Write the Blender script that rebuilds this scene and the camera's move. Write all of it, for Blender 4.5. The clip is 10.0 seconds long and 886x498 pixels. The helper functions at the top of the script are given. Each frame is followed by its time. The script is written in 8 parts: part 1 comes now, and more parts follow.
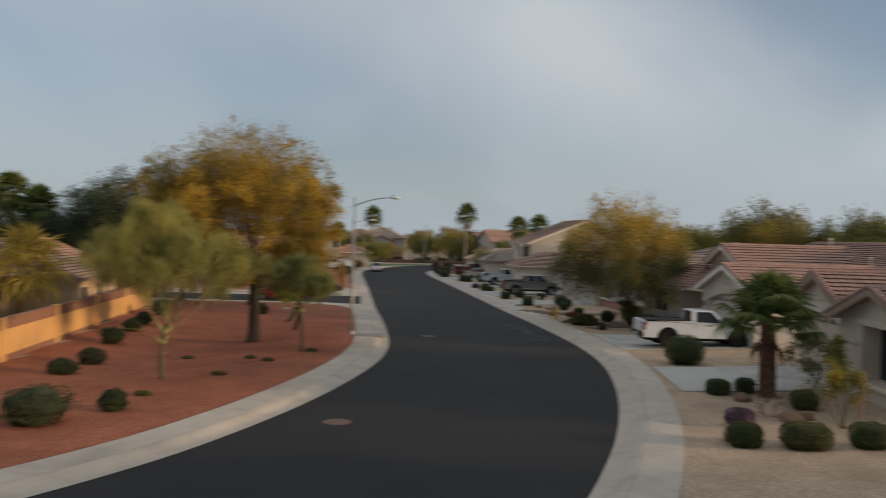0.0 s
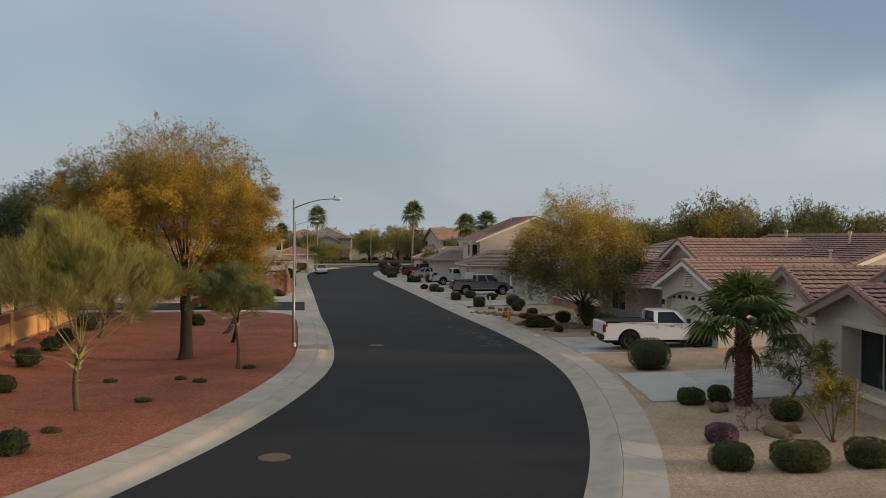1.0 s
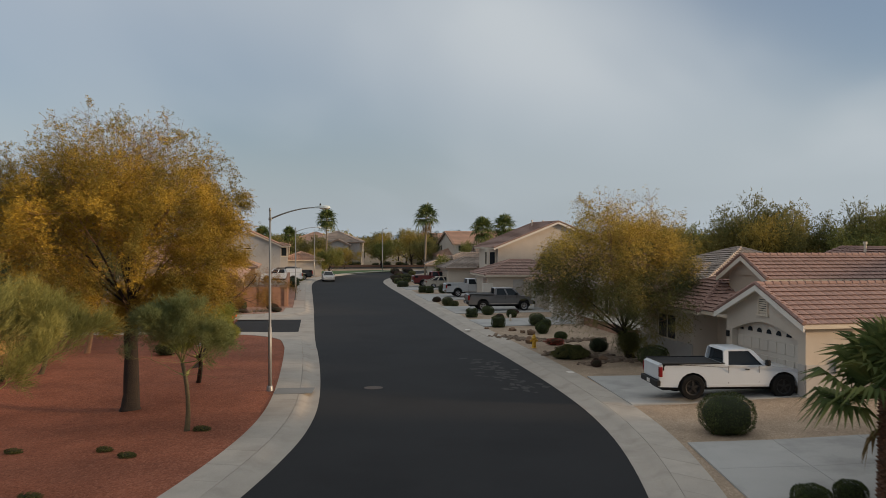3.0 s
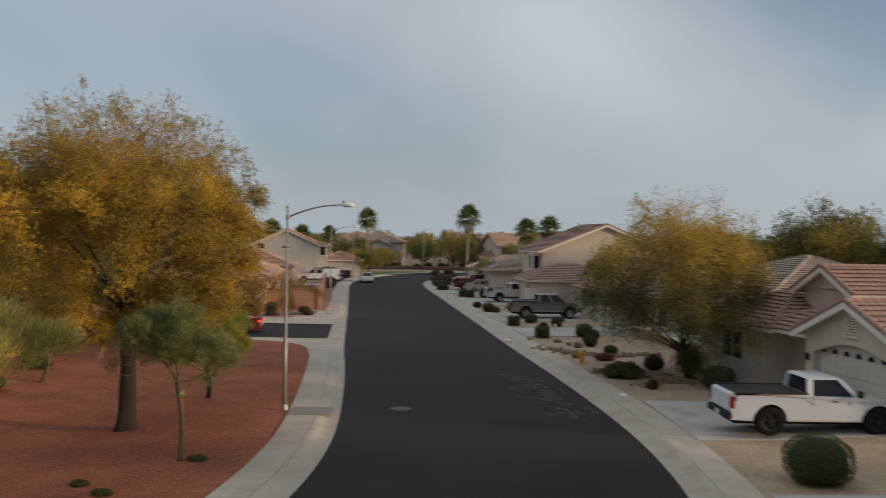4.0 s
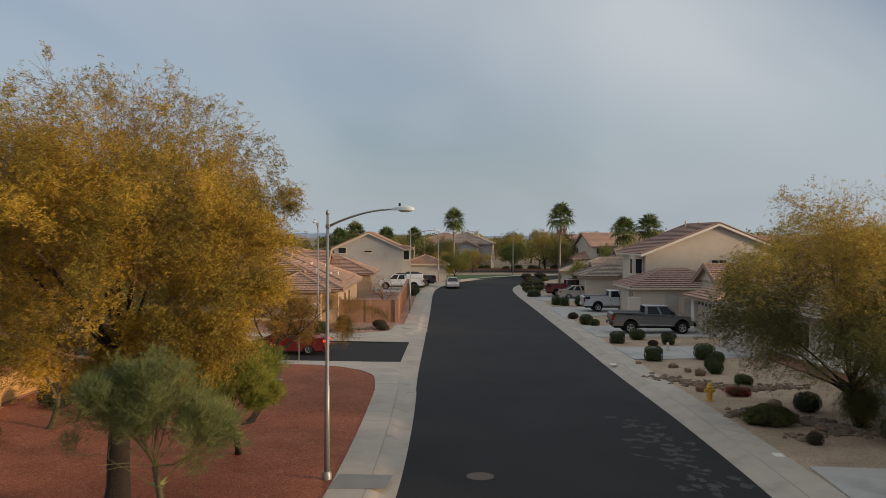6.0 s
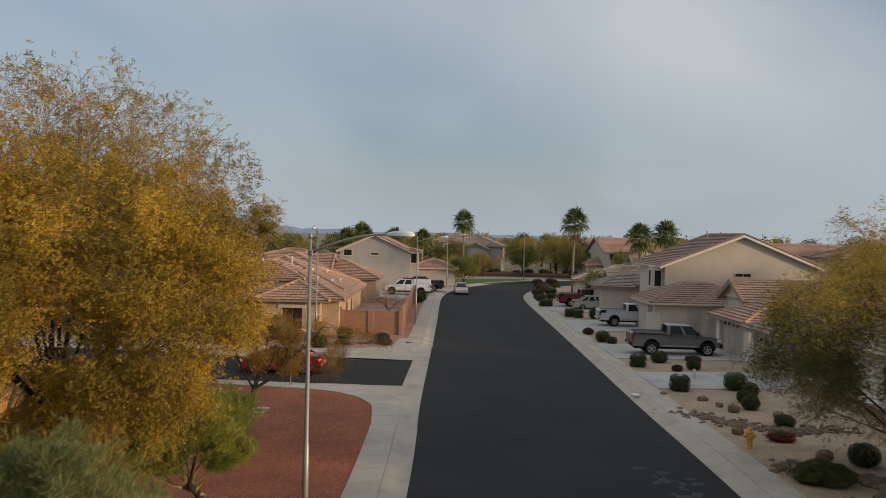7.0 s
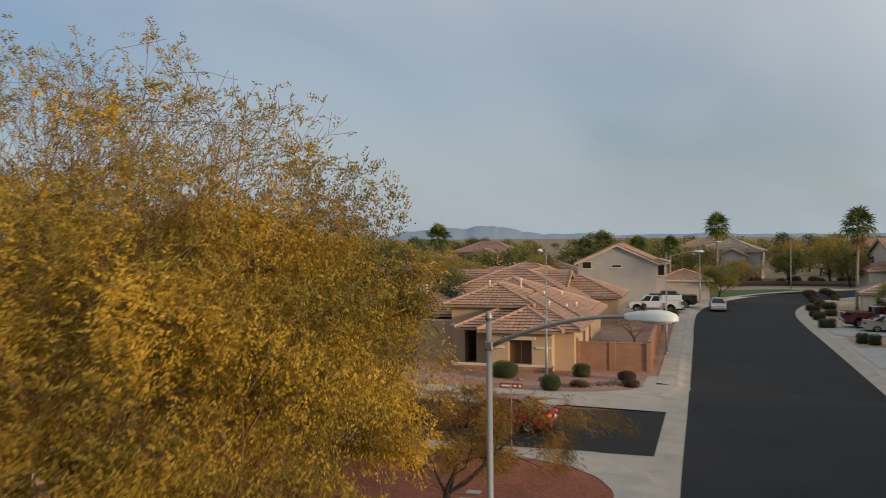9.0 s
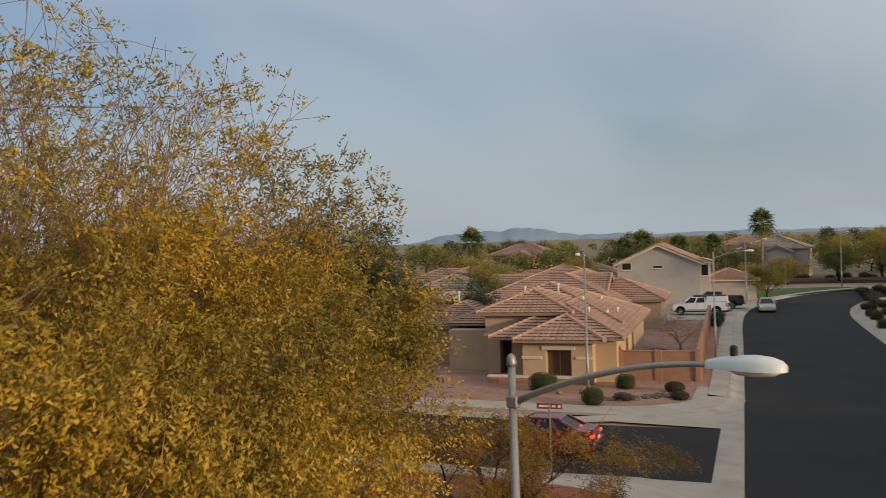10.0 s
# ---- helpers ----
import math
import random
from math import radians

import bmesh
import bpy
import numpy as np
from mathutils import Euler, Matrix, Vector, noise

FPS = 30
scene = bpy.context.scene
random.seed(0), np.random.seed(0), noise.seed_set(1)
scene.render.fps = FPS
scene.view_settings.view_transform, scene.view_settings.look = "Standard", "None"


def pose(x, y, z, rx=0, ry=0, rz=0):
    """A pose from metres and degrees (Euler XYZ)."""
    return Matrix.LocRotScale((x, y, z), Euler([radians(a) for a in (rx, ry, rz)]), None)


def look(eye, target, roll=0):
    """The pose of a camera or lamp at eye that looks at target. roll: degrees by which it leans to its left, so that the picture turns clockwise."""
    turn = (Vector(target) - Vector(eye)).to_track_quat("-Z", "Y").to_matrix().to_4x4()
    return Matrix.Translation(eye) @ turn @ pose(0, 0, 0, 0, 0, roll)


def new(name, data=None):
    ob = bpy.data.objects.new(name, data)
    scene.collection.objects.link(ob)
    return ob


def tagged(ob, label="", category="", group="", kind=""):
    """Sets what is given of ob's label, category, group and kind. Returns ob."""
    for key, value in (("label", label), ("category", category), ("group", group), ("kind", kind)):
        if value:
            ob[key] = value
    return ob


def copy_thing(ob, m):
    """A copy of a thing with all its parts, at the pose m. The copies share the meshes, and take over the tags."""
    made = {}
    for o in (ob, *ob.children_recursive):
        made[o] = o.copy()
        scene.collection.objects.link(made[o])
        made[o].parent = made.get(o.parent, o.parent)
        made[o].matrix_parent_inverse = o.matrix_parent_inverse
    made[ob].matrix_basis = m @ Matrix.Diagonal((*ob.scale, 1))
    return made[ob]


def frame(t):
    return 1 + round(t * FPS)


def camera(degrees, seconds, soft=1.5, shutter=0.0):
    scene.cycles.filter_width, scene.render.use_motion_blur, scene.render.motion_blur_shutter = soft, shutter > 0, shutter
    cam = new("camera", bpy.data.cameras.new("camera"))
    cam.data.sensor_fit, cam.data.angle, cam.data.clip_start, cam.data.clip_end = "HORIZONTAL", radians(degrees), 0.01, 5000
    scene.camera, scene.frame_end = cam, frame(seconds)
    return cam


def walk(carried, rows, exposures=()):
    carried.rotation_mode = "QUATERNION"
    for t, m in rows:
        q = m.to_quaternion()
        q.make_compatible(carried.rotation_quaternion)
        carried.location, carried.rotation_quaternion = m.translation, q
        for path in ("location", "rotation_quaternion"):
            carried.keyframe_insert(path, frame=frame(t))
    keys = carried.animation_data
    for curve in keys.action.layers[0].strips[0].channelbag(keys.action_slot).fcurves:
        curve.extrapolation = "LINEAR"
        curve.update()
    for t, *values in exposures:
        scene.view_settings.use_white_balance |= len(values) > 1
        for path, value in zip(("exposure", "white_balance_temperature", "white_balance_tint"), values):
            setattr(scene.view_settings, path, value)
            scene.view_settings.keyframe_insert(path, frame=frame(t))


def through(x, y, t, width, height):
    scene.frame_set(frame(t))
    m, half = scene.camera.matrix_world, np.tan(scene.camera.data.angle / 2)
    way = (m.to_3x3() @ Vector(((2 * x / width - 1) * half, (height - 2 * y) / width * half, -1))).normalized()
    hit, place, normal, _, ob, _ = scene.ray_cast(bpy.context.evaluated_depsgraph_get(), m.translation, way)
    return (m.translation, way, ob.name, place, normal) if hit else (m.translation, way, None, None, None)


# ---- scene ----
cam = camera(56.1, 10.0, soft=0.85, shutter=0.45)
PATH = [
    (0, (1.548, -1.531, 5.438), (1.326, 0.457, 5.415), 1.6),
    (0.2, (1.435, -1.05, 5.482), (1.329, 0.947, 5.459), 1.1),
    (0.5, (1.352, -0.37, 5.548), (1.246, 1.627, 5.52), 0.9),
    (1, (1.219, 1.2, 5.668), (1.125, 3.197, 5.641), 0.2),
    (1.5, (1.087, 3.134, 5.867), (0.984, 5.132, 5.842), 0.2),
    (2, (1.001, 5.234, 6.073), (0.89, 7.231, 6.048), 0.0),
    (3.5, (0.942, 11.65, 6.442), (0.798, 13.645, 6.416), 0.5),
    (4, (0.893, 13.595, 6.47), (0.656, 15.581, 6.445), 1.1),
    (4.2, (0.874, 14.345, 6.485), (0.518, 16.312, 6.459), 1.3),
    (4.5, (0.819, 15.486, 6.512), (0.386, 17.439, 6.482), 0.6),
    (5, (0.639, 17.366, 6.476), (0.198, 19.316, 6.447), -0.0),
    (5.5, (0.335, 19.291, 6.563), (-0.112, 21.241, 6.535), -0.0),
    (7, (-0.851, 25.106, 7.621), (-1.324, 27.049, 7.587), 1.4),
    (7.5, (-1.347, 27.113, 7.877), (-1.91, 29.032, 7.844), 0.3),
    (8, (-1.916, 29.146, 8.193), (-2.537, 31.047, 8.16), -0.1),
    (8.5, (-2.581, 31.116, 8.475), (-3.27, 32.993, 8.442), -0.8),
    (8.6, (-2.72, 31.53, 8.495), (-3.475, 33.382, 8.464), -0.8),
    (8.8, (-3.015, 32.36, 8.53), (-3.908, 34.149, 8.504), -0.8),
    (9, (-3.326, 33.174, 8.562), (-4.334, 34.902, 8.535), -0.5),
    (9.2, (-3.61, 33.86, 8.59), (-4.627, 35.582, 8.568), -0.7),
    (9.5, (-4.019, 34.832, 8.626), (-5.043, 36.55, 8.606), -1.0),
    (10, (-4.534, 35.889, 8.687), (-5.616, 37.571, 8.67), -1.9),
]
walk(cam, [(t, look(eye, target, roll)) for t, eye, target, roll in PATH])

import collections

# ---------------------------------------------------------------- light
def build_world():
    w = bpy.data.worlds.new("sky")
    scene.world = w
    w.use_nodes = True
    nt = w.node_tree
    nt.nodes.clear()
    N = nt.nodes.new
    out, bg = N("ShaderNodeOutputWorld"), N("ShaderNodeBackground")
    sky = N("ShaderNodeTexSky")
    sky.sky_type, sky.sun_disc = "NISHITA", False
    sky.sun_elevation, sky.sun_rotation = radians(SUN_EL), radians(SUN_AZ)
    sky.dust_density, sky.ozone_density = 2.0, 2.5
    scale = N("ShaderNodeVectorMath")
    scale.operation = "MULTIPLY"
    scale.inputs[1].default_value = SKY_GAIN
    nt.links.new(sky.outputs[0], scale.inputs[0])
    geo = N("ShaderNodeTexCoord")
    sep = N("ShaderNodeSeparateXYZ")
    nt.links.new(geo.outputs["Generated"], sep.inputs[0])
    # clouds lie on a flat sheet overhead, so they crowd together towards the horizon
    lift = N("ShaderNodeMath")
    lift.operation = "ADD"
    lift.inputs[1].default_value = 0.22
    nt.links.new(sep.outputs["Z"], lift.inputs[0])
    div = N("ShaderNodeVectorMath")
    div.operation = "DIVIDE"
    comb = N("ShaderNodeCombineXYZ")
    for i in range(3):
        nt.links.new(lift.outputs[0], comb.inputs[i])
    nt.links.new(geo.outputs["Generated"], div.inputs[0])
    nt.links.new(comb.outputs[0], div.inputs[1])
    mp = N("ShaderNodeMapping")
    mp.inputs["Rotation"].default_value = (0, 0, radians(28))
    mp.inputs["Scale"].default_value = (0.62, 0.34, 0.0)
    mp.inputs["Location"].default_value = CLOUD_SHIFT
    nt.links.new(div.outputs[0], mp.inputs[0])
    noi = N("ShaderNodeTexNoise")
    noi.inputs["Scale"].default_value = 1.7
    noi.inputs["Detail"].default_value = 3.0
    noi.inputs["Roughness"].default_value = 0.42
    noi.inputs["Distortion"].default_value = 0.5
    nt.links.new(mp.outputs[0], noi.inputs["Vector"])
    # one broad bright streak lies across the sky; smaller ones beside it
    a, b = Vector(STREAK[0]).normalized(), Vector(STREAK[1]).normalized()
    dot = N("ShaderNodeVectorMath")
    dot.operation = "DOT_PRODUCT"
    dot.inputs[1].default_value = a.cross(b).normalized()
    nrm = N("ShaderNodeVectorMath")
    nrm.operation = "NORMALIZE"
    nt.links.new(geo.outputs["Generated"], nrm.inputs[0])
    nt.links.new(nrm.outputs[0], dot.inputs[0])
    wav = N("ShaderNodeMath")
    wav.operation = "MULTIPLY_ADD"
    wav.inputs[1].default_value = 0.20
    nt.links.new(noi.outputs["Fac"], wav.inputs[0])
    off = N("ShaderNodeMath")
    off.operation = "SUBTRACT"
    off.inputs[1].default_value = 0.10
    nt.links.new(dot.outputs["Value"], wav.inputs[2])
    nt.links.new(wav.outputs[0], off.inputs[0])
    ab = N("ShaderNodeMath")
    ab.operation = "ABSOLUTE"
    nt.links.new(off.outputs[0], ab.inputs[0])
    band = N("ShaderNodeMapRange")
    band.interpolation_type = "SMOOTHSTEP"
    band.inputs["From Min"].default_value, band.inputs["From Max"].default_value = 0.0, 0.20
    band.inputs["To Min"].default_value, band.inputs["To Max"].default_value = 0.42, 0.0
    nt.links.new(ab.outputs[0], band.inputs["Value"])
    ramp = N("ShaderNodeMapRange")
    ramp.interpolation_type = "SMOOTHSTEP"
    ramp.inputs["From Min"].default_value, ramp.inputs["From Max"].default_value = 0.38, 0.64
    ramp.inputs["To Min"].default_value, ramp.inputs["To Max"].default_value = 0.27, 0.55
    nt.links.new(noi.outputs["Fac"], ramp.inputs["Value"])
    tot = N("ShaderNodeMath")
    tot.operation, tot.use_clamp = "ADD", True
    nt.links.new(band.outputs[0], tot.inputs[0])
    nt.links.new(ramp.outputs[0], tot.inputs[1])
    # the veil thickens overhead
    veil = N("ShaderNodeMapRange")
    veil.interpolation_type = "SMOOTHSTEP"
    veil.inputs["From Min"].default_value, veil.inputs["From Max"].default_value = 0.26, 0.75
    veil.inputs["To Min"].default_value, veil.inputs["To Max"].default_value = 0.0, 0.42
    nt.links.new(sep.outputs["Z"], veil.inputs["Value"])
    full = N("ShaderNodeMath")
    full.operation, full.use_clamp = "ADD", True
    nt.links.new(tot.outputs[0], full.inputs[0])
    nt.links.new(veil.outputs[0], full.inputs[1])
    ramp = full
    # the thin cloud deck is brightest at the zenith
    deck = N("ShaderNodeMapRange")
    deck.interpolation_type = "SMOOTHSTEP"
    deck.inputs["From Min"].default_value, deck.inputs["From Max"].default_value = 0.30, 0.90
    nt.links.new(sep.outputs["Z"], deck.inputs["Value"])
    tone = N("ShaderNodeMix")
    tone.data_type = "RGBA"
    tone.inputs["A"].default_value, tone.inputs["B"].default_value = CLOUD, ZENITH
    nt.links.new(deck.outputs[0], tone.inputs["Factor"])
    mix = N("ShaderNodeMix")
    mix.data_type = "RGBA"
    nt.links.new(tone.outputs["Result"], mix.inputs["B"])
    nt.links.new(ramp.outputs[0], mix.inputs["Factor"])
    nt.links.new(scale.outputs[0], mix.inputs["A"])
    # pale haze along the whole horizon
    low = N("ShaderNodeMapRange")
    low.interpolation_type = "SMOOTHSTEP"
    low.inputs["From Min"].default_value, low.inputs["From Max"].default_value = -0.02, 0.19
    low.inputs["To Min"].default_value, low.inputs["To Max"].default_value = 0.85, 0.0
    nt.links.new(sep.outputs["Z"], low.inputs["Value"])
    hz = N("ShaderNodeMix")
    hz.data_type = "RGBA"
    hz.inputs["B"].default_value = HAZE
    nt.links.new(low.outputs[0], hz.inputs["Factor"])
    nt.links.new(mix.outputs["Result"], hz.inputs["A"])
    nt.links.new(hz.outputs["Result"], bg.inputs["Color"])
    bg.inputs["Strength"].default_value = SKY_STRENGTH
    nt.links.new(bg.outputs[0], out.inputs[0])


SUN_EL, SUN_AZ = 9.5, 97.0          # degrees: height, and turn clockwise from +y
SKY_GAIN, SKY_STRENGTH = (0.98, 1.09, 1.26), 0.10
STREAK = ((-0.05, 1.0, 0.26), (0.42, 1.0, 0.07))
HAZE = (4.15, 4.75, 5.25, 1)
ZENITH = (7.9, 8.0, 7.8, 1)
CLOUD, CLOUD_SHIFT = (5.45, 5.85, 6.15, 1), (0.35, 0.1, 0.0)
build_world()
sun = new("sun", bpy.data.lights.new("sun", "SUN"))
sun.data.energy, sun.data.angle, sun.data.color = 3.2, radians(6), (1.0, 0.69, 0.41)
sx, sy = math.sin(radians(SUN_AZ)) * math.cos(radians(SUN_EL)), math.cos(radians(SUN_AZ)) * math.cos(radians(SUN_EL))
sun.matrix_world = look((sx * 200, sy * 200, math.sin(radians(SUN_EL)) * 200), (0, 0, 0))
scene.view_settings.exposure = 0.0


# ---------------------------------------------------------------- materials
def mat(name, col, col2=None, scale=3.0, fine=40.0, rough=0.8, metal=0.0, bump=0.3, bump_dist=0.01,
        rand=0.0, stain=None, stain_scale=0.4, coat=0.0, coords="Object", emit=0.0, spec=0.5):
    """Two scales of colour noise, bump, and piece by piece variation."""
    m = bpy.data.materials.new(name)
    m.use_nodes = True
    nt = m.node_tree
    b = nt.nodes["Principled BSDF"]
    N, L = nt.nodes.new, nt.links.new
    b.inputs["Roughness"].default_value, b.inputs["Metallic"].default_value = rough, metal
    b.inputs["Specular IOR Level"].default_value = spec
    if coat:
        b.inputs["Coat Weight"].default_value, b.inputs["Coat Roughness"].default_value = coat, 0.06
    col2 = col2 or tuple(c * 0.78 for c in col)
    if coords == "World":
        src = N("ShaderNodeNewGeometry").outputs["Position"]
    else:
        src = N("ShaderNodeTexCoord").outputs["Object"]
    n1, n2 = N("ShaderNodeTexNoise"), N("ShaderNodeTexNoise")
    n1.inputs["Scale"].default_value, n1.inputs["Detail"].default_value = scale, 6
    n2.inputs["Scale"].default_value, n2.inputs["Detail"].default_value = fine, 4
    L(src, n1.inputs["Vector"]), L(src, n2.inputs["Vector"])
    mixf = N("ShaderNodeMath")
    mixf.operation = "MULTIPLY_ADD"
    mixf.inputs[1].default_value, mixf.inputs[2].default_value = 0.55, -0.02
    L(n2.outputs["Fac"], mixf.inputs[0])
    add = N("ShaderNodeMath")
    add.operation = "MULTIPLY_ADD"
    add.inputs[1].default_value = 0.5
    L(n1.outputs["Fac"], add.inputs[0]), L(mixf.outputs[0], add.inputs[2])
    ramp = N("ShaderNodeMapRange")
    ramp.inputs["From Min"].default_value, ramp.inputs["From Max"].default_value = 0.36, 0.68
    L(add.outputs[0], ramp.inputs["Value"])
    mix = N("ShaderNodeMix")
    mix.data_type = "RGBA"
    mix.inputs["A"].default_value, mix.inputs["B"].default_value = (*col, 1), (*col2, 1)
    L(ramp.outputs[0], mix.inputs["Factor"])
    colour = mix.outputs["Result"]
    if stain:
        n3 = N("ShaderNodeTexNoise")
        n3.inputs["Scale"].default_value, n3.inputs["Detail"].default_value = stain_scale, 7
        n3.inputs["Roughness"].default_value = 0.62
        L(src, n3.inputs["Vector"])
        r3 = N("ShaderNodeMapRange")
        r3.inputs["From Min"].default_value, r3.inputs["From Max"].default_value = 0.5, 0.72
        L(n3.outputs["Fac"], r3.inputs["Value"])
        m3 = N("ShaderNodeMix")
        m3.data_type = "RGBA"
        m3.inputs["B"].default_value = (*stain, 1)
        L(colour, m3.inputs["A"]), L(r3.outputs[0], m3.inputs["Factor"])
        colour = m3.outputs["Result"]
    if rand:
        geo, inf = N("ShaderNodeNewGeometry"), N("ShaderNodeObjectInfo")
        s = N("ShaderNodeMath")
        s.operation = "ADD"
        L(geo.outputs["Random Per Island"], s.inputs[0]), L(inf.outputs["Random"], s.inputs[1])
        fr = N("ShaderNodeMath")
        fr.operation = "FRACT"
        L(s.outputs[0], fr.inputs[0])
        r = N("ShaderNodeMapRange")
        r.inputs["To Min"].default_value, r.inputs["To Max"].default_value = 1 - rand, 1 + rand
        L(fr.outputs[0], r.inputs["Value"])
        hs = N("ShaderNodeHueSaturation")
        L(colour, hs.inputs["Color"]), L(r.outputs[0], hs.inputs["Value"])
        colour = hs.outputs["Color"]
    L(colour, b.inputs["Base Color"])
    if bump:
        bp = N("ShaderNodeBump")
        bp.inputs["Strength"].default_value, bp.inputs["Distance"].default_value = bump, bump_dist
        L(n2.outputs["Fac"], bp.inputs["Height"]), L(bp.outputs[0], b.inputs["Normal"])
    if emit:
        L(colour, b.inputs["Emission Color"])
        b.inputs["Emission Strength"].default_value = emit
    return m


def gravel(name, cols, size=26.0, drift=None):
    """Loose stones: cells with their own colour and relief, over broad drifts of tint."""
    m = bpy.data.materials.new(name)
    m.use_nodes = True
    nt = m.node_tree
    b = nt.nodes["Principled BSDF"]
    N, L = nt.nodes.new, nt.links.new
    b.inputs["Roughness"].default_value = 0.92
    b.inputs["Specular IOR Level"].default_value = 0.25
    pos = N("ShaderNodeNewGeometry").outputs["Position"]
    v = N("ShaderNodeTexVoronoi")
    v.inputs["Scale"].default_value = size
    L(pos, v.inputs["Vector"])
    sep = N("ShaderNodeSeparateColor")
    L(v.outputs["Color"], sep.inputs[0])
    ramp = N("ShaderNodeValToRGB")
    e = ramp.color_ramp.elements
    e[0].color, e[1].color = (*cols[0], 1), (*cols[-1], 1)
    for i, c in enumerate(cols[1:-1]):
        k = e.new((i + 1) / (len(cols) - 1))
        k.color = (*c, 1)
    L(sep.outputs[0], ramp.inputs[0])
    n = N("ShaderNodeTexNoise")
    n.inputs["Scale"].default_value, n.inputs["Detail"].default_value, n.inputs["Roughness"].default_value = 0.45, 8, 0.65
    L(pos, n.inputs["Vector"])
    r = N("ShaderNodeMapRange")
    r.inputs["From Min"].default_value, r.inputs["From Max"].default_value = 0.3, 0.7
    r.inputs["To Min"].default_value, r.inputs["To Max"].default_value = 0.72, 1.15
    L(n.outputs["Fac"], r.inputs["Value"])
    hs = N("ShaderNodeHueSaturation")
    L(ramp.outputs[0], hs.inputs["Color"]), L(r.outputs[0], hs.inputs["Value"])
    L(hs.outputs["Color"], b.inputs["Base Color"])
    bp = N("ShaderNodeBump")
    bp.invert = True
    bp.inputs["Strength"].default_value, bp.inputs["Distance"].default_value = 0.8, 0.03
    L(v.outputs["Distance"], bp.inputs["Height"]), L(bp.outputs[0], b.inputs["Normal"])
    return m


def leaf(name, cols, clump=0.7, through=0.35, rand=0.3, low=0.35, high=0.65):
    """Leaves: a drift of colours from branch to branch, each leaf a little apart, some light passing through."""
    m = bpy.data.materials.new(name)
    m.use_nodes = True
    nt = m.node_tree
    N, L = nt.nodes.new, nt.links.new
    b, out = nt.nodes["Principled BSDF"], nt.nodes["Material Output"]
    b.inputs["Roughness"].default_value = 0.6
    b.inputs["Specular IOR Level"].default_value = 0.25
    tc, geo = N("ShaderNodeTexCoord"), N("ShaderNodeNewGeometry")
    n = N("ShaderNodeTexNoise")
    n.inputs["Scale"].default_value, n.inputs["Detail"].default_value = clump, 4
    L(tc.outputs["Object"], n.inputs["Vector"])
    mr = N("ShaderNodeMapRange")
    mr.inputs["From Min"].default_value, mr.inputs["From Max"].default_value = low, high
    L(n.outputs["Fac"], mr.inputs["Value"])
    ad = N("ShaderNodeMath")
    ad.operation = "MULTIPLY_ADD"
    ad.inputs[1].default_value = rand
    sub = N("ShaderNodeMath")
    sub.operation = "SUBTRACT"
    sub.inputs[1].default_value = 0.5
    L(geo.outputs["Random Per Island"], sub.inputs[0])
    L(sub.outputs[0], ad.inputs[0]), L(mr.outputs[0], ad.inputs[2])
    ramp = N("ShaderNodeValToRGB")
    e = ramp.color_ramp.elements
    e[0].color, e[1].color = (*cols[0], 1), (*cols[-1], 1)
    for i, c in enumerate(cols[1:-1]):
        k = e.new((i + 1) / (len(cols) - 1))
        k.color = (*c, 1)
    L(ad.outputs[0], ramp.inputs[0])
    L(ramp.outputs[0], b.inputs["Base Color"])
    tr = N("ShaderNodeBsdfTranslucent")
    L(ramp.outputs[0], tr.inputs["Color"])
    mx = N("ShaderNodeMixShader")
    mx.inputs[0].default_value = through
    L(b.outputs[0], mx.inputs[1]), L(tr.outputs[0], mx.inputs[2]), L(mx.outputs[0], out.inputs[0])
    return m


def glass(name, tint=(0.02, 0.025, 0.03)):
    m = bpy.data.materials.new(name)
    m.use_nodes = True
    b = m.node_tree.nodes["Principled BSDF"]
    b.inputs["Base Color"].default_value = (*tint, 1)
    b.inputs["Roughness"].default_value = 0.08
    b.inputs["Specular IOR Level"].default_value = 0.18
    return m


ASPHALT = mat("asphalt", (0.0135, 0.0135, 0.0148), (0.020, 0.020, 0.0215), 0.35, 55, 0.88, bump=0.5, bump_dist=0.006,
              stain=(0.010, 0.010, 0.0112), stain_scale=0.22, coords="World", spec=0.3)
CONCRETE = mat("concrete", (0.46, 0.41, 0.35), (0.37, 0.33, 0.285), 1.2, 30, 0.9, bump=0.25, rand=0.07, stain=(0.33, 0.29, 0.245), stain_scale=0.5, coords="World")
CURB = mat("curb_concrete", (0.43, 0.385, 0.33), (0.35, 0.31, 0.265), 0.8, 30, 0.9, bump=0.25, stain=(0.30, 0.265, 0.225), stain_scale=0.7, coords="World")
RAMP = mat("ramp_concrete", (0.24, 0.24, 0.235), (0.2, 0.2, 0.195), 2, 30, 0.9, coords="World")
DRIVE = mat("drive_concrete", (0.42, 0.41, 0.39), (0.35, 0.345, 0.33), 0.7, 30, 0.88, bump=0.2, rand=0.05, stain=(0.26, 0.255, 0.245), stain_scale=0.45, coords="World")
RED = gravel("red_gravel", [(0.20, 0.066, 0.035), (0.33, 0.112, 0.062), (0.27, 0.090, 0.048), (0.42, 0.165, 0.098)], 20)
TAN = gravel("tan_gravel", [(0.28, 0.205, 0.14), (0.43, 0.325, 0.235), (0.36, 0.27, 0.19), (0.53, 0.42, 0.315)], 24)
PINK = gravel("pink_gravel", [(0.30, 0.17, 0.125), (0.40, 0.245, 0.185), (0.34, 0.20, 0.15), (0.48, 0.31, 0.24)], 22)
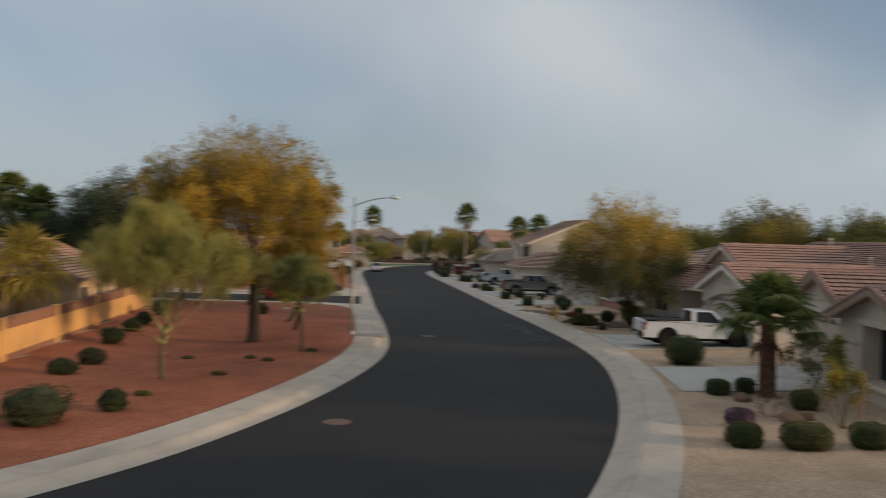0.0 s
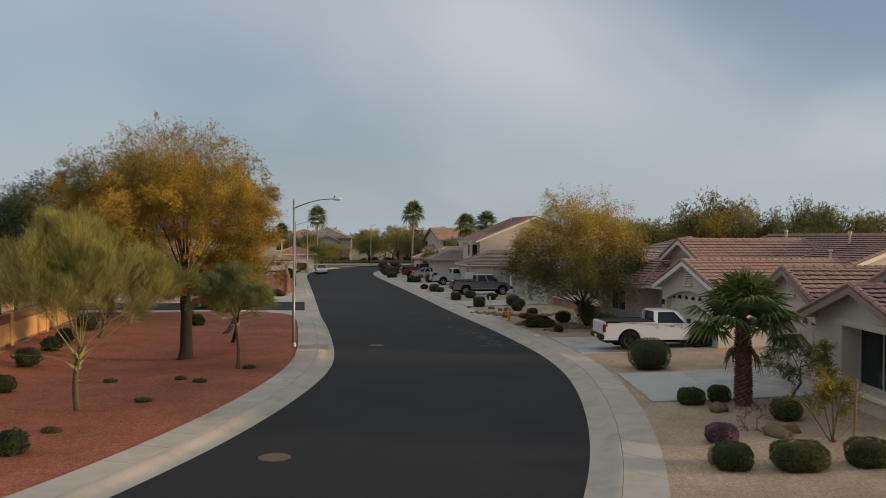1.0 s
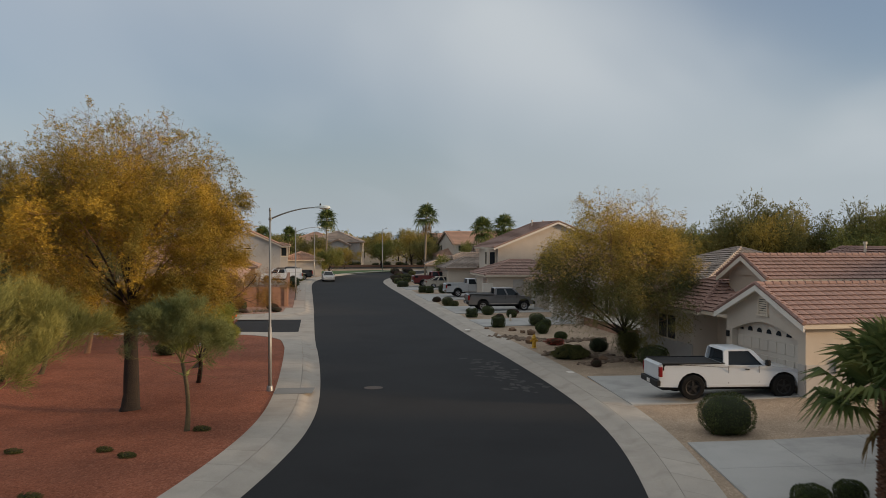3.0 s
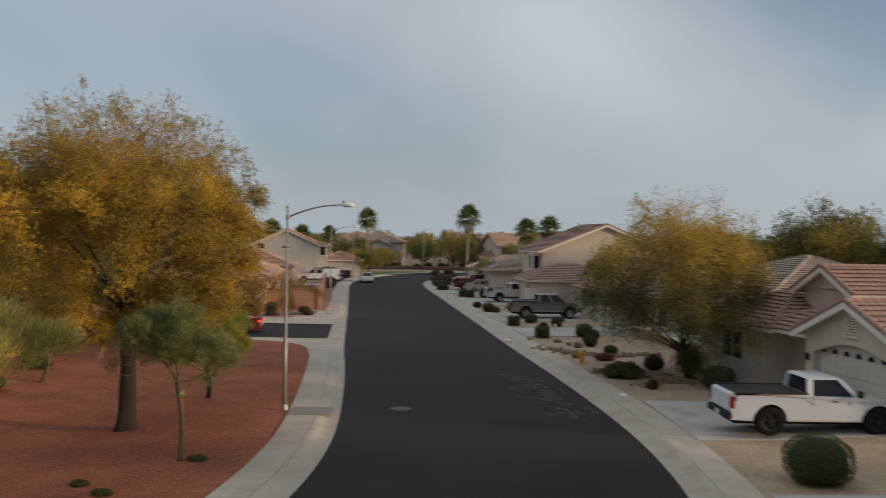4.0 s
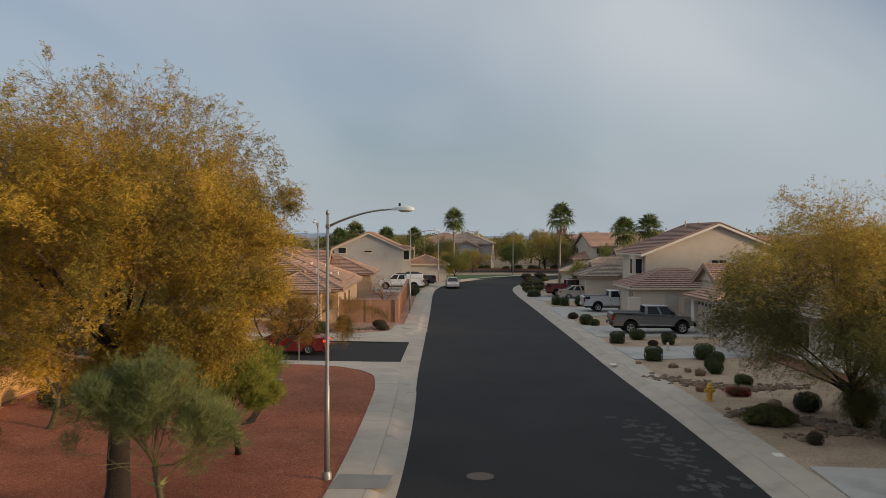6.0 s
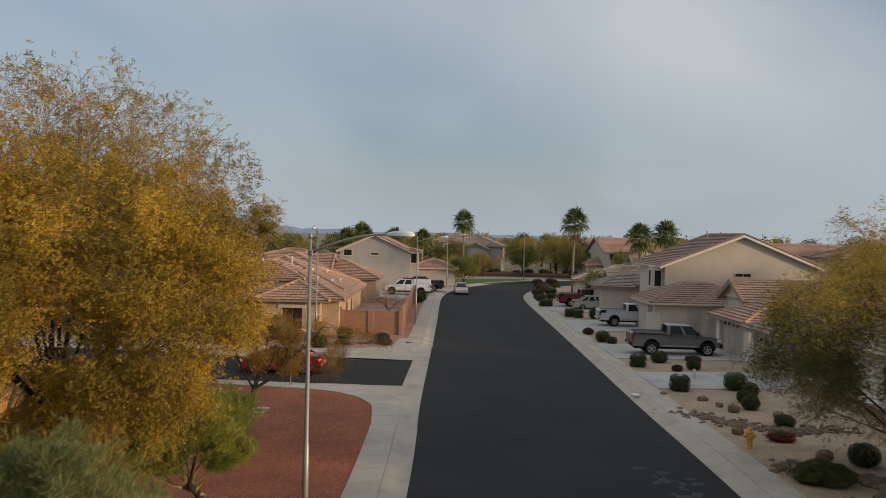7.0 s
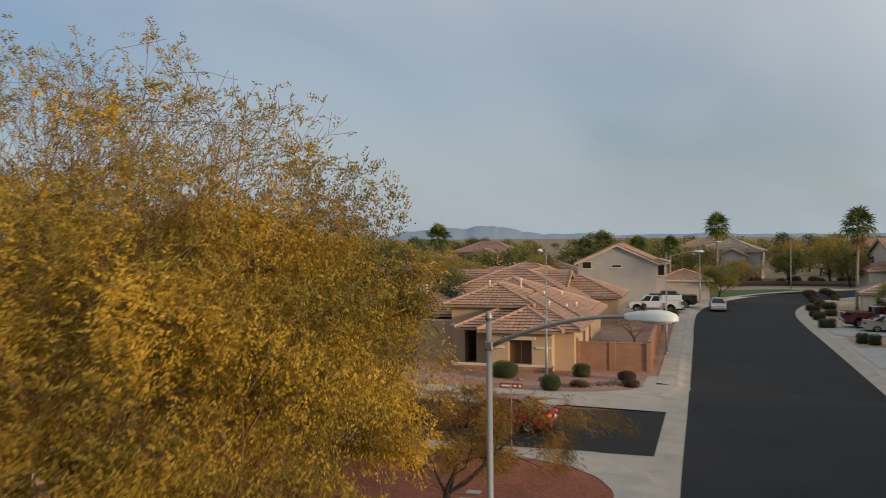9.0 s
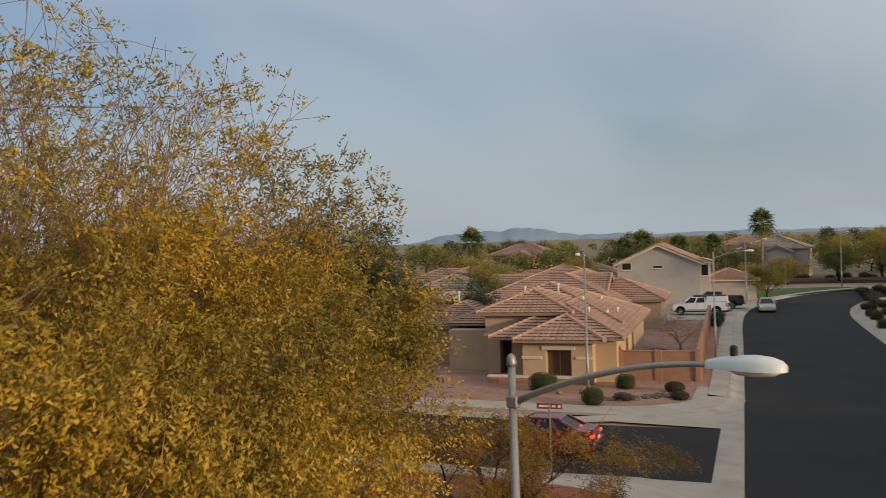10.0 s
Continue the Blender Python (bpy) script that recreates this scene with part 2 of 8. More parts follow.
DIRT = gravel("far_ground", [(0.20, 0.15, 0.10), (0.28, 0.21, 0.14), (0.24, 0.19, 0.12), (0.30, 0.24, 0.17)], 3)
LAWN = mat("lawn", (0.06, 0.12, 0.03), (0.045, 0.09, 0.022), 1.5, 60, 0.95, bump=0.6, coords="World")
STUCCO = mat("grey_beige_stucco", (0.56, 0.49, 0.41), (0.51, 0.45, 0.375), 1.2, 60, 0.93, bump=0.5, bump_dist=0.008, stain=(0.46, 0.40, 0.33), stain_scale=0.35)
STUCCO_TAN = mat("tan_stucco", (0.50, 0.37, 0.25), (0.45, 0.33, 0.22), 1.2, 60, 0.93, bump=0.5, bump_dist=0.008, stain=(0.42, 0.305, 0.2), stain_scale=0.35)
STUCCO_GREY = mat("grey_stucco", (0.44, 0.42, 0.395), (0.40, 0.38, 0.355), 1.2, 60, 0.93, bump=0.5, bump_dist=0.008, stain=(0.33, 0.30, 0.26), stain_scale=0.35)
STUCCO_WHITE = mat("white_stucco", (0.62, 0.58, 0.52), (0.56, 0.52, 0.47), 1.2, 60, 0.93, bump=0.5, bump_dist=0.008)
TRIM = mat("cream_trim", (0.62, 0.54, 0.43), (0.57, 0.49, 0.39), 2, 50, 0.8, bump=0.2)
TRIM_WHITE = mat("white_trim", (0.74, 0.70, 0.63), (0.68, 0.64, 0.58), 2, 50, 0.8, bump=0.2)
FASCIA = mat("brown_fascia", (0.30, 0.22, 0.165), (0.25, 0.18, 0.135), 2, 50, 0.7, bump=0.2)
GARAGE = mat("garage_door_paint", (0.47, 0.40, 0.32), (0.44, 0.375, 0.30), 1.5, 40, 0.6, bump=0.1)
GARAGE_PALE = mat("pale_garage_door_paint", (0.56, 0.50, 0.43), (0.52, 0.465, 0.40), 1.5, 40, 0.6, bump=0.1)
TILE_ROSE = mat("rose_roof_tile", (0.33, 0.205, 0.17), (0.27, 0.165, 0.135), 1.0, 18, 0.85, bump=0.3, rand=0.09, stain=(0.24, 0.15, 0.12), stain_scale=0.5)
TILE_SAND = mat("sand_roof_tile", (0.44, 0.275, 0.20), (0.36, 0.22, 0.16), 1.0, 18, 0.85, bump=0.3, rand=0.10, stain=(0.30, 0.205, 0.15), stain_scale=0.5)
TILE_BROWN = mat("brown_rose_roof_tile", (0.33, 0.215, 0.175), (0.27, 0.175, 0.14), 1.0, 18, 0.85, bump=0.3, rand=0.10, stain=(0.24, 0.165, 0.135), stain_scale=0.5)
TILE_GREY = mat("grey_brown_roof_tile", (0.34, 0.275, 0.23), (0.28, 0.23, 0.195), 1.0, 18, 0.85, bump=0.3, rand=0.14, stain=(0.18, 0.155, 0.135), stain_scale=0.5)
GLASS = glass("window_glass")
BLACK = mat("black_plastic", (0.014, 0.014, 0.015), (0.020, 0.020, 0.021), 6, 60, 0.6, bump=0.1, spec=0.25)
RUBBER = mat("tyre_rubber", (0.010, 0.010, 0.010), (0.015, 0.015, 0.015), 6, 60, 0.9, bump=0.2, spec=0.15)
CHROME = mat("chrome", (0.62, 0.62, 0.64), (0.55, 0.55, 0.57), 6, 60, 0.18, metal=1.0, bump=0)
RIM = mat("alloy", (0.50, 0.50, 0.52), (0.42, 0.42, 0.44), 6, 60, 0.32, metal=0.9, bump=0)
TAIL = mat("red_lamp_lens", (0.22, 0.010, 0.009), (0.18, 0.008, 0.007), 6, 60, 0.15, bump=0)
BRAKE = mat("lit_red_lamp", (1.0, 0.06, 0.03), (1.0, 0.045, 0.02), 6, 60, 0.2, bump=0, emit=1.0)
HEAD = mat("clear_lamp_lens", (0.62, 0.63, 0.64), (0.55, 0.56, 0.57), 6, 60, 0.12, bump=0)
PLATE = mat("plate", (0.62, 0.60, 0.56), (0.56, 0.54, 0.5), 6, 60, 0.5, bump=0)
STEEL = mat("galvanised_steel", (0.34, 0.345, 0.34), (0.27, 0.275, 0.27), 2, 30, 0.48, metal=0.55, bump=0.1, stain=(0.24, 0.23, 0.21), stain_scale=1.2)
LAMP = mat("lamp_shell", (0.62, 0.68, 0.68), (0.56, 0.62, 0.62), 4, 40, 0.42, bump=0.05)
LENS = mat("lamp_refractor", (0.66, 0.64, 0.58), (0.6, 0.58, 0.52), 4, 40, 0.2, bump=0)
YELLOW = mat("hydrant_yellow", (0.62, 0.36, 0.03), (0.52, 0.29, 0.025), 8, 60, 0.55, bump=0.15)
BLOCK = mat("red_brown_block", (0.36, 0.20, 0.13), (0.30, 0.165, 0.105), 1.5, 35, 0.92, bump=0.45, rand=0.07, stain=(0.27, 0.15, 0.10), stain_scale=0.6)
YWALL = mat("ochre_wall_paint", (0.60, 0.34, 0.125), (0.53, 0.30, 0.11), 0.8, 50, 0.9, bump=0.35, stain=(0.47, 0.27, 0.11), stain_scale=0.4)
YBAND = mat("brown_wall_paint", (0.24, 0.12, 0.075), (0.2, 0.1, 0.065), 0.8, 50, 0.9, bump=0.35)
BARK = mat("dark_bark", (0.036, 0.026, 0.020), (0.018, 0.014, 0.012), 5, 22, 0.95, bump=0.9, bump_dist=0.03)
BARK_RED = mat("red_brown_twig_bark", (0.30, 0.175, 0.105), (0.20, 0.11, 0.065), 5, 30, 0.9, bump=0.5, bump_dist=0.01)
BARK_GREEN = mat("green_brown_bark", (0.125, 0.10, 0.052), (0.07, 0.055, 0.032), 4, 22, 0.9, bump=0.5, bump_dist=0.012)
BARK_VERDE = mat("green_twig_bark", (0.27, 0.27, 0.09), (0.19, 0.19, 0.065), 4, 22, 0.85, bump=0.2)
PALM_BARK = mat("palm_trunk_bark", (0.20, 0.095, 0.055), (0.10, 0.058, 0.04), 5, 20, 0.95, bump=0.9, bump_dist=0.03, rand=0.3)
PALM_PALE = mat("pale_palm_trunk", (0.30, 0.25, 0.19), (0.2, 0.165, 0.13), 4, 20, 0.95, bump=0.7, bump_dist=0.03)
BOULDER = mat("boulder_stone", (0.24, 0.15, 0.095), (0.15, 0.095, 0.062), 3, 22, 0.92, bump=0.6, bump_dist=0.02, rand=0.2)
STONE = mat("creek_stone", (0.22, 0.16, 0.115), (0.13, 0.095, 0.07), 4, 30, 0.9, bump=0.4, rand=0.3)
# the blue of distant haze is put into the base colour
MOUNTAIN = mat("haze_tinted_mountain", (0.235, 0.31, 0.40), (0.215, 0.285, 0.375), 0.004, 0.02, 1.0, bump=0)
SIGN_RED = mat("sign_brown_red", (0.24, 0.065, 0.042), (0.20, 0.055, 0.036), 6, 60, 0.4, bump=0)
L_GOLD = leaf("gold_mesquite_leaf", [(0.16, 0.13, 0.027), (0.265, 0.19, 0.030), (0.42, 0.275, 0.034), (0.58, 0.375, 0.046)], 0.55, 0.20, 0.45, 0.33, 0.68)
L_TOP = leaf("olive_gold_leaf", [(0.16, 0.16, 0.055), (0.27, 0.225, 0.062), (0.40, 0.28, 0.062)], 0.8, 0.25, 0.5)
L_RIGHT = leaf("olive_mesquite_leaf", [(0.06, 0.072, 0.026), (0.105, 0.108, 0.035), (0.16, 0.145, 0.042), (0.26, 0.20, 0.05)], 0.45, 0.20, 0.35)
# gold of low sunlight put into the leaf colour
L_SUNGOLD = leaf("low_sun_gold_leaf", [(0.27, 0.21, 0.05), (0.47, 0.335, 0.06), (0.62, 0.43, 0.08)], 0.6, 0.20, 0.5)
L_VERDE = leaf("palo_verde_leaf", [(0.17, 0.175, 0.052), (0.27, 0.26, 0.078), (0.39, 0.35, 0.105)], 0.6, 0.28, 0.45)
L_GREEN = leaf("yellow_green_leaf", [(0.12, 0.155, 0.035), (0.20, 0.23, 0.048), (0.33, 0.33, 0.07)], 0.7, 0.20, 0.5)
L_BLUE = leaf("grey_green_leaf", [(0.12, 0.15, 0.058), (0.18, 0.205, 0.078), (0.27, 0.28, 0.10)], 0.7, 0.25, 0.45)
L_BRONZE = leaf("bronze_leaf", [(0.17, 0.115, 0.03), (0.29, 0.165, 0.033), (0.38, 0.21, 0.04)], 0.8, 0.20, 0.5)
L_DARK = leaf("dark_tree_leaf", [(0.035, 0.053, 0.027), (0.056, 0.075, 0.035), (0.094, 0.100, 0.037)], 0.4, 0.3, 0.35)
L_BUSH = leaf("clipped_shrub_leaf", [(0.045, 0.062, 0.020), (0.068, 0.090, 0.027), (0.11, 0.128, 0.038)], 2.5, 0.25, 0.6)
L_BUSH2 = leaf("olive_shrub_leaf", [(0.06, 0.07, 0.025), (0.10, 0.105, 0.035), (0.16, 0.15, 0.05)], 2.5, 0.25, 0.6)
L_PURPLE = leaf("purple_flower", [(0.07, 0.06, 0.05), (0.16, 0.08, 0.14), (0.38, 0.22, 0.36)], 3.0, 0.25, 0.9)
L_REDF = leaf("red_flower", [(0.10, 0.05, 0.03), (0.35, 0.04, 0.03), (0.5, 0.08, 0.06)], 3.0, 0.25, 0.9)
L_WINE = leaf("wine_leaf", [(0.045, 0.03, 0.026), (0.08, 0.045, 0.035), (0.12, 0.065, 0.05)], 2.0, 0.25, 0.7)
L_PALM = leaf("palm_frond", [(0.06, 0.09, 0.028), (0.11, 0.145, 0.045), (0.20, 0.215, 0.066)], 0.9, 0.3, 0.6)
BLIND = mat("brown_window_blind", (0.14, 0.08, 0.05), (0.115, 0.065, 0.042), 3, 40, 0.25, bump=0.05)
L_PALMDRY = leaf("dry_palm_frond", [(0.16, 0.11, 0.05), (0.25, 0.17, 0.075), (0.33, 0.23, 0.10)], 0.9, 0.3, 0.6)
L_YELLOW = leaf("yellow_leaf", [(0.07, 0.095, 0.03), (0.12, 0.135, 0.035), (0.30, 0.235, 0.04), (0.55, 0.39, 0.05)], 1.2, 0.4, 0.5, 0.3, 0.75)
L_FAR = leaf("far_tree_leaf", [(0.12, 0.125, 0.045), (0.2, 0.185, 0.06), (0.31, 0.25, 0.075)], 0.25, 0.45, 0.45)
L_FARGOLD = leaf("far_gold_leaf", [(0.22, 0.2, 0.06), (0.33, 0.26, 0.065), (0.42, 0.31, 0.07)], 0.2, 0.5, 0.45)
L_FARGREEN = leaf("far_green_leaf", [(0.13, 0.15, 0.045), (0.21, 0.215, 0.06), (0.30, 0.28, 0.075)], 0.25, 0.45, 0.45)
# near-black puts the shade between the leaves into the core's colour
SHADE = mat("shrub_inner_shade", (0.022, 0.028, 0.012), (0.03, 0.036, 0.015), 4, 30, 1.0, bump=0.5)


def paint(name, col, rough=0.32):
    return mat(name, col, tuple(c * 0.93 for c in col), 1.5, 40, rough, bump=0, coat=0.5)


WHITE_PAINT = paint("white_car_paint", (0.64, 0.68, 0.72))
GREY_PAINT = paint("graphite_car_paint", (0.125, 0.123, 0.122))
SILVER_PAINT = paint("silver_car_paint", (0.48, 0.49, 0.50))
STEEL_PAINT = paint("grey_silver_car_paint", (0.30, 0.31, 0.32))
RED_PAINT = paint("red_car_paint", (0.15, 0.011, 0.011))
MAROON_PAINT = paint("maroon_car_paint", (0.15, 0.018, 0.016))
TAN_PAINT = paint("champagne_car_paint", (0.42, 0.38, 0.31))
DARK_PAINT = paint("black_car_paint", (0.02, 0.022, 0.025))


# ---------------------------------------------------------------- mesh tools
class Shape:
    """Collects points and faces of one mesh."""

    def __init__(self):
        self.v, self.f = [], []

    def add(self, verts, faces):
        n = len(self.v)
        self.v += [tuple(p) for p in verts]
        self.f += [tuple(i + n for i in f) for f in faces]
        return self

    def box(self, x0, y0, z0, x1, y1, z1, c=0.0):
        """A box; c: width of the chamfer along all edges of its upper and outer sides."""
        if c <= 0:
            vs = [(x0, y0, z0), (x1, y0, z0), (x1, y1, z0), (x0, y1, z0), (x0, y0, z1), (x1, y0, z1), (x1, y1, z1), (x0, y1, z1)]
            return self.add(vs, [(0, 3, 2, 1), (4, 5, 6, 7), (0, 1, 5, 4), (1, 2, 6, 5), (2, 3, 7, 6), (3, 0, 4, 7)])
        rings = []
        for z, k in ((z0, c), (z0 + c, 0), (z1 - c, 0), (z1, c)):
            a0, b0, a1, b1 = x0 + k, y0 + k, x1 - k, y1 - k
            rings.append([(a0 + c - k, b0, z), (a1 - c + k, b0, z), (a1, b0 + c - k, z), (a1, b1 - c + k, z),
                          (a1 - c + k, b1, z), (a0 + c - k, b1, z), (a0, b1 - c + k, z), (a0, b0 + c - k, z)])
        return self.loft(rings)

    def loft(self, rings, caps=True, closed=True):
        n, m = len(self.v), len(rings[0])
        for r in rings:
            self.v += [tuple(p) for p in r]
        for i in range(len(rings) - 1):
            for j in range(m if closed else m - 1):
                a, b = n + i * m + j, n + i * m + (j + 1) % m
                self.f.append((a, b, b + m, a + m))
        if caps:
            self.f.append(tuple(n + j for j in reversed(range(m))))
            self.f.append(tuple(n + (len(rings) - 1) * m + j for j in range(m)))
        return self

    def tube(self, pts, radii, n=8, caps=True):
        rings = []
        for i, p in enumerate(pts):
            p = Vector(p)
            a, b = Vector(pts[max(0, i - 1)]), Vector(pts[min(len(pts) - 1, i + 1)])
            d = (b - a).normalized()
            u = d.cross(Vector((0, 0, 1)) if abs(d.z) < 0.9 else Vector((1, 0, 0))).normalized()
            w = d.cross(u)
            r = radii[i] if hasattr(radii, "__len__") else radii
            rings.append([p + (u * math.cos(6.2832 * k / n) + w * math.sin(6.2832 * k / n)) * r for k in range(n)])
        return self.loft(rings, caps)

    def prism(self, poly, vec):
        """A flat outline of 3D points, pushed along vec."""
        m = len(poly)
        vec = Vector(vec)
        vs = [Vector(p) for p in poly]
        vs += [p + vec for p in vs]
        fs = [tuple(range(m)), tuple(reversed(range(m, 2 * m)))]
        fs += [(j, j + m, (j + 1) % m + m, (j + 1) % m) for j in range(m)]
        return self.add(vs, fs)

    def blob(self, c, r, seed=0, rough=0.15, nu=12, nv=8, power=1.0, flat=None):
        """An uneven rounded lump; power below 1 makes it boxy."""
        rnd = random.Random(seed)
        off = Vector((rnd.uniform(0, 50), rnd.uniform(0, 50), rnd.uniform(0, 50)))
        vs, fs = [], []
        sg = lambda v: math.copysign(abs(v) ** power, v)
        for i in range(nv + 1):
            th = math.pi * i / nv
            for j in range(nu):
                ph = 2 * math.pi * j / nu
                d = Vector((sg(math.sin(th)) * sg(math.cos(ph)), sg(math.sin(th)) * sg(math.sin(ph)), sg(math.cos(th))))
                k = 1 + rough * noise.noise(d * 1.7 + off) + 0.5 * rough * noise.noise(d * 4.1 + off)
                p = Vector((d.x * r[0] * k, d.y * r[1] * k, d.z * r[2] * k))
                if flat is not None and p.z < -r[2] * flat:
                    p.z = -r[2] * flat
                vs.append(Vector(c) + p)
        for i in range(nv):
            for j in range(nu):
                a, b = i * nu + j, i * nu + (j + 1) % nu
                fs.append((a, a + nu, b + nu, b))
        return self.add(vs, fs)

    def mesh(self, name, material, smooth=False):
        me = bpy.data.meshes.new(name)
        me.from_pydata(self.v, [], self.f)
        if material:
            me.materials.append(material)
        if smooth:
            me.shade_smooth()
        me.update()
        return me


def part(name, shape, material, parent=None, label="", smooth=False, angle=None):
    """ONE mesh object; under a thing or a part where parent is given."""
    ob = new(name, shape.mesh(name, material, smooth) if isinstance(shape, Shape) else shape)
    if angle is not None:
        bm = bmesh.new()
        bm.from_mesh(ob.data)
        bmesh.ops.recalc_face_normals(bm, faces=bm.faces)
        for f in bm.faces:
            f.smooth = True
        for e in bm.edges:
            e.smooth = e.is_manifold and e.calc_face_angle(9) < radians(angle)
        bm.to_mesh(ob.data)
        bm.free()
    if parent:
        ob.parent = parent
    if label:
        tagged(ob, label)
    return ob


def thing(name, label, category, m=None, group="", kind=""):
    ob = new(name)
    ob.empty_display_size = 0.2
    if m is not None:
        ob.matrix_basis = m
    return tagged(ob, label, category, group, kind)


def pieces(name, shape, material, parent):
    """Each separate block of the shape becomes a part of its own."""
    root = list(range(len(shape.v)))

    def top(i):
        while root[i] != i:
            root[i] = root[root[i]]
            i = root[i]
        return i
    for f in shape.f:
        for i in f[1:]:
            root[top(i)] = top(f[0])
    groups = collections.OrderedDict()
    for f in shape.f:
        groups.setdefault(top(f[0]), []).append(f)
    for faces in groups.values():
        used = sorted({i for f in faces for i in f})
        at = {i: k for k, i in enumerate(used)}
        s = Shape()
        s.add([shape.v[i] for i in used], [tuple(at[i] for i in f) for f in faces])
        part(name, s, material, parent)


def array_mesh(name, verts, quads, material):
    """A mesh straight from arrays: verts (n, 3), faces (m, 3) or (m, 4)."""
    k = np.shape(quads)[-1]
    me = bpy.data.meshes.new(name)
    n, m = len(verts), len(quads)
    me.vertices.add(n)
    me.vertices.foreach_set("co", np.ascontiguousarray(verts, dtype=np.float32).ravel())
    me.loops.add(k * m)
    me.loops.foreach_set("vertex_index", np.ascontiguousarray(quads, dtype=np.int32).ravel())
    me.polygons.add(m)
    me.polygons.foreach_set("loop_start", np.arange(m, dtype=np.int32) * k)
    me.materials.append(material)
    me.update(calc_edges=True)
    return me


# ---------------------------------------------------------------- plan of the street
LINE = [(-34, -22), (-24.5, -13), (-16.5, -4.5), (-10.2, 2.5), (-5.6, 9), (-2.8, 15), (-1.3, 21), (-0.5, 27), (-0.22, 33),
        (-0.45, 38), (-1.3, 43.5), (-3.15, 52), (-5.8, 63), (-9.0, 77), (-14.2, 99.5), (-18.5, 118), (-20.6, 129),
        (-21.3, 139), (-20.2, 150), (-16.8, 160), (-11, 169), (-3, 177), (8, 185), (22, 192), (45, 199), (75, 204)]
SIDE_LINE = [(-2, 72), (-13.0, 69.3), (-19.5, 67.7), (-28.5, 66.5), (-42, 65.4), (-60, 64.5), (-90, 63.5), (-120, 63)]


def curve(P, step=1.0):
    out = []
    for i in range(1, len(P) - 2):
        p0, p1, p2, p3 = P[i - 1], P[i], P[i + 1], P[i + 2]
        n = max(2, int(math.dist(p1, p2) / step))
        for k in range(n):
            t = k / n
            out.append(tuple(0.5 * (2 * b + (c - a) * t + (2 * a - 5 * b + 4 * c - d) * t * t + (3 * b - a - 3 * c + d) * t ** 3)
                             for a, b, c, d in zip(p0, p1, p2, p3)))
    out.append(P[-2])
    return out


ROAD, SIDE = curve(LINE), curve(SIDE_LINE)


def away(line, x, y):
    """Signed distance from a line (right of it positive) and y of the nearest point, for arrays."""
    P = np.array(line)
    a, d = P[:-1], P[1:] - P[:-1]
    x, y = np.asarray(x, float), np.asarray(y, float)
    best = np.full(x.shape, 1e9)
    sign, yy = np.ones(x.shape), np.zeros(x.shape)
    for (ax, ay), (dx, dy) in zip(a, d):
        t = np.clip(((x - ax) * dx + (y - ay) * dy) / (dx * dx + dy * dy), 0, 1)
        px, py = ax + t * dx, ay + t * dy
        q = np.hypot(x - px, y - py)
        near = q < best
        best = np.where(near, q, best)
        sign = np.where(near, np.where((x - px) * dy - (y - py) * dx > 0, 1.0, -1.0), sign)
        yy = np.where(near, py, yy)
    return best * sign, yy


def smooth01(a, b, v):
    """Eased step from 0 at a to 1 at b."""
    t = np.clip((v - a) / (b - a), 0, 1)
    return t * t * (3 - 2 * t)


NEAR_BED = [(-9, 57), (-10.3, 57.2), (-11.0, 59.5), (-11.6, 60.6), (-12.6, 61.9), (-14, 62.9), (-19, 63.1), (-19, 66), (-9, 66)]
FAR_BED = [(-12, 79.5), (-15.2, 79.5), (-16.0, 77.4), (-17.2, 75.9), (-19, 74.6), (-22, 73.8), (-22, 70), (-12, 70)]


def height(x, y, full=False):
    """Height of the yards; with full also the bed under the streets."""
    x, y = np.asarray(x, float), np.asarray(y, float)
    s, yy = away(ROAD, x, y)
    rise = 0.30 - 0.24 * smooth01(42, 62, yy)
    z = np.where(s > 0, 0.13 + rise * smooth01(6.9, 15, s), 0.12)
    # shallow hollow in the red gravel lot
    hollow = np.exp(-((x + 16.5) / 4.6) ** 2 - ((y - 37.0) / 9.5) ** 2)
    z = z - 0.42 * hollow * smooth01(-7.3, -9.5, s)
    if full:
        q, _ = away(SIDE, x, y)
        bed = np.minimum(np.abs(s) - 5.3, np.where((x < -9) & (y > 55) & (y < 85), np.abs(q) - 4.5, 9))
        for poly in (NEAR_BED, FAR_BED):
            inside = np.zeros(x.shape, bool)
            for (ax, ay), (bx, by) in zip(poly, poly[1:] + poly[:1]):
                inside ^= ((ay > y) != (by > y)) & (x < (bx - ax) * (y - ay) / (by - ay + 1e-9) + ax)
            bed = np.where(inside, 0.0, bed)
        z = np.where(bed < 1.0, -0.08 + (z + 0.08) * np.clip(bed, 0, 1), z)
    return z


def gz(x, y):
    return float(height(np.array([x]), np.array([y]))[0])


def offset(line, d, a=None, b=None):
    """The line moved d to its right; a, b: the stretch of y that is kept."""
    out = []
    for i, (x, y) in enumerate(line):
        x0, y0 = line[max(0, i - 1)]
        x1, y1 = line[min(len(line) - 1, i + 1)]
        l = math.hypot(x1 - x0, y1 - y0)
        if (a is None or y >= a) and (b is None or y <= b):
            out.append((x + (y1 - y0) / l * d, y - (x1 - x0) / l * d))
    return out


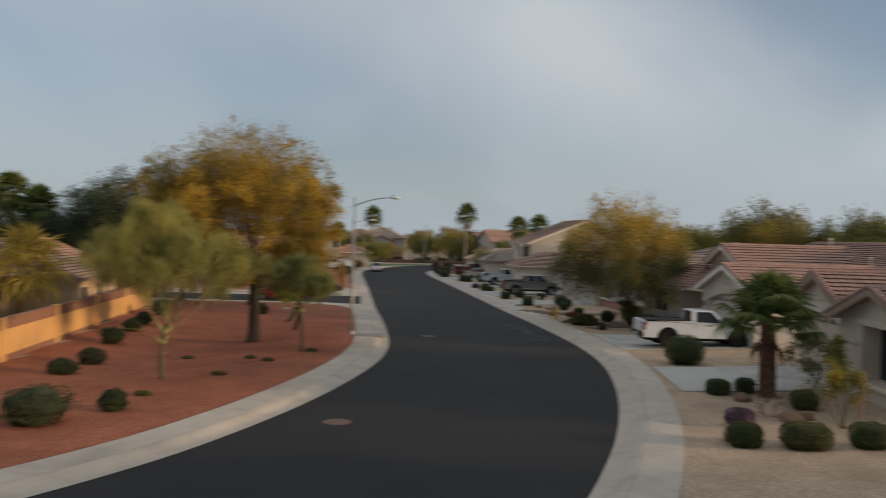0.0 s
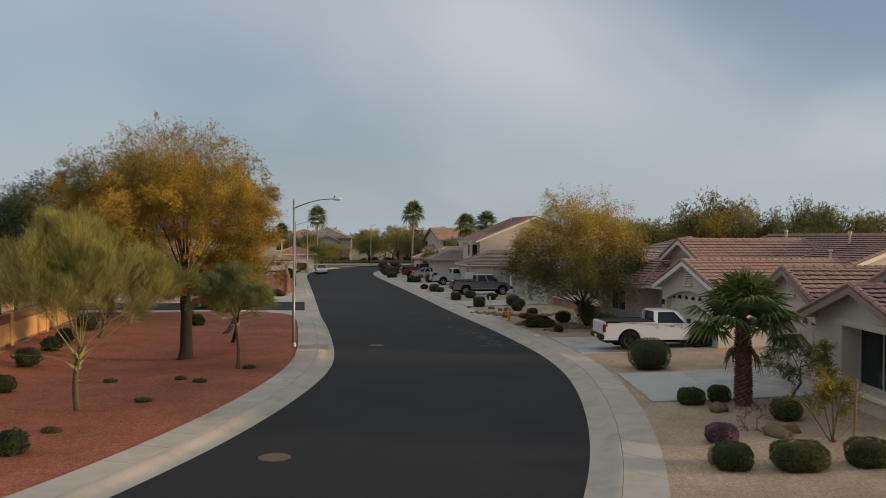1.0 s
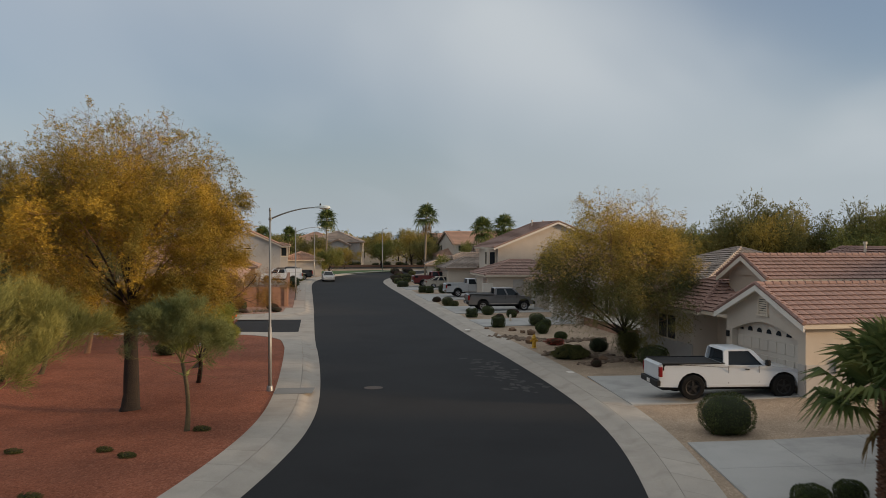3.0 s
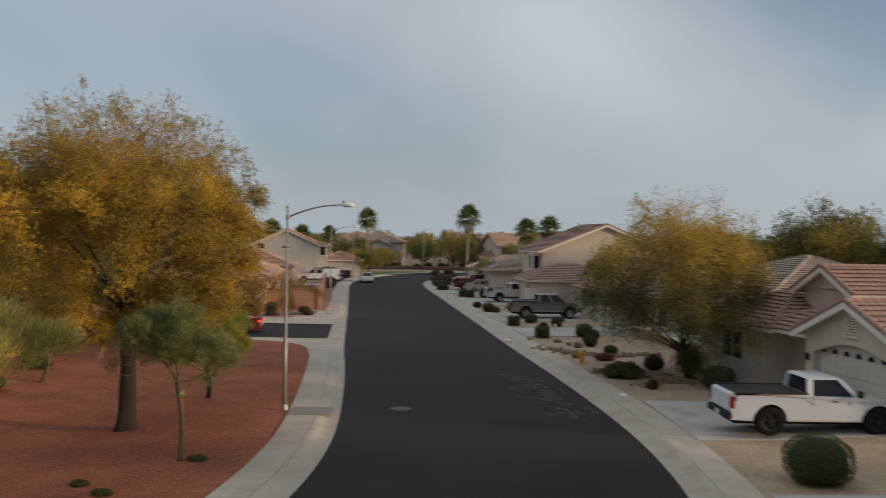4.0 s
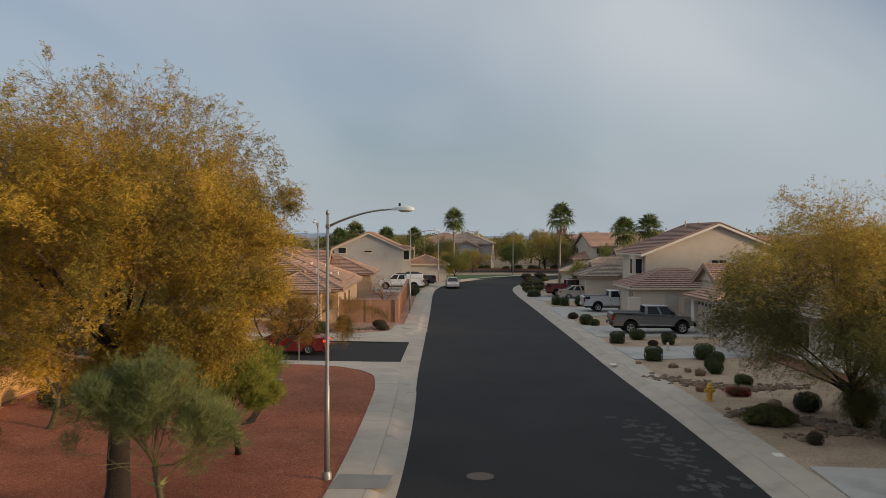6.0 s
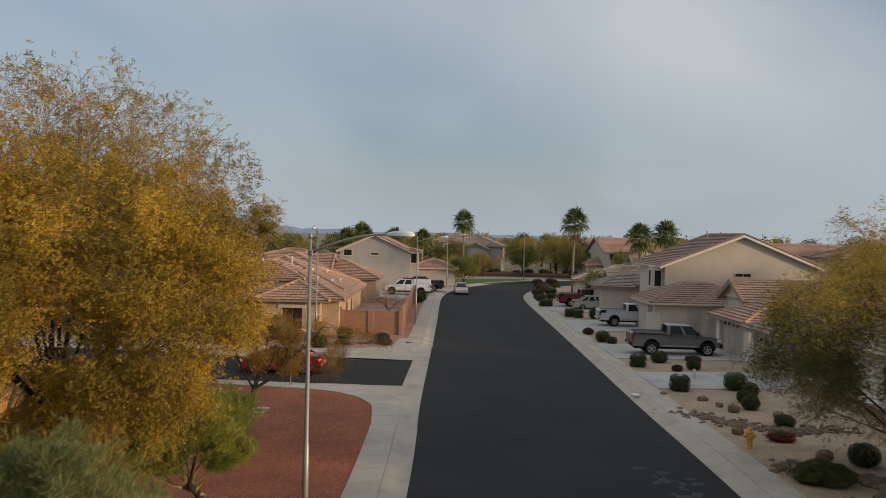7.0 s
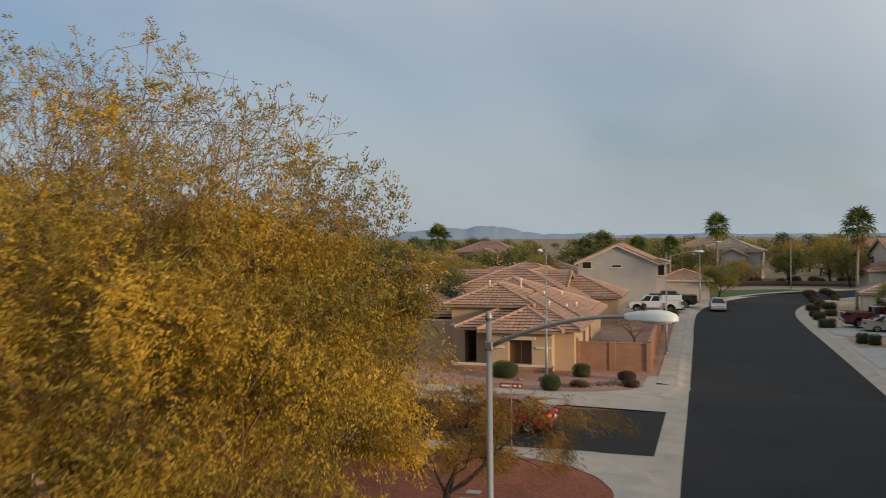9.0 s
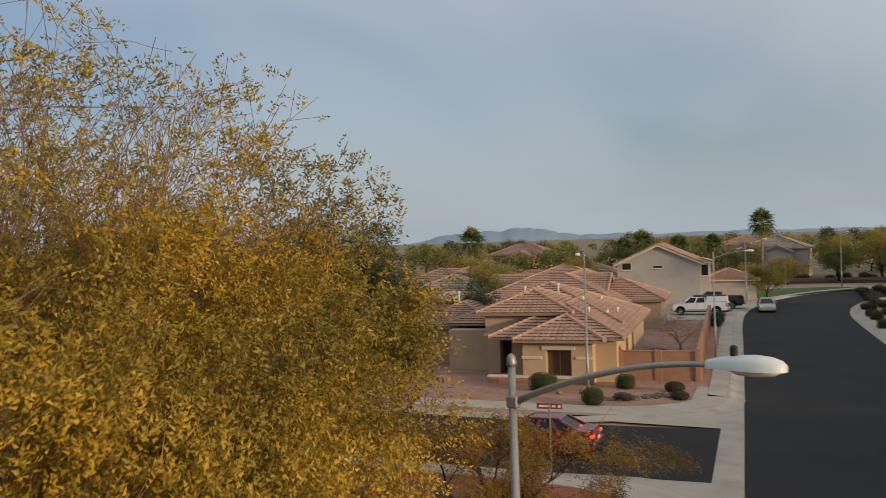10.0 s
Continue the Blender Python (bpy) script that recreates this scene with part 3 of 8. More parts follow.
def resample(pts, n):
    d = [0.0]
    for p, q in zip(pts, pts[1:]):
        d.append(d[-1] + math.dist(p, q))
    out, k = [], 0
    for i in range(n):
        s = d[-1] * i / (n - 1)
        while k < len(pts) - 2 and d[k + 1] < s:
            k += 1
        t = (s - d[k]) / max(1e-9, d[k + 1] - d[k])
        out.append((pts[k][0] + (pts[k + 1][0] - pts[k][0]) * t, pts[k][1] + (pts[k + 1][1] - pts[k][1]) * t))
    return out


def length(pts):
    return sum(math.dist(p, q) for p, q in zip(pts, pts[1:]))


def build_ground():
    far = [-4600, -2500, -1300, -700, -400, -250, -160, -110, -80, -60]
    xs = np.array(far + list(np.arange(-45, 36, 1.0)) + [42, 50] + [-v for v in reversed(far)], float)
    xs = np.unique(xs)
    ys = np.unique(np.array([-4600, -1500, -500, -200, -100, -60, -40] + list(np.arange(-28, 190, 1.0)) +
                            [195, 205, 220, 250, 300, 400, 600, 1000, 1800, 4600], float))
    X, Y = np.meshgrid(xs, ys)
    Z = height(X, Y, True)
    nx, ny = len(xs), len(ys)
    verts = np.stack([X, Y, Z], -1).reshape(-1, 3)
    i, j = np.meshgrid(np.arange(nx - 1), np.arange(ny - 1))
    a = (j * nx + i).ravel()
    quads = np.stack([a, a + 1, a + 1 + nx, a + nx], -1)
    me = array_mesh("ground", verts, quads, TAN)
    for m in (RED, PINK, DIRT):
        me.materials.append(m)
    cx, cy = verts[quads].mean(1)[:, 0], verts[quads].mean(1)[:, 1]
    s, yy = away(ROAD, cx, cy)
    q, _ = away(SIDE, cx, cy)
    idx = np.zeros(len(quads), np.int32)
    left = s < 0
    wall_x = -19.9 - 0.235 * (cy - 29.9)
    idx[left & (q > 0) & (cy < 125)] = 2
    idx[left & (q <= 0) & (cy < 75) & (cx > wall_x)] = 1
    idx[left & (cx > -13) & (cy < 64)] = 1
    idx[(np.abs(s) > 60) | (cy > 175)] = 3
    me.polygons.foreach_set("material_index", idx)
    tagged(new("ground", me), "gravel yards, rust red, tan and pinkish, reaching the horizon", "ground", kind="structure")


build_ground()


def ribbon(left, right, z):
    n = len(left)
    s = Shape()
    s.add([(x, y, z) for x, y in left] + [(x, y, z) for x, y in right], [(i, i + n, i + n + 1, i + 1) for i in range(n - 1)])
    return s


def sweep(line_of, profile):
    """Joins offset lines: profile holds (offset, height); line_of(offset) gives the points."""
    s = Shape()
    rows = [[(x, y, z) for x, y in line_of(d)] for d, z in profile]
    n = len(rows[0])
    for r in rows:
        s.v += r
    for k in range(len(rows) - 1):
        s.f += [(k * n + i, (k + 1) * n + i, (k + 1) * n + i + 1, k * n + i + 1) for i in range(n - 1)]
    return s


road = part("road", ribbon(offset(ROAD, -5.02), offset(ROAD, 5.02), 0.0), ASPHALT)
tagged(road, "freshly sealed dark asphalt street curving between gravel yards", "road", kind="structure")

# the side street starts behind a concrete gutter that runs on along the main street
SIDE_W = [p for p in SIDE if p[0] < -13.4]
near_edge = [(-12.5, 65.0)] + [p for p in offset(SIDE_W, -4.1) if p[0] < -13.5]
far_edge = [(-14.3, 73.35)] + [p for p in offset(SIDE_W, 4.1) if p[0] < -15]
side_road = part("road", ribbon(resample(near_edge, 60), resample(far_edge, 60), 0.004), ASPHALT)
tagged(side_road, "dark asphalt side street behind a pale concrete gutter", "road", kind="structure")

apron = offset(ROAD, -5.0, 57.5, 81.5) + [(-16.6, 81.2), (-16.2, 79.0), (-15.8, 76.4), (-17.2, 74.8), (-19.4, 74.0), (-19.0, 72.75), (-14.3, 73.35), (-12.5, 65.0),
         (-15.4, 64.35), (-15.2, 63.3), (-13.0, 62.9), (-11.5, 61.6), (-10.7, 59.6), (-10.2, 57.2)]
g = Shape().add([(x, y, 0.011) for x, y in apron], [tuple(range(len(apron)))])
tagged(part("gutter", g, CURB), "pale concrete valley gutter across the side street", "gutter", kind="structure")

PROFILE = [(4.97, 0.005), (5.15, 0.004), (5.36, 0.012), (5.48, 0.06), (5.60, 0.118), (5.74, 0.14), (5.79, 0.14)]


def signed(profile, k):
    return [(d * k, z) for d, z in profile]


curb_r = sweep(lambda d: offset(ROAD, d), signed(PROFILE, 1))
tagged(part("curb", curb_r, CURB, smooth=True), "rolled pale concrete curb and gutter", "curb", kind="structure")
for a, b in ((-40, 58.5), (81, 400)):
    c = sweep(lambda d: offset(ROAD, d, a, b), signed(PROFILE, -1))
    tagged(part("curb", c, CURB, smooth=True), "rolled pale concrete curb and gutter", "curb", kind="structure")

# curb returns at the two corners of the side street
NEAR_IN = [(-10.14, 56.28), (-10.72, 58.4), (-11.1, 60.2), (-11.9, 61.9), (-13.3, 63.1), (-15.2, 63.55)] + [p for p in offset(SIDE_W, -4.85) if p[0] < -17]
NEAR_OUT = [(-9.34, 56.47), (-9.95, 58.6), (-10.55, 61.0), (-11.6, 63.2), (-13.0, 64.5), (-15.1, 64.6)] + [p for p in offset(SIDE_W, -4.1) if p[0] < -17]
FAR_IN = [(-15.5, 80.0), (-15.4, 78.2), (-15.9, 75.6), (-17.4, 74.6), (-19.2, 73.8)] + [p for p in offset(SIDE_W, 4.85) if p[0] < -21]
FAR_OUT = [(-14.75, 80.2), (-14.5, 77.4), (-15.0, 74.6), (-16.6, 73.5), (-18.9, 72.95)] + [p for p in offset(SIDE_W, 4.1) if p[0] < -21]


def corner_curb(inner, outer):
    n = 80
    a, b = resample(outer, n), resample(inner, n)
    s = Shape()
    rows = []
    for t, z in ((0, 0.012), (0.45, 0.02), (0.7, 0.075), (0.92, 0.132), (1.0, 0.14)):
        rows.append([(p[0] + (q[0] - p[0]) * t, p[1] + (q[1] - p[1]) * t, z) for p, q in zip(a, b)])
    for r in rows:
        s.v += r
    for k in range(len(rows) - 1):
        s.f += [(k * n + i, (k + 1) * n + i, (k + 1) * n + i + 1, k * n + i + 1) for i in range(n - 1)]
    return tagged(part("curb", s, CURB, smooth=True), "curved pale concrete curb at the street corner", "curb", kind="structure")


corner_curb(NEAR_IN, NEAR_OUT)
corner_curb(FAR_IN, FAR_OUT)


def pavement(inner, outer, label, z=0.145, panel=1.55, names=("pavement", "slab")):
    """A walk of separate slabs with open joints, on a bed that closes the joints."""
    n = max(2, int(length(inner) / panel))
    sub = 3
    a, b = resample(inner, n * sub + 1), resample(outer, n * sub + 1)
    bed = sweep(lambda d: a if d == 0 else b, [(0, z - 0.02), (1, z - 0.02)])
    top = tagged(part(names[0], bed, CURB), label, names[0], kind="structure")
    for k in range(n):
        p, q = a[k * sub:(k + 1) * sub + 1], b[k * sub:(k + 1) * sub + 1]
        gap = 0.012 / panel * sub
        p = [(p[0][0] + (p[1][0] - p[0][0]) * gap, p[0][1] + (p[1][1] - p[0][1]) * gap)] + p[1:]
        q = [(q[0][0] + (q[1][0] - q[0][0]) * gap, q[0][1] + (q[1][1] - q[0][1]) * gap)] + q[1:]
        m = len(p)
        dz = 0.004 * math.sin(k * 7.3)
        rows = [[(x, y, z - 0.12) for x, y in p], [(x, y, z + dz) for x, y in p], [(x, y, z + dz) for x, y in q], [(x, y, z - 0.12) for x, y in q]]
        s = Shape()
        for r in rows:
            s.v += r
        for i in range(3):
            s.f += [(i * m + j, i * m + j + 1, (i + 1) * m + j + 1, (i + 1) * m + j) for j in range(m - 1)]
        s.f += [(0, m, 2 * m, 3 * m), (m - 1, 4 * m - 1, 3 * m - 1, 2 * m - 1)]
        SLABS.append((names[1], s, top))


SLABS = []
WALK_IN, WALK_OUT = 5.80, 6.8
pavement(offset(ROAD, WALK_IN, -30, 182), offset(ROAD, WALK_OUT, -30, 182), "pale concrete sidewalk of slabs along the yards")
LI = offset(ROAD, -WALK_IN, -30, 58.3)
LO = offset(ROAD, -WALK_OUT, -30, 58.3)
pavement(LI, LO, "pale concrete sidewalk of slabs beside red gravel")
pavement(NEAR_IN[:6] + [(-19, 63.0), (-24, 62.3), (-34, 61.6), (-60, 60)], [LO[-1], (-11.8, 58.2), (-12.3, 59.6), (-13.3, 60.9), (-14.8, 61.85), (-16.5, 62.1), (-19, 61.9), (-24, 61.2), (-34, 60.5), (-60, 58.9)],
         "pale concrete sidewalk rounding the red gravel corner")
pavement(FAR_IN[:5] + [(-23, 73.0), (-30, 72.0), (-45, 70.8), (-70, 70)], [(-16.75, 80.4), (-17.0, 79.0), (-17.5, 77.5), (-18.6, 76.3), (-20.2, 75.5), (-23, 74.9), (-30, 73.8), (-45, 72.5), (-70, 71.5)],
         "pale concrete sidewalk rounding the corner of the side street")
pavement(offset(ROAD, -WALK_IN, 80.9, 170), offset(ROAD, -WALK_OUT, 80.9, 170), "pale concrete sidewalk beside a block wall")

# the grey crossing plate of the ramp beside the lamp post
rp = Shape().prism([(-7.95, 42.0, 0.150), (-6.45, 42.35, 0.150), (-6.6, 43.6, 0.150), (-8.1, 43.35, 0.150)], (0, 0, 0.012))
tagged(part("paving_plate", rp, RAMP), "darker grey concrete patch in the sidewalk", "paving patch", kind="structure")


def disc(name, x, y, r, label, material, category):
    s = Shape()
    ring = lambda rr, z: [(x + rr * math.cos(a * 0.2618), y + rr * math.sin(a * 0.2618), z) for a in range(24)]
    s.loft([ring(r, 0.002), ring(r, 0.010), ring(r * 0.93, 0.014), ring(r * 0.9, 0.009), ring(r * 0.55, 0.012), ring(0.02, 0.012)])
    return tagged(part(name, s, material), label, category)


IRON = mat("cast_iron", (0.13, 0.10, 0.08), (0.09, 0.07, 0.06), 6, 50, 0.75, metal=0.2, bump=0.5)
IRON_RED = mat("rusty_iron", (0.14, 0.085, 0.07), (0.10, 0.062, 0.052), 6, 50, 0.85, bump=0.5)
disc("manhole_cover", -4.1, 22.3, 0.42, "rust brown round manhole cover set in the asphalt", IRON_RED, "manhole cover")
disc("manhole_cover", -4.3, 44.6, 0.40, "grey round manhole cover set in the asphalt", IRON, "manhole cover")
SANDY = mat("sand_on_asphalt", (0.022, 0.0215, 0.021), (0.085, 0.081, 0.076), 4.0, 26, 0.95, coords="World", bump=0.2)


# ---------------------------------------------------------------- houses
TILES = []          # roof slopes whose tiles are laid one by one at the end of the file


def lerp(a, b, t):
    return a + (b - a) * t


def tile_rows(s, A, B, C, D, course=0.36, wide=0.33):
    """Courses of overlapping tiles on the slope A-B (eave), C-D (top); each tile a crowned wedge."""
    A, B, C, D = map(Vector, (A, B, C, D))
    nrm = (B - A).cross(D - A).normalized()
    if nrm.z < 0:
        nrm = -nrm
    n = max(1, round(((D + C) / 2 - (A + B) / 2).length / course))
    for k in range(n):
        v0, v1 = k / n, min(1, (k + 1.12) / n)
        l0, r0, l1, r1 = lerp(A, D, v0), lerp(B, C, v0), lerp(A, D, v1), lerp(B, C, v1)
        m = max(1, round(((r0 - l0).length + (r1 - l1).length) / 2 / wide))
        for j in range(m):
            f0, f1 = (j + 0.03) / m, (j + 0.97) / m
            a, b, c, d = lerp(l0, r0, f0), lerp(l0, r0, f1), lerp(l1, r1, f1), lerp(l1, r1, f0)
            up = (d - a) * 0.2
            h = 0.075 + 0.008 * math.sin(k * 12.9 + j * 78.2)
            ma, mc = (a + b) / 2 + nrm * (h + 0.018), (c + d) / 2 + nrm * 0.03
            s.add([a + up, b + up, a + nrm * h, b + nrm * h, c + nrm * 0.012, d + nrm * 0.012, ma, mc],
                  [(2, 6, 7, 5), (6, 3, 4, 7), (0, 1, 3, 6, 2), (1, 4, 3), (0, 2, 5)])


def caps(s, p, q, r=0.12, step=0.38):
    """Overlapping ridge caps from p to q."""
    p, q = Vector(p), Vector(q)
    n = max(1, round((q - p).length / step))
    for k in range(n):
        a, b = lerp(p, q, k / n), lerp(p, q, min(1, (k + 1.1) / n))
        s.tube([a + Vector((0, 0, 0.03)), b + Vector((0, 0, 0.01))], [r, r * 0.86], 6)


class Roof:
    def __init__(self):
        self.slopes, self.caps, self.boards = [], Shape(), Shape()

    def slope(self, A, B, C, D, fine=True, single=False):
        A, B, C, D = map(Vector, (A, B, C, D))
        poly = [A, B, C] + ([D] if (C - D).length > 1e-3 else [])
        deck, tiles = Shape().prism(poly, (0, 0, -0.14)), None
        if not single:
            tiles = Shape()
            tile_rows(tiles, A, B, C, D, *((0.36, 0.33) if fine else (0.5, 40)))
        self.slopes.append((deck, tiles, (A, B, C, D)))

    def hip(self, x0, y0, x1, y1, z, pitch=0.42, oh=0.45, fine=True):
        x0, y0, x1, y1 = x0 - oh, y0 - oh, x1 + oh, y1 + oh
        w, d = x1 - x0, y1 - y0
        h = min(w, d) / 2
        t = z + h * pitch
        if w >= d:
            p, q = Vector((x0 + h, (y0 + y1) / 2, t)), Vector((x1 - h, (y0 + y1) / 2, t))
            faces = [((x0, y0), (x1, y0), q, p), ((x1, y1), (x0, y1), p, q), ((x0, y1), (x0, y0), p, p), ((x1, y0), (x1, y1), q, q)]
        else:
            p, q = Vector(((x0 + x1) / 2, y0 + h, t)), Vector(((x0 + x1) / 2, y1 - h, t))
            faces = [((x1, y0), (x1, y1), q, p), ((x0, y1), (x0, y0), p, q), ((x0, y0), (x1, y0), p, p), ((x1, y1), (x0, y1), q, q)]
        for a, b, c, e in faces:
            self.slope((*a, z), (*b, z), c, e, fine)
        caps(self.caps, p, q)
        near = lambda x, y: p if math.dist((x, y), p[:2]) < math.dist((x, y), q[:2]) else q
        for x, y in ((x0, y0), (x1, y0), (x1, y1), (x0, y1)):
            caps(self.caps, (x, y, z + 0.04), near(x, y))
        return t

    def gable(self, x0, y0, x1, y1, z, along="x", pitch=0.42, oh=0.45, rake=0.35, fine=True, single=()):
        """Ridge along one axis. Eaves hang below z where they pass the wall."""
        if along == "x":
            h = (y1 - y0) / 2 + oh
            m, t, e = (y0 + y1) / 2, z + (y1 - y0) / 2 * pitch, z - oh * pitch
            a, b = x0 - rake, x1 + rake
            self.slope((a, y0 - oh, e), (b, y0 - oh, e), (b, m, t), (a, m, t), fine, 0 in single)
            self.slope((b, y1 + oh, e), (a, y1 + oh, e), (a, m, t), (b, m, t), fine, 1 in single)
            caps(self.caps, (a, m, t), (b, m, t))
            for x in (a - 0.055, b - 0.005):
                for y, k in ((y0 - oh, e), (y1 + oh, e)):
                    self.boards.prism([(x, y, k - 0.03), (x, m, t - 0.03), (x, m, t - 0.25), (x, y, k - 0.25)], (0.06, 0, 0))
            for x in (a, b):
                caps(self.caps, (x, y0 - oh, e + 0.05), (x, m, t + 0.05), 0.10)
                caps(self.caps, (x, y1 + oh, e + 0.05), (x, m, t + 0.05), 0.10)
        else:
            m, t, e = (x0 + x1) / 2, z + (x1 - x0) / 2 * pitch, z - oh * pitch
            a, b = y0 - rake, y1 + rake
            self.slope((x1 + oh, a, e), (x1 + oh, b, e), (m, b, t), (m, a, t), fine, 0 in single)
            self.slope((x0 - oh, b, e), (x0 - oh, a, e), (m, a, t), (m, b, t), fine, 1 in single)
            caps(self.caps, (m, a, t), (m, b, t))
            for y in (a - 0.055, b - 0.005):
                for x, k in ((x0 - oh, e), (x1 + oh, e)):
                    self.boards.prism([(x, y, k - 0.03), (m, y, t - 0.03), (m, y, t - 0.25), (x, y, k - 0.25)], (0, 0.06, 0))
            for y in (a, b):
                caps(self.caps, (x0 - oh, y, e + 0.05), (m, y, t + 0.05), 0.10)
                caps(self.caps, (x1 + oh, y, e + 0.05), (m, y, t + 0.05), 0.10)
        return t

    def finish(self, house, tile, fascia, board=None):
        for shape, tiles, q in self.slopes:
            deck = part("roof_slope", shape, fascia, house)
            if tiles:
                tagged(part("roof_tiles", tiles, tile, deck), kind="stuff")
            else:
                TILES.append((deck, tile, q))
        if self.boards.v:
            pieces("rake_board", self.boards, board or fascia, house)
        if self.caps.v:
            tagged(part("ridge", self.caps, tile, house), kind="stuff")


def block(s, x0, y0, x1, y1, h, z0=-0.5):
    s.box(x0, y0, z0, x1, y1, h)


def gable_end(s, axis, at, a, b, z, pitch, thick=0.12):
    """The triangle of wall under a gable; axis: the wall's normal axis."""
    m, t = (a + b) / 2, z + (b - a) / 2 * pitch - 0.02
    if axis == "x":
        s.prism([(at, a, z), (at, b, z), (at, m, t)], (thick, 0, 0))
    else:
        s.prism([(a, at, z), (b, at, z), (m, at, t)], (0, thick, 0))


def on_wall(axis, at, sgn):
    """Maps (along, out, up) of a wall face to the house's own axes."""
    if axis == "x":
        return lambda u, o, w: (at + sgn * o, u, w)
    return lambda u, o, w: (u, at + sgn * o, w)


def put_box(s, f, u0, o0, w0, u1, o1, w1, c=0.0):
    a, b = f(u0, o0, w0), f(u1, o1, w1)
    lo, hi = [min(p, q) for p, q in zip(a, b)], [max(p, q) for p, q in zip(a, b)]
    s.box(*lo, *hi, c)


def window(house, f, u0, u1, w0, w1, frame_mat=TRIM, panes=2, sill=True, deep=0.0):
    """A window: frame proud of the wall, panes set back in it, a sill."""
    win = Shape()
    t, k = 0.09, 0.05
    put_box(win, f, u0 - t, -0.05, w0 - t, u0, k, w1 + t)
    put_box(win, f, u1, -0.05, w0 - t, u1 + t, k, w1 + t)
    put_box(win, f, u0, -0.05, w1, u1, k, w1 + t)
    put_box(win, f, u0, -0.05, w0 - t, u1, k, w0)
    for i in range(1, panes):
        m = u0 + (u1 - u0) * i / panes
        put_box(win, f, m - 0.025, -0.04, w0, m + 0.025, k - 0.015, w1)
    fr = part("window", win, frame_mat, house)
    for i in range(panes):
        a, b = u0 + (u1 - u0) * i / panes, u0 + (u1 - u0) * (i + 1) / panes
        put = Shape()
        put_box(put, f, a + 0.01, -0.02, w0 + 0.01, b - 0.01, 0.012, w1 - 0.01)
        part("pane", put, GLASS, fr)
    if sill:
        sl = Shape()
        put_box(sl, f, u0 - 0.16, -0.02, w0 - t - 0.09, u1 + 0.16, 0.11, w0 - t - 0.005, 0.015)
        part("sill", sl, frame_mat, fr)
    return fr


def garage_door(house, f, u0, u1, h, lites=6, paint=GARAGE, arched=True):
    """A sectional door: rows of raised panels, a row of small fan-shaped lites on top."""
    d = Shape()
    put_box(d, f, u0, -0.14, 0.02, u1, -0.08, h)
    door = part("garage_door", d, paint, house, "sectional garage door with a row of small lites")
    rows, cols = 4, 8
    for r in range(rows):
        for c in range(cols):
            if r == rows - 1 and lites:
                continue
            a, b = u0 + (u1 - u0) * (c + 0.10) / cols, u0 + (u1 - u0) * (c + 0.90) / cols
            lo, hi = h * (r + 0.14) / rows, h * (r + 0.86) / rows
            p = Shape()
            put_box(p, f, a, -0.085, lo, b, -0.055, hi, 0.012)
            part("panel", p, paint, door)
    for c in range(lites):
        m = u0 + (u1 - u0) * (c + 0.5) / lites
        r = (u1 - u0) / lites * 0.25
        g = Shape()
        base = h * (rows - 1 + 0.25) / rows
        poly = [f(m + r * math.cos(math.pi * i / 8), -0.075, base + 1.15 * r * math.sin(math.pi * i / 8)) for i in range(9)]
        out = Vector(f(0, 0.02, 0)) - Vector(f(0, 0, 0))
        g.prism(poly, out)
        part("lite", g, GLASS, door)
    return door


def arch_front(house, f, u0, u1, o0, o1, h, peak, w, spring, rise, material, name="garage_front"):
    """A wall face with an arched doorway standing on the ground, and a gable top where peak > h."""
    m = (o0 + o1) / 2
    n = 10
    arch = [(lerp(o1, o0, i / n), spring + rise * math.sin(math.pi * i / n)) for i in range(n + 1)]
    line = [(u0, -0.4), (u0, h)] + ([((u0 + u1) / 2, peak)] if peak > h else []) + [(u1, h), (u1, -0.4), (o1, -0.4)] + arch + [(o0, -0.4)]
    s = Shape()
    vec = Vector(f(0, w, 0)) - Vector(f(0, 0, 0))
    s.prism([f(u, 0.0, z) for u, z in line], vec)
    return part(name, s, material, house)


def gable_vent(house, f, u, w, size=0.6):
    fr = Shape()
    put_box(fr, f, u - size / 2 - 0.07, 0, w - 0.07, u - size / 2, 0.05, w + size)
    put_box(fr, f, u + size / 2, 0, w - 0.07, u + size / 2 + 0.07, 0.05, w + size)
    put_box(fr, f, u - size / 2 - 0.12, 0, w - 0.14, u + size / 2 + 0.12, 0.08, w - 0.07)
    out = Vector(f(0, 0.05, 0)) - Vector(f(0, 0, 0))
    n = 8
    rad = size / 2 + 0.07
    outer = [f(u + rad * math.cos(math.pi * i / n), 0, w + size + rad * math.sin(math.pi * i / n) * 0.55) for i in range(n + 1)]
    fr.prism(outer, out * 0.9)
    v = part("vent", fr, TRIM, house, "round-topped louvred gable vent")
    for k in range(6):
        sl = Shape()
        z = w + size * k / 6
        put_box(sl, f, u - size / 2, 0.004, z, u + size / 2, 0.035, z + size / 6 * 0.7)
        part("slat", sl, TRIM, v)
    bk = Shape()
    put_box(bk, f, u - size / 2, -0.01, w, u + size / 2, 0.003, w + size)
    part("backing", bk, BLACK, v)


def vent_pipe(house, x, y, z, h=0.45, r=0.06, material=None):
    s = Shape().tube([(x, y, z - 0.3), (x, y, z + h), (x, y, z + h + 0.001), (x, y, z + h + 0.14)], [r, r, r * 1.7, r * 1.5], 8)
    part("vent_pipe", s, material or TRIM, house, "small roof vent pipe")


def fence_lamp(house, f, u, w):
    s = Shape()
    put_box(s, f, u - 0.07, 0, w, u + 0.07, 0.12, w + 0.26, 0.02)
    part("wall_lamp", s, BLACK, house)


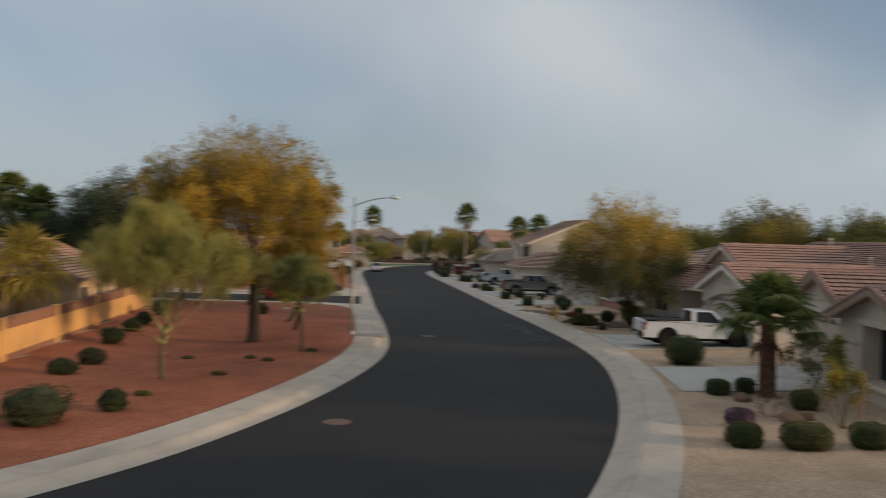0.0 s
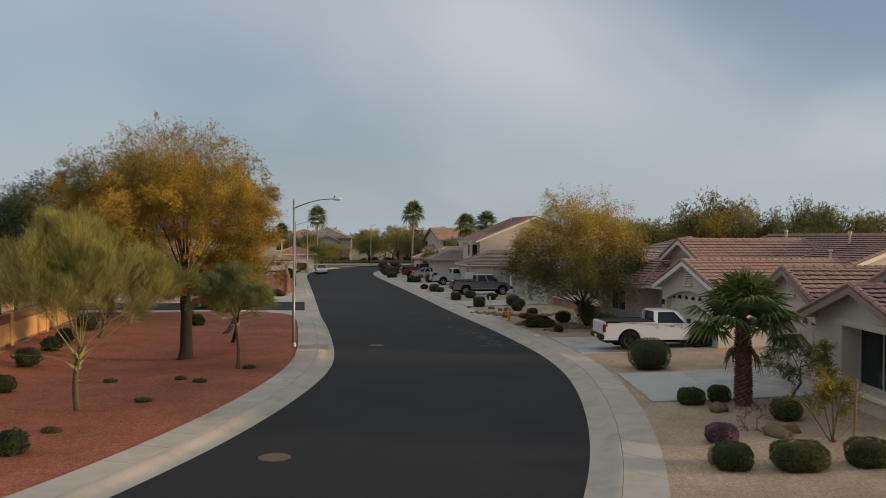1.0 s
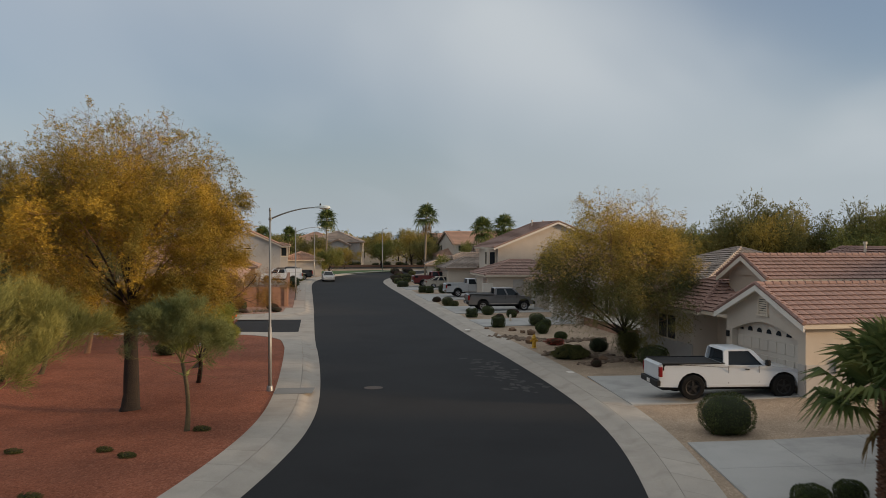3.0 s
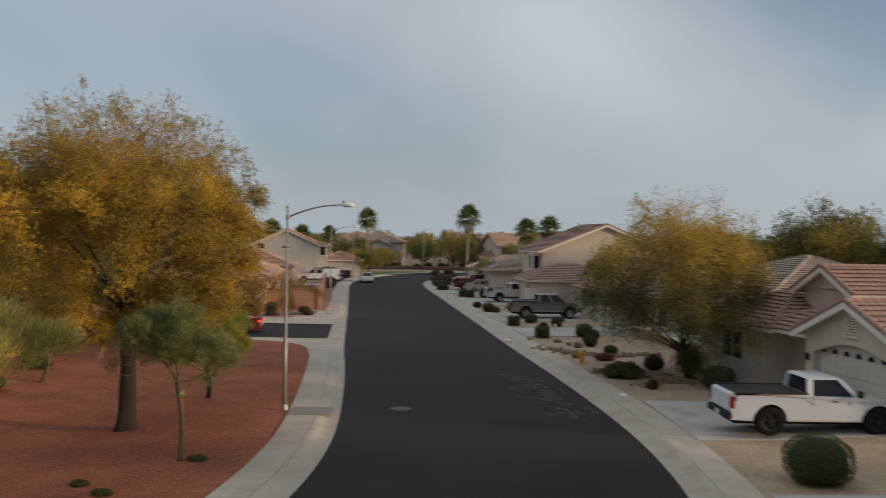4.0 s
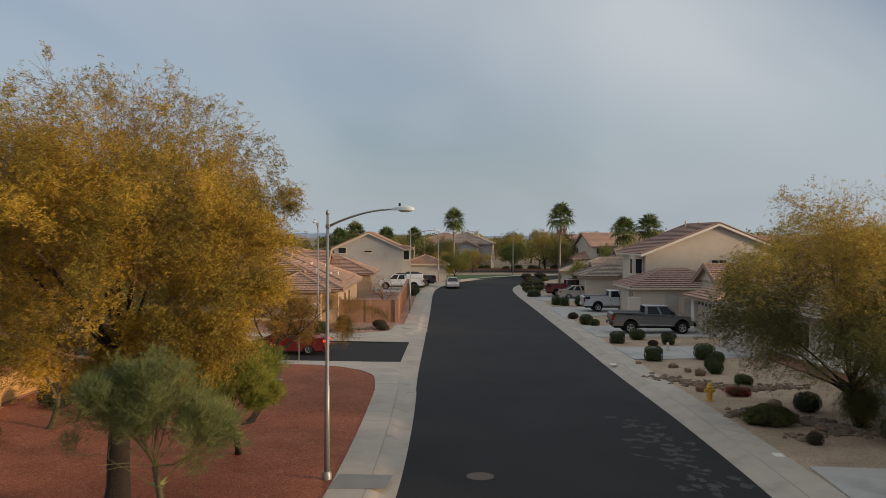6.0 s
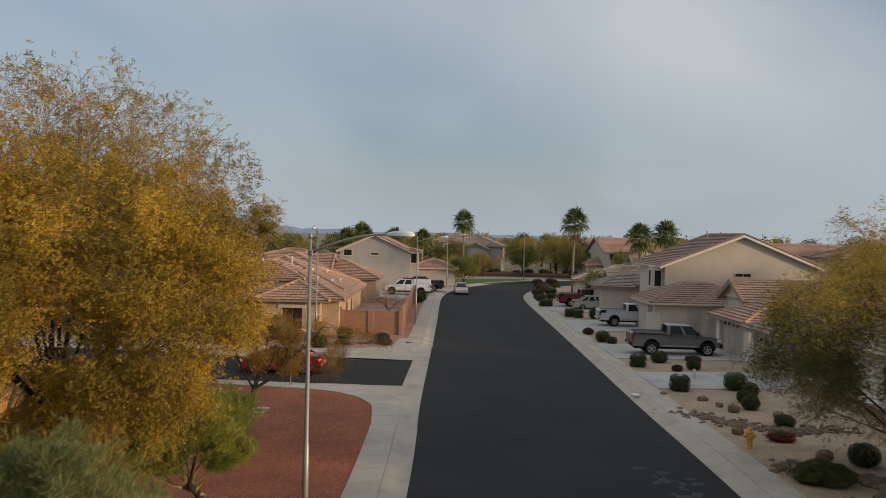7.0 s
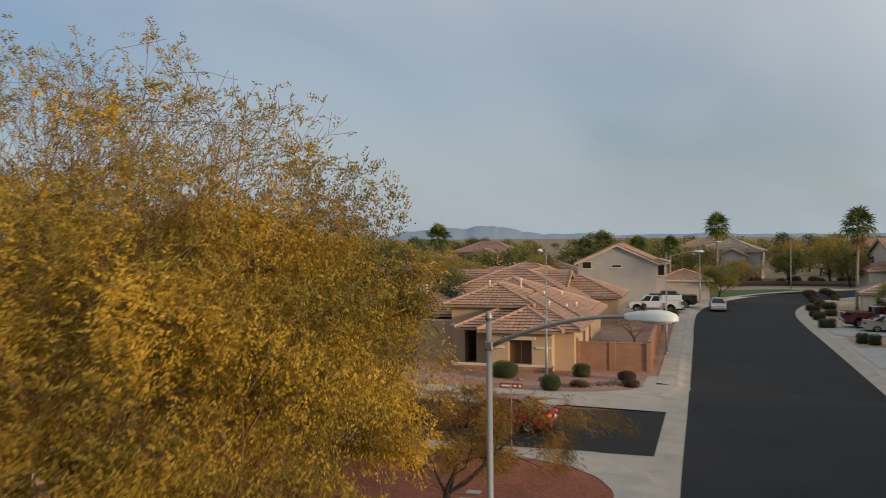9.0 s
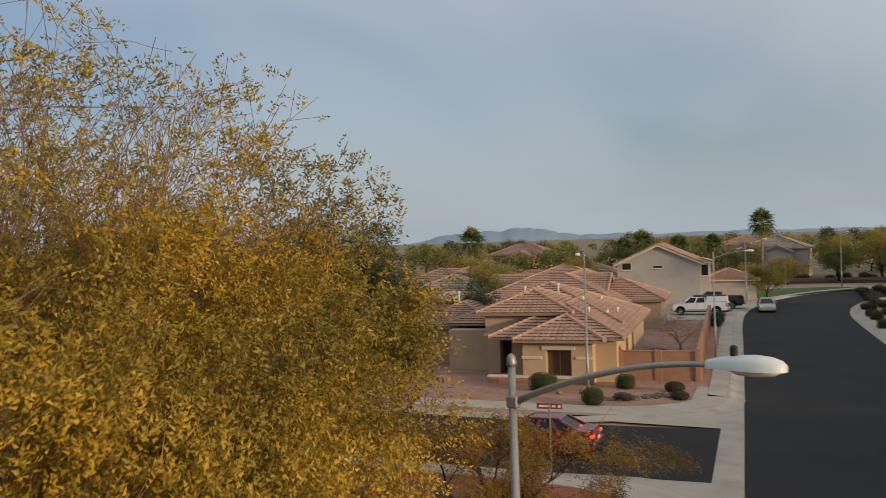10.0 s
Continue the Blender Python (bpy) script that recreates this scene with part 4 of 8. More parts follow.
TURN = 14.0          # degrees by which the straight street leans to the left of +y


def house_at(x, y, label, turn=TURN, z=None, group="houses along the street"):
    return thing("house", label, "house", pose(x, y, gz(x, y) if z is None else z, 0, 0, turn), group)


# house with the wide front window, whose garage looks onto the curve
def house_a():
    h = house_at(12.9, 26.2, "single-storey grey-beige stucco house with pinkish tile gables", 1.5, 0.45)
    w = Shape()
    block(w, 0.85, -2.4, 12, 4.4, 2.7)
    block(w, 0.75, 4.4, 12, 9.9, 2.95)
    gable_end(w, "x", 0.0, -2.4, 4.4, 2.7, 0.31, 0.35)
    gable_end(w, "x", 0.3, 4.5, 9.9, 2.95, 0.42, 0.3)
    # gables that step back over the roof
    block(w, 2.2, 0.4, 9, 4.6, 3.45, 2.5)
    gable_end(w, "x", 2.0, 0.4, 4.6, 3.45, 0.36, 0.2)
    block(w, 5.2, -2.2, 11, 3.2, 3.75, 2.5)
    gable_end(w, "x", 5.0, -2.2, 3.2, 3.75, 0.40, 0.2)
    # front wall in pieces round the deep window
    fw = on_wall("x", 0.85, -1)
    for u0, u1, w0, w1 in ((-2.4, -0.6, -0.6, 2.7), (2.4, 4.4, -0.6, 2.7), (-0.6, 2.4, -0.6, 0.55), (-0.6, 2.4, 2.45, 2.7)):
        put_box(w, fw, u0, 0, w0, u1, 0.85, w1)
    pieces("wall", w, STUCCO, h)
    r = Roof()
    r.gable(0, -2.4, 8, 4.4, 2.73, "x", 0.31, 0.4, 0.4, single=(1,))
    r.gable(0.3, 4.5, 10, 9.9, 2.98, "x", 0.42, 0.35, 0.35)
    r.gable(2.0, 0.4, 9, 4.6, 3.48, "x", 0.36, 0.35, 0.35)
    r.gable(5.0, -2.2, 12, 3.2, 3.78, "x", 0.40, 0.35, 0.35)
    r.hip(4.5, -2.4, 16, 9.6, 2.75, 0.24)
    r.finish(h, TILE_ROSE, FASCIA)
    f = on_wall("x", 0.0, -1)
    # the panes sit at the southern half, deep in the opening
    window(h, on_wall("x", 0.62, -1), -0.55, 2.35, 0.60, 2.42, STUCCO, 2, False)
    t = Shape()
    put_box(t, f, -0.85, 0, 2.45, 2.7, 0.07, 2.68, 0.01)
    part("lintel", t, STUCCO, h, "raised stucco lintel over the window")
    for a, b in ((-2.4, -0.85), (2.7, 4.4)):
        t = Shape()
        put_box(t, f, a, 0, 1.72, b, 0.06, 1.86, 0.015)
        part("band", t, STUCCO, h)
    t = Shape()
    put_box(t, f, -2.5, 0, 0.40, 4.4, 0.14, 0.55, 0.02)
    part("ledge", t, TRIM, h, "long pale ledge under the window")
    t = Shape()
    put_box(t, on_wall("y", -2.4, -1), 0.0, 0, 0.40, 6.0, 0.12, 0.55, 0.02)
    part("ledge", t, TRIM, h, "long pale ledge along the side wall")
    t = Shape()
    put_box(t, f, -0.12, 0, 2.95, 0.10, 0.05, 3.35, 0.01)
    part("gable_ornament", t, STUCCO, h)
    f2 = on_wall("x", 0.3, -1)
    arch_front(h, on_wall("x", 0.66, -1), 4.5, 9.9, 4.95, 9.45, 2.95, 2.95, 0.32, 2.1, 0.38, STUCCO)
    garage_door(h, on_wall("x", 0.58, -1), 4.9, 9.5, 2.52)
    gable_vent(h, f2, 7.2, 3.15, 0.5)
    vent_pipe(h, 7, 6.6, 4.2)
    fence_lamp(h, f2, 9.7, 1.8)
    return h


def house_b():
    h = house_at(12.55, 41.7, "single-storey beige stucco house with rose tile gables and arched garage", 16.5, 0.38)
    w = Shape()
    block(w, 0.35, 0, 9, 5.4, 2.95)
    block(w, 1.9, 5.4, 10, 9.3, 2.9)
    block(w, 0.6, 9.3, 12, 15.0, 2.5)
    block(w, 6, 2.2, 21, 14.5, 2.6)
    gable_end(w, "x", 3.2, 7.0, 10.6, 4.25, 0.52, 0.2)
    block(w, 3.3, 7.05, 8, 10.55, 4.25, 2.5)
    gable_end(w, "y", 2.2, 5.5, 22, 2.6, 0.35, 0.25)
    pieces("wall", w, STUCCO, h)
    r = Roof()
    r.gable(0.0, 0, 9, 5.4, 2.97, "x", 0.44, 0.4, 0.35, single=(0,))
    r.gable(3.2, 7.0, 11, 10.6, 4.28, "x", 0.52, 0.35, 0.35)
    r.hip(0.6, 8.6, 12, 15.0, 2.55, 0.42)
    r.gable(5.5, 2.2, 22, 15.0, 2.63, "y", 0.35, 0.45, 0.35)
    r.hip(0.8, 5.2, 6, 9.4, 2.6, 0.42)
    r.finish(h, TILE_ROSE, TRIM, TRIM_WHITE)
    f = on_wall("x", 0.0, -1)
    arch_front(h, on_wall("x", 0.36, -1), 0, 5.4, 0.45, 4.95, 2.95, 2.95 + 2.7 * 0.44 - 0.05, 0.36, 2.1, 0.5, STUCCO)
    garage_door(h, on_wall("x", 0.20, -1), 0.4, 5.0, 2.62, 7, GARAGE_PALE)
    gable_vent(h, f, 2.7, 3.0, 0.55)
    fence_lamp(h, f, 5.2, 1.75)
    t = Shape()
    put_box(t, f, 5.0, 0, -0.3, 5.4, 0.04, 1.25, 0.01)
    part("wainscot", t, STUCCO_GREY, h)
    t = Shape()
    put_box(t, f, 0.0, 0, -0.3, 0.42, 0.04, 1.25, 0.01)
    part("wainscot", t, STUCCO_GREY, h)
    # recessed front door
    d = Shape()
    put_box(d, on_wall("x", 1.9, -1), 6.3, -0.02, 0.05, 7.25, 0.05, 2.1, 0.01)
    part("front_door", d, GARAGE, h, "plain painted front door")
    window(h, on_wall("x", 0.6, -1), 11.0, 12.8, 0.9, 2.1)
    lw = Shape()
    put_box(lw, on_wall("x", 0.6, -1), 9.3, 0, -0.4, 15.0, 0.12, 0.85, 0.03)
    part("wainscot", lw, STUCCO_GREY, h)
    # side face with meters
    sf = on_wall("y", 0.0, -1)
    for u, z, ww, hh in ((1.2, 0.9, 0.35, 0.55), (2.0, 0.75, 0.5, 0.8), (2.8, 0.95, 0.25, 0.4)):
        m = Shape()
        put_box(m, sf, u, 0, z, u + ww, 0.14, z + hh, 0.02)
        part("meter_box", m, STEEL if ww < 0.4 else STUCCO, h)
    m = Shape()
    put_box(m, sf, 0.0, 0, -0.3, 3.0, 0.04, 1.25, 0.01)
    part("wainscot", m, STUCCO_GREY, h)
    for x, y, z in ((9.5, 4.0, 4.2), (12.4, 6.0, 5.2), (12.9, 12.5, 5.35)):
        vent_pipe(h, x, y, z, 0.4, 0.07)
    return h


def house_c():
    h = house_at(6.6, 70.2, "single-storey stucco house with grey-brown tile hips behind a spreading tree", TURN)
    w = Shape()
    block(w, 0.35, 0, 9, 5.8, 2.5)
    block(w, 1.6, -9.5, 11, 0, 2.6)
    block(w, 4, -10, 19, 5.8, 2.6)
    pieces("wall", w, STUCCO, h)
    r = Roof()
    r.hip(0.0, 0, 9, 5.8, 2.5, 0.40)
    r.hip(1.6, -9.5, 12, -1, 2.6, 0.40)
    r.hip(4, -10, 19, 5.8, 2.7, 0.36)
    r.finish(h, TILE_GREY, FASCIA)
    arch_front(h, on_wall("x", 0.36, -1), 0, 5.8, 0.5, 5.3, 2.5, 2.5, 0.36, 2.05, 0.12, STUCCO)
    garage_door(h, on_wall("x", 0.20, -1), 0.45, 5.35, 2.3, 6, GARAGE_PALE)
    window(h, on_wall("x", 1.6, -1), -7.5, -5.6, 0.9, 2.1)
    window(h, on_wall("x", 1.6, -1), -3.0, -1.6, 0.9, 2.1)
    lw = Shape()
    put_box(lw, on_wall("x", 1.6, -1), -9.5, 0.0, -0.4, -0.3, 1.1, 0.6, 0.02)
    part("porch_wall", lw, BLOCK, h, "low stone-faced porch wall")
    lc = Shape()
    put_box(lc, on_wall("x", 1.6, -1), -9.6, -0.02, 0.60, -0.2, 1.2, 0.72, 0.02)
    part("coping", lc, TRIM_WHITE, h)
    for x, y in ((10, -4), (8, 1)):
        vent_pipe(h, x, y, 4.6)
    return h


def house_d():
    h = house_at(5.5, 79.6, "single-storey stucco house with sand tile hips and open-fronted garage", TURN)
    w = Shape()
    block(w, 0.35, 0, 8, 6.0, 2.4)
    block(w, 3, 6, 10, 11, 2.5)
    block(w, 4, -1, 18, 11, 2.6)
    gable_end(w, "x", 2.4, 6.9, 11.9, 3.35, 0.5, 0.2)
    block(w, 2.6, 7.0, 9, 11.8, 3.35)
    pieces("wall", w, STUCCO, h)
    r = Roof()
    r.hip(0.0, 0, 8, 6.0, 2.4, 0.40)
    r.gable(2.4, 6.9, 12, 11.9, 3.38, "x", 0.5, 0.35, 0.35)
    r.hip(4, -1, 18, 11, 2.7, 0.36)
    r.finish(h, TILE_SAND, FASCIA)
    arch_front(h, on_wall("x", 0.36, -1), 0, 6.0, 0.8, 5.3, 2.4, 2.4, 0.36, 2.05, 0.1, STUCCO_WHITE)
    garage_door(h, on_wall("x", 0.20, -1), 0.75, 5.35, 2.28, 6)
    return h


def house_f():
    """Two storeys at the back, a low wing with its own hip towards the street."""
    h = house_at(-1.3, 92.3, "two-storey grey-beige stucco house with rose tile gable and low wing", TURN)
    w = Shape()
    block(w, 1.3, 0, 8.5, 6.0, 2.55)
    block(w, 3.5, 6, 8, 9.5, 2.6)
    pieces("wall", w, STUCCO, h)
    t = Shape()
    block(t, 4.6, 9.2, 18.4, 18.5, 5.35)
    gable_end(t, "y", 9.2, 4.6, 18.4, 5.35, 0.40, 0.3)
    gable_end(t, "y", 18.2, 4.6, 18.4, 5.35, 0.40, 0.3)
    block(t, 3.6, 9.8, 4.7, 11.4, 5.1, 2.4)
    pieces("wall", t, STUCCO, h)
    r = Roof()
    r.hip(1.3, 0, 9.5, 6.0, 2.55, 0.42)
    r.gable(4.6, 9.2, 18.4, 18.5, 5.38, "y", 0.40, 0.55, 0.35)
    r.hip(3.2, 7.0, 8, 9.2, 2.6, 0.3)
    r.finish(h, TILE_BROWN, TRIM, TRIM_WHITE)
    f = on_wall("y", 0.0, -1)
    e = Shape()
    put_box(e, f, 3.9, 0, 0.0, 5.0, 0.05, 2.1, 0.01)
    put_box(e, f, 5.5, 0, 0.0, 6.6, 0.05, 2.1, 0.01)
    part("shutter", e, STUCCO_GREY, h)
    fr = on_wall("x", 1.3, -1)
    # flat brown panel on the wall imitates the shaded entry opening
    d = Shape()
    put_box(d, fr, 0.6, 0, -0.2, 1.8, 0.06, 2.2, 0.01)
    part("entry_recess", d, FASCIA, h)
    c = Shape()
    c.box(0.8, -0.06, -0.4, 1.8, 0.35, 1.75, 0.03)
    part("pillar", c, STUCCO_WHITE, h)
    window(h, on_wall("x", 3.6, -1), 10.2, 11.0, 3.3, 4.7, TRIM, 1)
    window(h, on_wall("x", 4.6, -1), 12.6, 13.5, 3.3, 4.7, TRIM, 1)
    window(h, on_wall("y", 9.8, -1), 3.8, 4.4, 3.3, 4.7, TRIM, 1)
    window(h, on_wall("y", 9.2, -1), 10.9, 12.3, 4.35, 4.62, STUCCO, 2, False)
    for x, y in ((10.5, 16), (12.2, 17)):
        vent_pipe(h, x, y, 7.9, 0.4, 0.07)
    return h


def simple_house(x, y, turn, label, stucco, tile, wings, fine=False, door=None, wins=(), group="houses along the street", base=None, trim=FASCIA):
    """A house of hipped or gabled blocks: wings hold (kind, x0, y0, x1, y1, eave, pitch)."""
    h = house_at(x, y, label, turn, base, group)
    w, r = Shape(), Roof()
    for kind, x0, y0, x1, y1, e, p in wings:
        block(w, x0, y0, x1, y1, e)
        if kind == "hip":
            r.hip(x0, y0, x1, y1, e, p, 0.45, fine)
        elif kind == "gx":
            gable_end(w, "x", x0, y0, y1, e, p)
            gable_end(w, "x", x1 - 0.12, y0, y1, e, p)
            r.gable(x0, y0, x1, y1, e + 0.03, "x", p, 0.45, 0.35, fine)
        else:
            gable_end(w, "y", y0, x0, x1, e, p)
            gable_end(w, "y", y1 - 0.12, x0, x1, e, p)
            r.gable(x0, y0, x1, y1, e + 0.03, "y", p, 0.45, 0.35, fine)
    pieces("wall", w, stucco, h)
    r.finish(h, tile, trim)
    if door:
        axis, at, sgn, u0, u1, hh = door
        garage_door(h, on_wall(axis, at - sgn * -0.1, sgn), u0, u1, hh, 0)
    for axis, at, sgn, u0, u1, w0, w1 in wins:
        window(h, on_wall(axis, at, sgn), u0, u1, w0, w1, TRIM, 2 if u1 - u0 > 1.1 else 1)
    return h


def house_corner():
    """The tan house on the far corner of the side street."""
    h = house_at(-22.5, 82.3, "single-storey tan stucco corner house with sand tile hips and stone base", TURN)
    w = Shape()
    block(w, -3.0, 0.0, 0, 17, 2.55)
    block(w, -6.4, 0.3, -3, 17, 2.55)
    block(w, -11.5, 3.4, -8.4, 16, 2.65)
    block(w, -8.4, 5.6, -6.2, 16, 2.65)
    block(w, -6.2, 3.4, -3, 16, 2.65)
    block(w, -16, 6.5, -11.5, 15, 2.5)
    block(w, -8.6, 2.2, -3.3, 8, 3.85, 2.45)
    for x in (-8.5, -4.2):
        block(w, x, 2.3, x + 0.8, 3.4, 3.8)
    # bay with the deep window
    for u0, u1, w0, w1 in ((-5.4, -4.0, -0.5, 2.55), (-2.5, -1.25, -0.5, 2.55), (-4.0, -2.5, -0.5, 0.45), (-4.0, -2.5, 2.0, 2.55)):
        w.box(u0, -1.1, w0, u1, 0.35, w1)
    pieces("wall", w, STUCCO_TAN, h)
    r = Roof()
    r.hip(-5.4, -1.1, -1.0, 9, 2.6, 0.46, 0.5)
    r.hip(-7.2, 0.0, 0, 17, 2.62, 0.42, 0.5)
    r.hip(-11.5, 5.0, -0.6, 16.5, 2.95, 0.40, 0.5)
    r.hip(-8.6, 2.2, -3.3, 9, 3.9, 0.40, 0.5)
    r.hip(-16, 6.5, -9, 15, 2.55, 0.36, 0.5)
    r.finish(h, TILE_SAND, FASCIA)
    f = on_wall("y", -1.1, -1)
    bay = window(h, on_wall("y", -0.6, -1), -3.98, -2.52, 0.47, 1.98, FASCIA, 2, False)
    for pane in bay.children:
        pane.data.materials.clear()
        pane.data.materials.append(BLIND)
    t = Shape()
    put_box(t, f, -4.25, 0, 2.0, -2.25, 0.07, 2.25, 0.02)
    part("lintel", t, TRIM, h)
    for a, b in ((-5.45, -4.25), (-2.25, -1.2)):
        t = Shape()
        put_box(t, f, a, -0.02, 1.45, b, 0.07, 1.62, 0.02)
        part("band", t, TRIM, h)
    t = Shape()
    put_box(t, f, -7.6, -0.2, 0.32, -1.15, 0.14, 0.47, 0.02)
    part("ledge", t, TRIM, h)
    # stone base, laid stone by stone
    rnd = random.Random(5)
    base = part("stone_base", Shape().box(-7.5, -1.2, -0.4, -1.2, -1.1, 0.32), BLOCK, h, "stacked stone base")
    for row in range(2):
        u = -7.5
        while u < -1.35:
            ln = rnd.uniform(0.3, 0.7)
            e = min(u + ln, -1.21)
            s = Shape().box(u + 0.01, -1.25 - rnd.uniform(0, 0.03), row * 0.15 - 0.03, e - 0.01, -1.19, row * 0.15 + 0.11, 0.012)
            part("stone", s, BLOCK, base)
            u = e
    side = on_wall("x", 0.0, 1)
    window(h, side, 0.9, 1.5, 0.9, 1.9, FASCIA, 1)
    window(h, side, 4.6, 5.5, 0.8, 2.0, FASCIA, 1)
    window(h, side, 8.2, 9.0, 0.8, 2.0, FASCIA, 1)
    # dark covered entry
    e = Shape()
    e.box(-7.9, 5.5, 0.0, -6.8, 5.595, 2.1, 0.01)
    part("front_door", e, FASCIA, h, "dark front door deep in a covered entry")
    g = on_wall("y", 2.2, -1)
    t = Shape()
    put_box(t, g, -8.7, 0, 2.4, -3.2, 0.08, 2.6, 0.02)
    part("lintel", t, TRIM, h)
    for x, y, z in ((-7.5, 9, 4.7), (-9.2, 7.5, 3.9), (-5.0, 8.5, 4.9), (-3.2, 8, 4.0), (-2.5, 12, 3.75), (-1.3, 6, 3.25), (-2.2, 4, 3.6), (-1.0, 9, 3.15), (-12.5, 9, 4.4)):
        vent_pipe(h, x, y, z, 0.35, 0.06, TRIM_WHITE)
    return h


house_a()
house_b()
house_c()
house_d()
house_f()
house_corner()
simple_house(-5.2, 112.5, TURN, "single-storey stucco house with grey-brown tile gables", STUCCO, TILE_GREY,
             [("hip", 0, 0, 7, 5.5, 2.5, 0.42), ("gx", 2.2, 5.0, 9, 9.0, 2.9, 0.45), ("hip", 4, 0, 16, 13, 2.7, 0.36)], True, ("x", 0.0, -1, 0.6, 4.9, 2.2),
             [("x", 2.2, -1, 6.2, 7.4, 0.9, 2.0)])
simple_house(-9.0, 127.5, TURN - 8, "low white stucco house with grey-brown tile hips", STUCCO_WHITE, TILE_GREY,
             [("hip", 0, 0, 6, 6, 2.4, 0.36), ("hip", 1.5, 4.5, 14, 12, 2.5, 0.36)], True, ("x", 0.0, -1, 0.6, 4.9, 2.1), [("y", 0.0, -1, 1.2, 2.8, 0.9, 2.0)])
simple_house(-30.5, 104.0, TURN, "single-storey tan stucco house with sand tile hips", STUCCO_TAN, TILE_SAND,
             [("hip", -14, 0, 0, 12, 2.6, 0.42), ("hip", -7, 6, 3.0, 14, 2.6, 0.42), ("gx", -13, 4, -2, 12, 3.0, 0.5)], True, ("x", 3.0, 1, 8, 12.6, 2.2))
simple_house(-35.5, 118, TURN, "single-storey tan stucco house with sand tile roof", STUCCO_TAN, TILE_SAND,
             [("hip", -14, 0, 0, 12, 2.6, 0.42), ("gy", -10, -4, 0, 8, 2.8, 0.42)], True)
h3 = simple_house(-33.2, 138.5, TURN, "two-storey pale grey stucco house with sand tile gable", STUCCO_GREY, TILE_SAND,
                  [("gy", -10, 0, 0, 11, 5.1, 0.45), ("hip", -1, 1.0, 1.1, 5, 5.0, 0.3), ("hip", 0, 4, 6.5, 11, 2.6, 0.36)], True, ("x", 6.5, 1, 5, 9.5, 2.2),
                  [("y", 0.0, -1, -9.4, -8.3, 4.3, 5.1), ("y", 0.0, -1, -5.6, -4.5, 4.45, 4.7), ("x", 1.1, 1, 2.3, 3.3, 3.4, 4.7), ("y", 1.0, -1, 0.1, 0.9, 3.4, 4.7)], trim=TRIM)
simple_house(-24.0, 42.3, TURN, "single-storey yellow stucco house behind the ochre wall", STUCCO_TAN, TILE_SAND,
             [("gy", -9, 0, 0, 9, 2.7, 0.42), ("hip", -14, -6, -3, 8, 2.7, 0.42)], True, None,
             [("x", 0.0, 1, 1.4, 2.4, 0.9, 2.0), ("x", 0.0, 1, 4.5, 5.4, 0.9, 2.0), ("y", 0.0, -1, -6, -5, 0.9, 2.0)])

# unseen neighbours added behind the start, to keep low sun off the sidewalk
for y in (3.0, -15.0):
    simple_house(14.5, y, 0, "unseen beige stucco house with rose tile hips, added to shade the street", STUCCO, TILE_ROSE,
                 [("hip", 0, 0, 14, 13, 2.8, 0.36), ("hip", -2, 7, 6, 13, 2.7, 0.36)], False, ("x", -2.0, -1, 7.6, 12.2, 2.2))

# houses further off, seen between trees and over the near roofs
rnd = random.Random(21)
FAR_HOUSES = [(-8, 178, 20, 2), (8, 168, 25, 1), (-2, 150, 10, 1), (15, 142, 14, 1), (28, 160, 14, 2), (-42, 196, 4, 2), (-18, 214, 8, 2), (4, 214, -6, 2), (-62, 168, 14, 1),
              (-58, 140, 14, 1), (-66, 118, 14, 1), (-52, 98, 14, 1), (-78, 150, 14, 1), (-92, 190, 10, 2), (-70, 210, 8, 1), (24, 196, 10, 2), (44, 178, 10, 1),
              (-110, 240, 20, 1), (-60, 250, 0, 2), (-130, 190, 30, 1), (30, 232, 0, 2), (-95, 120, 14, 1), (-20, 250, 5, 1), (60, 215, 0, 1), (33, 92, 14, 1), (36, 70, 14, 1), (40, 112, 14, 1)]
for i, (x, y, turn, floors) in enumerate(FAR_HOUSES):
    e = 2.7 if floors == 1 else 5.3
    a, b = rnd.uniform(11, 15), rnd.uniform(9, 12)
    kind = rnd.choice(["hip", "hip", "gx"])
    wings = [(kind, 0, 0, a, b, e, 0.42), ("hip", -3, 1, 5, 6.5, 2.7, 0.42), ("gy", a * 0.4, -3, a * 0.8, 4, 2.8 if floors == 1 else e - 0.4, 0.45)]
    wins = [("y", 0.0, -1, 1.0, 2.4, e - 1.6, e - 0.5), ("x", 0.0, -1, b - 2.6, b - 1.4, e - 1.6, e - 0.5), ("y", -3.0, -1, a * 0.5, a * 0.65, 0.9, 2.0)]
    simple_house(x, y, turn, "distant stucco house with brown tile roof", (STUCCO, STUCCO_TAN, STUCCO_GREY)[i % 3], (TILE_SAND, TILE_ROSE, TILE_GREY)[i % 3], wings,
                 False, None, wins, "distant houses")


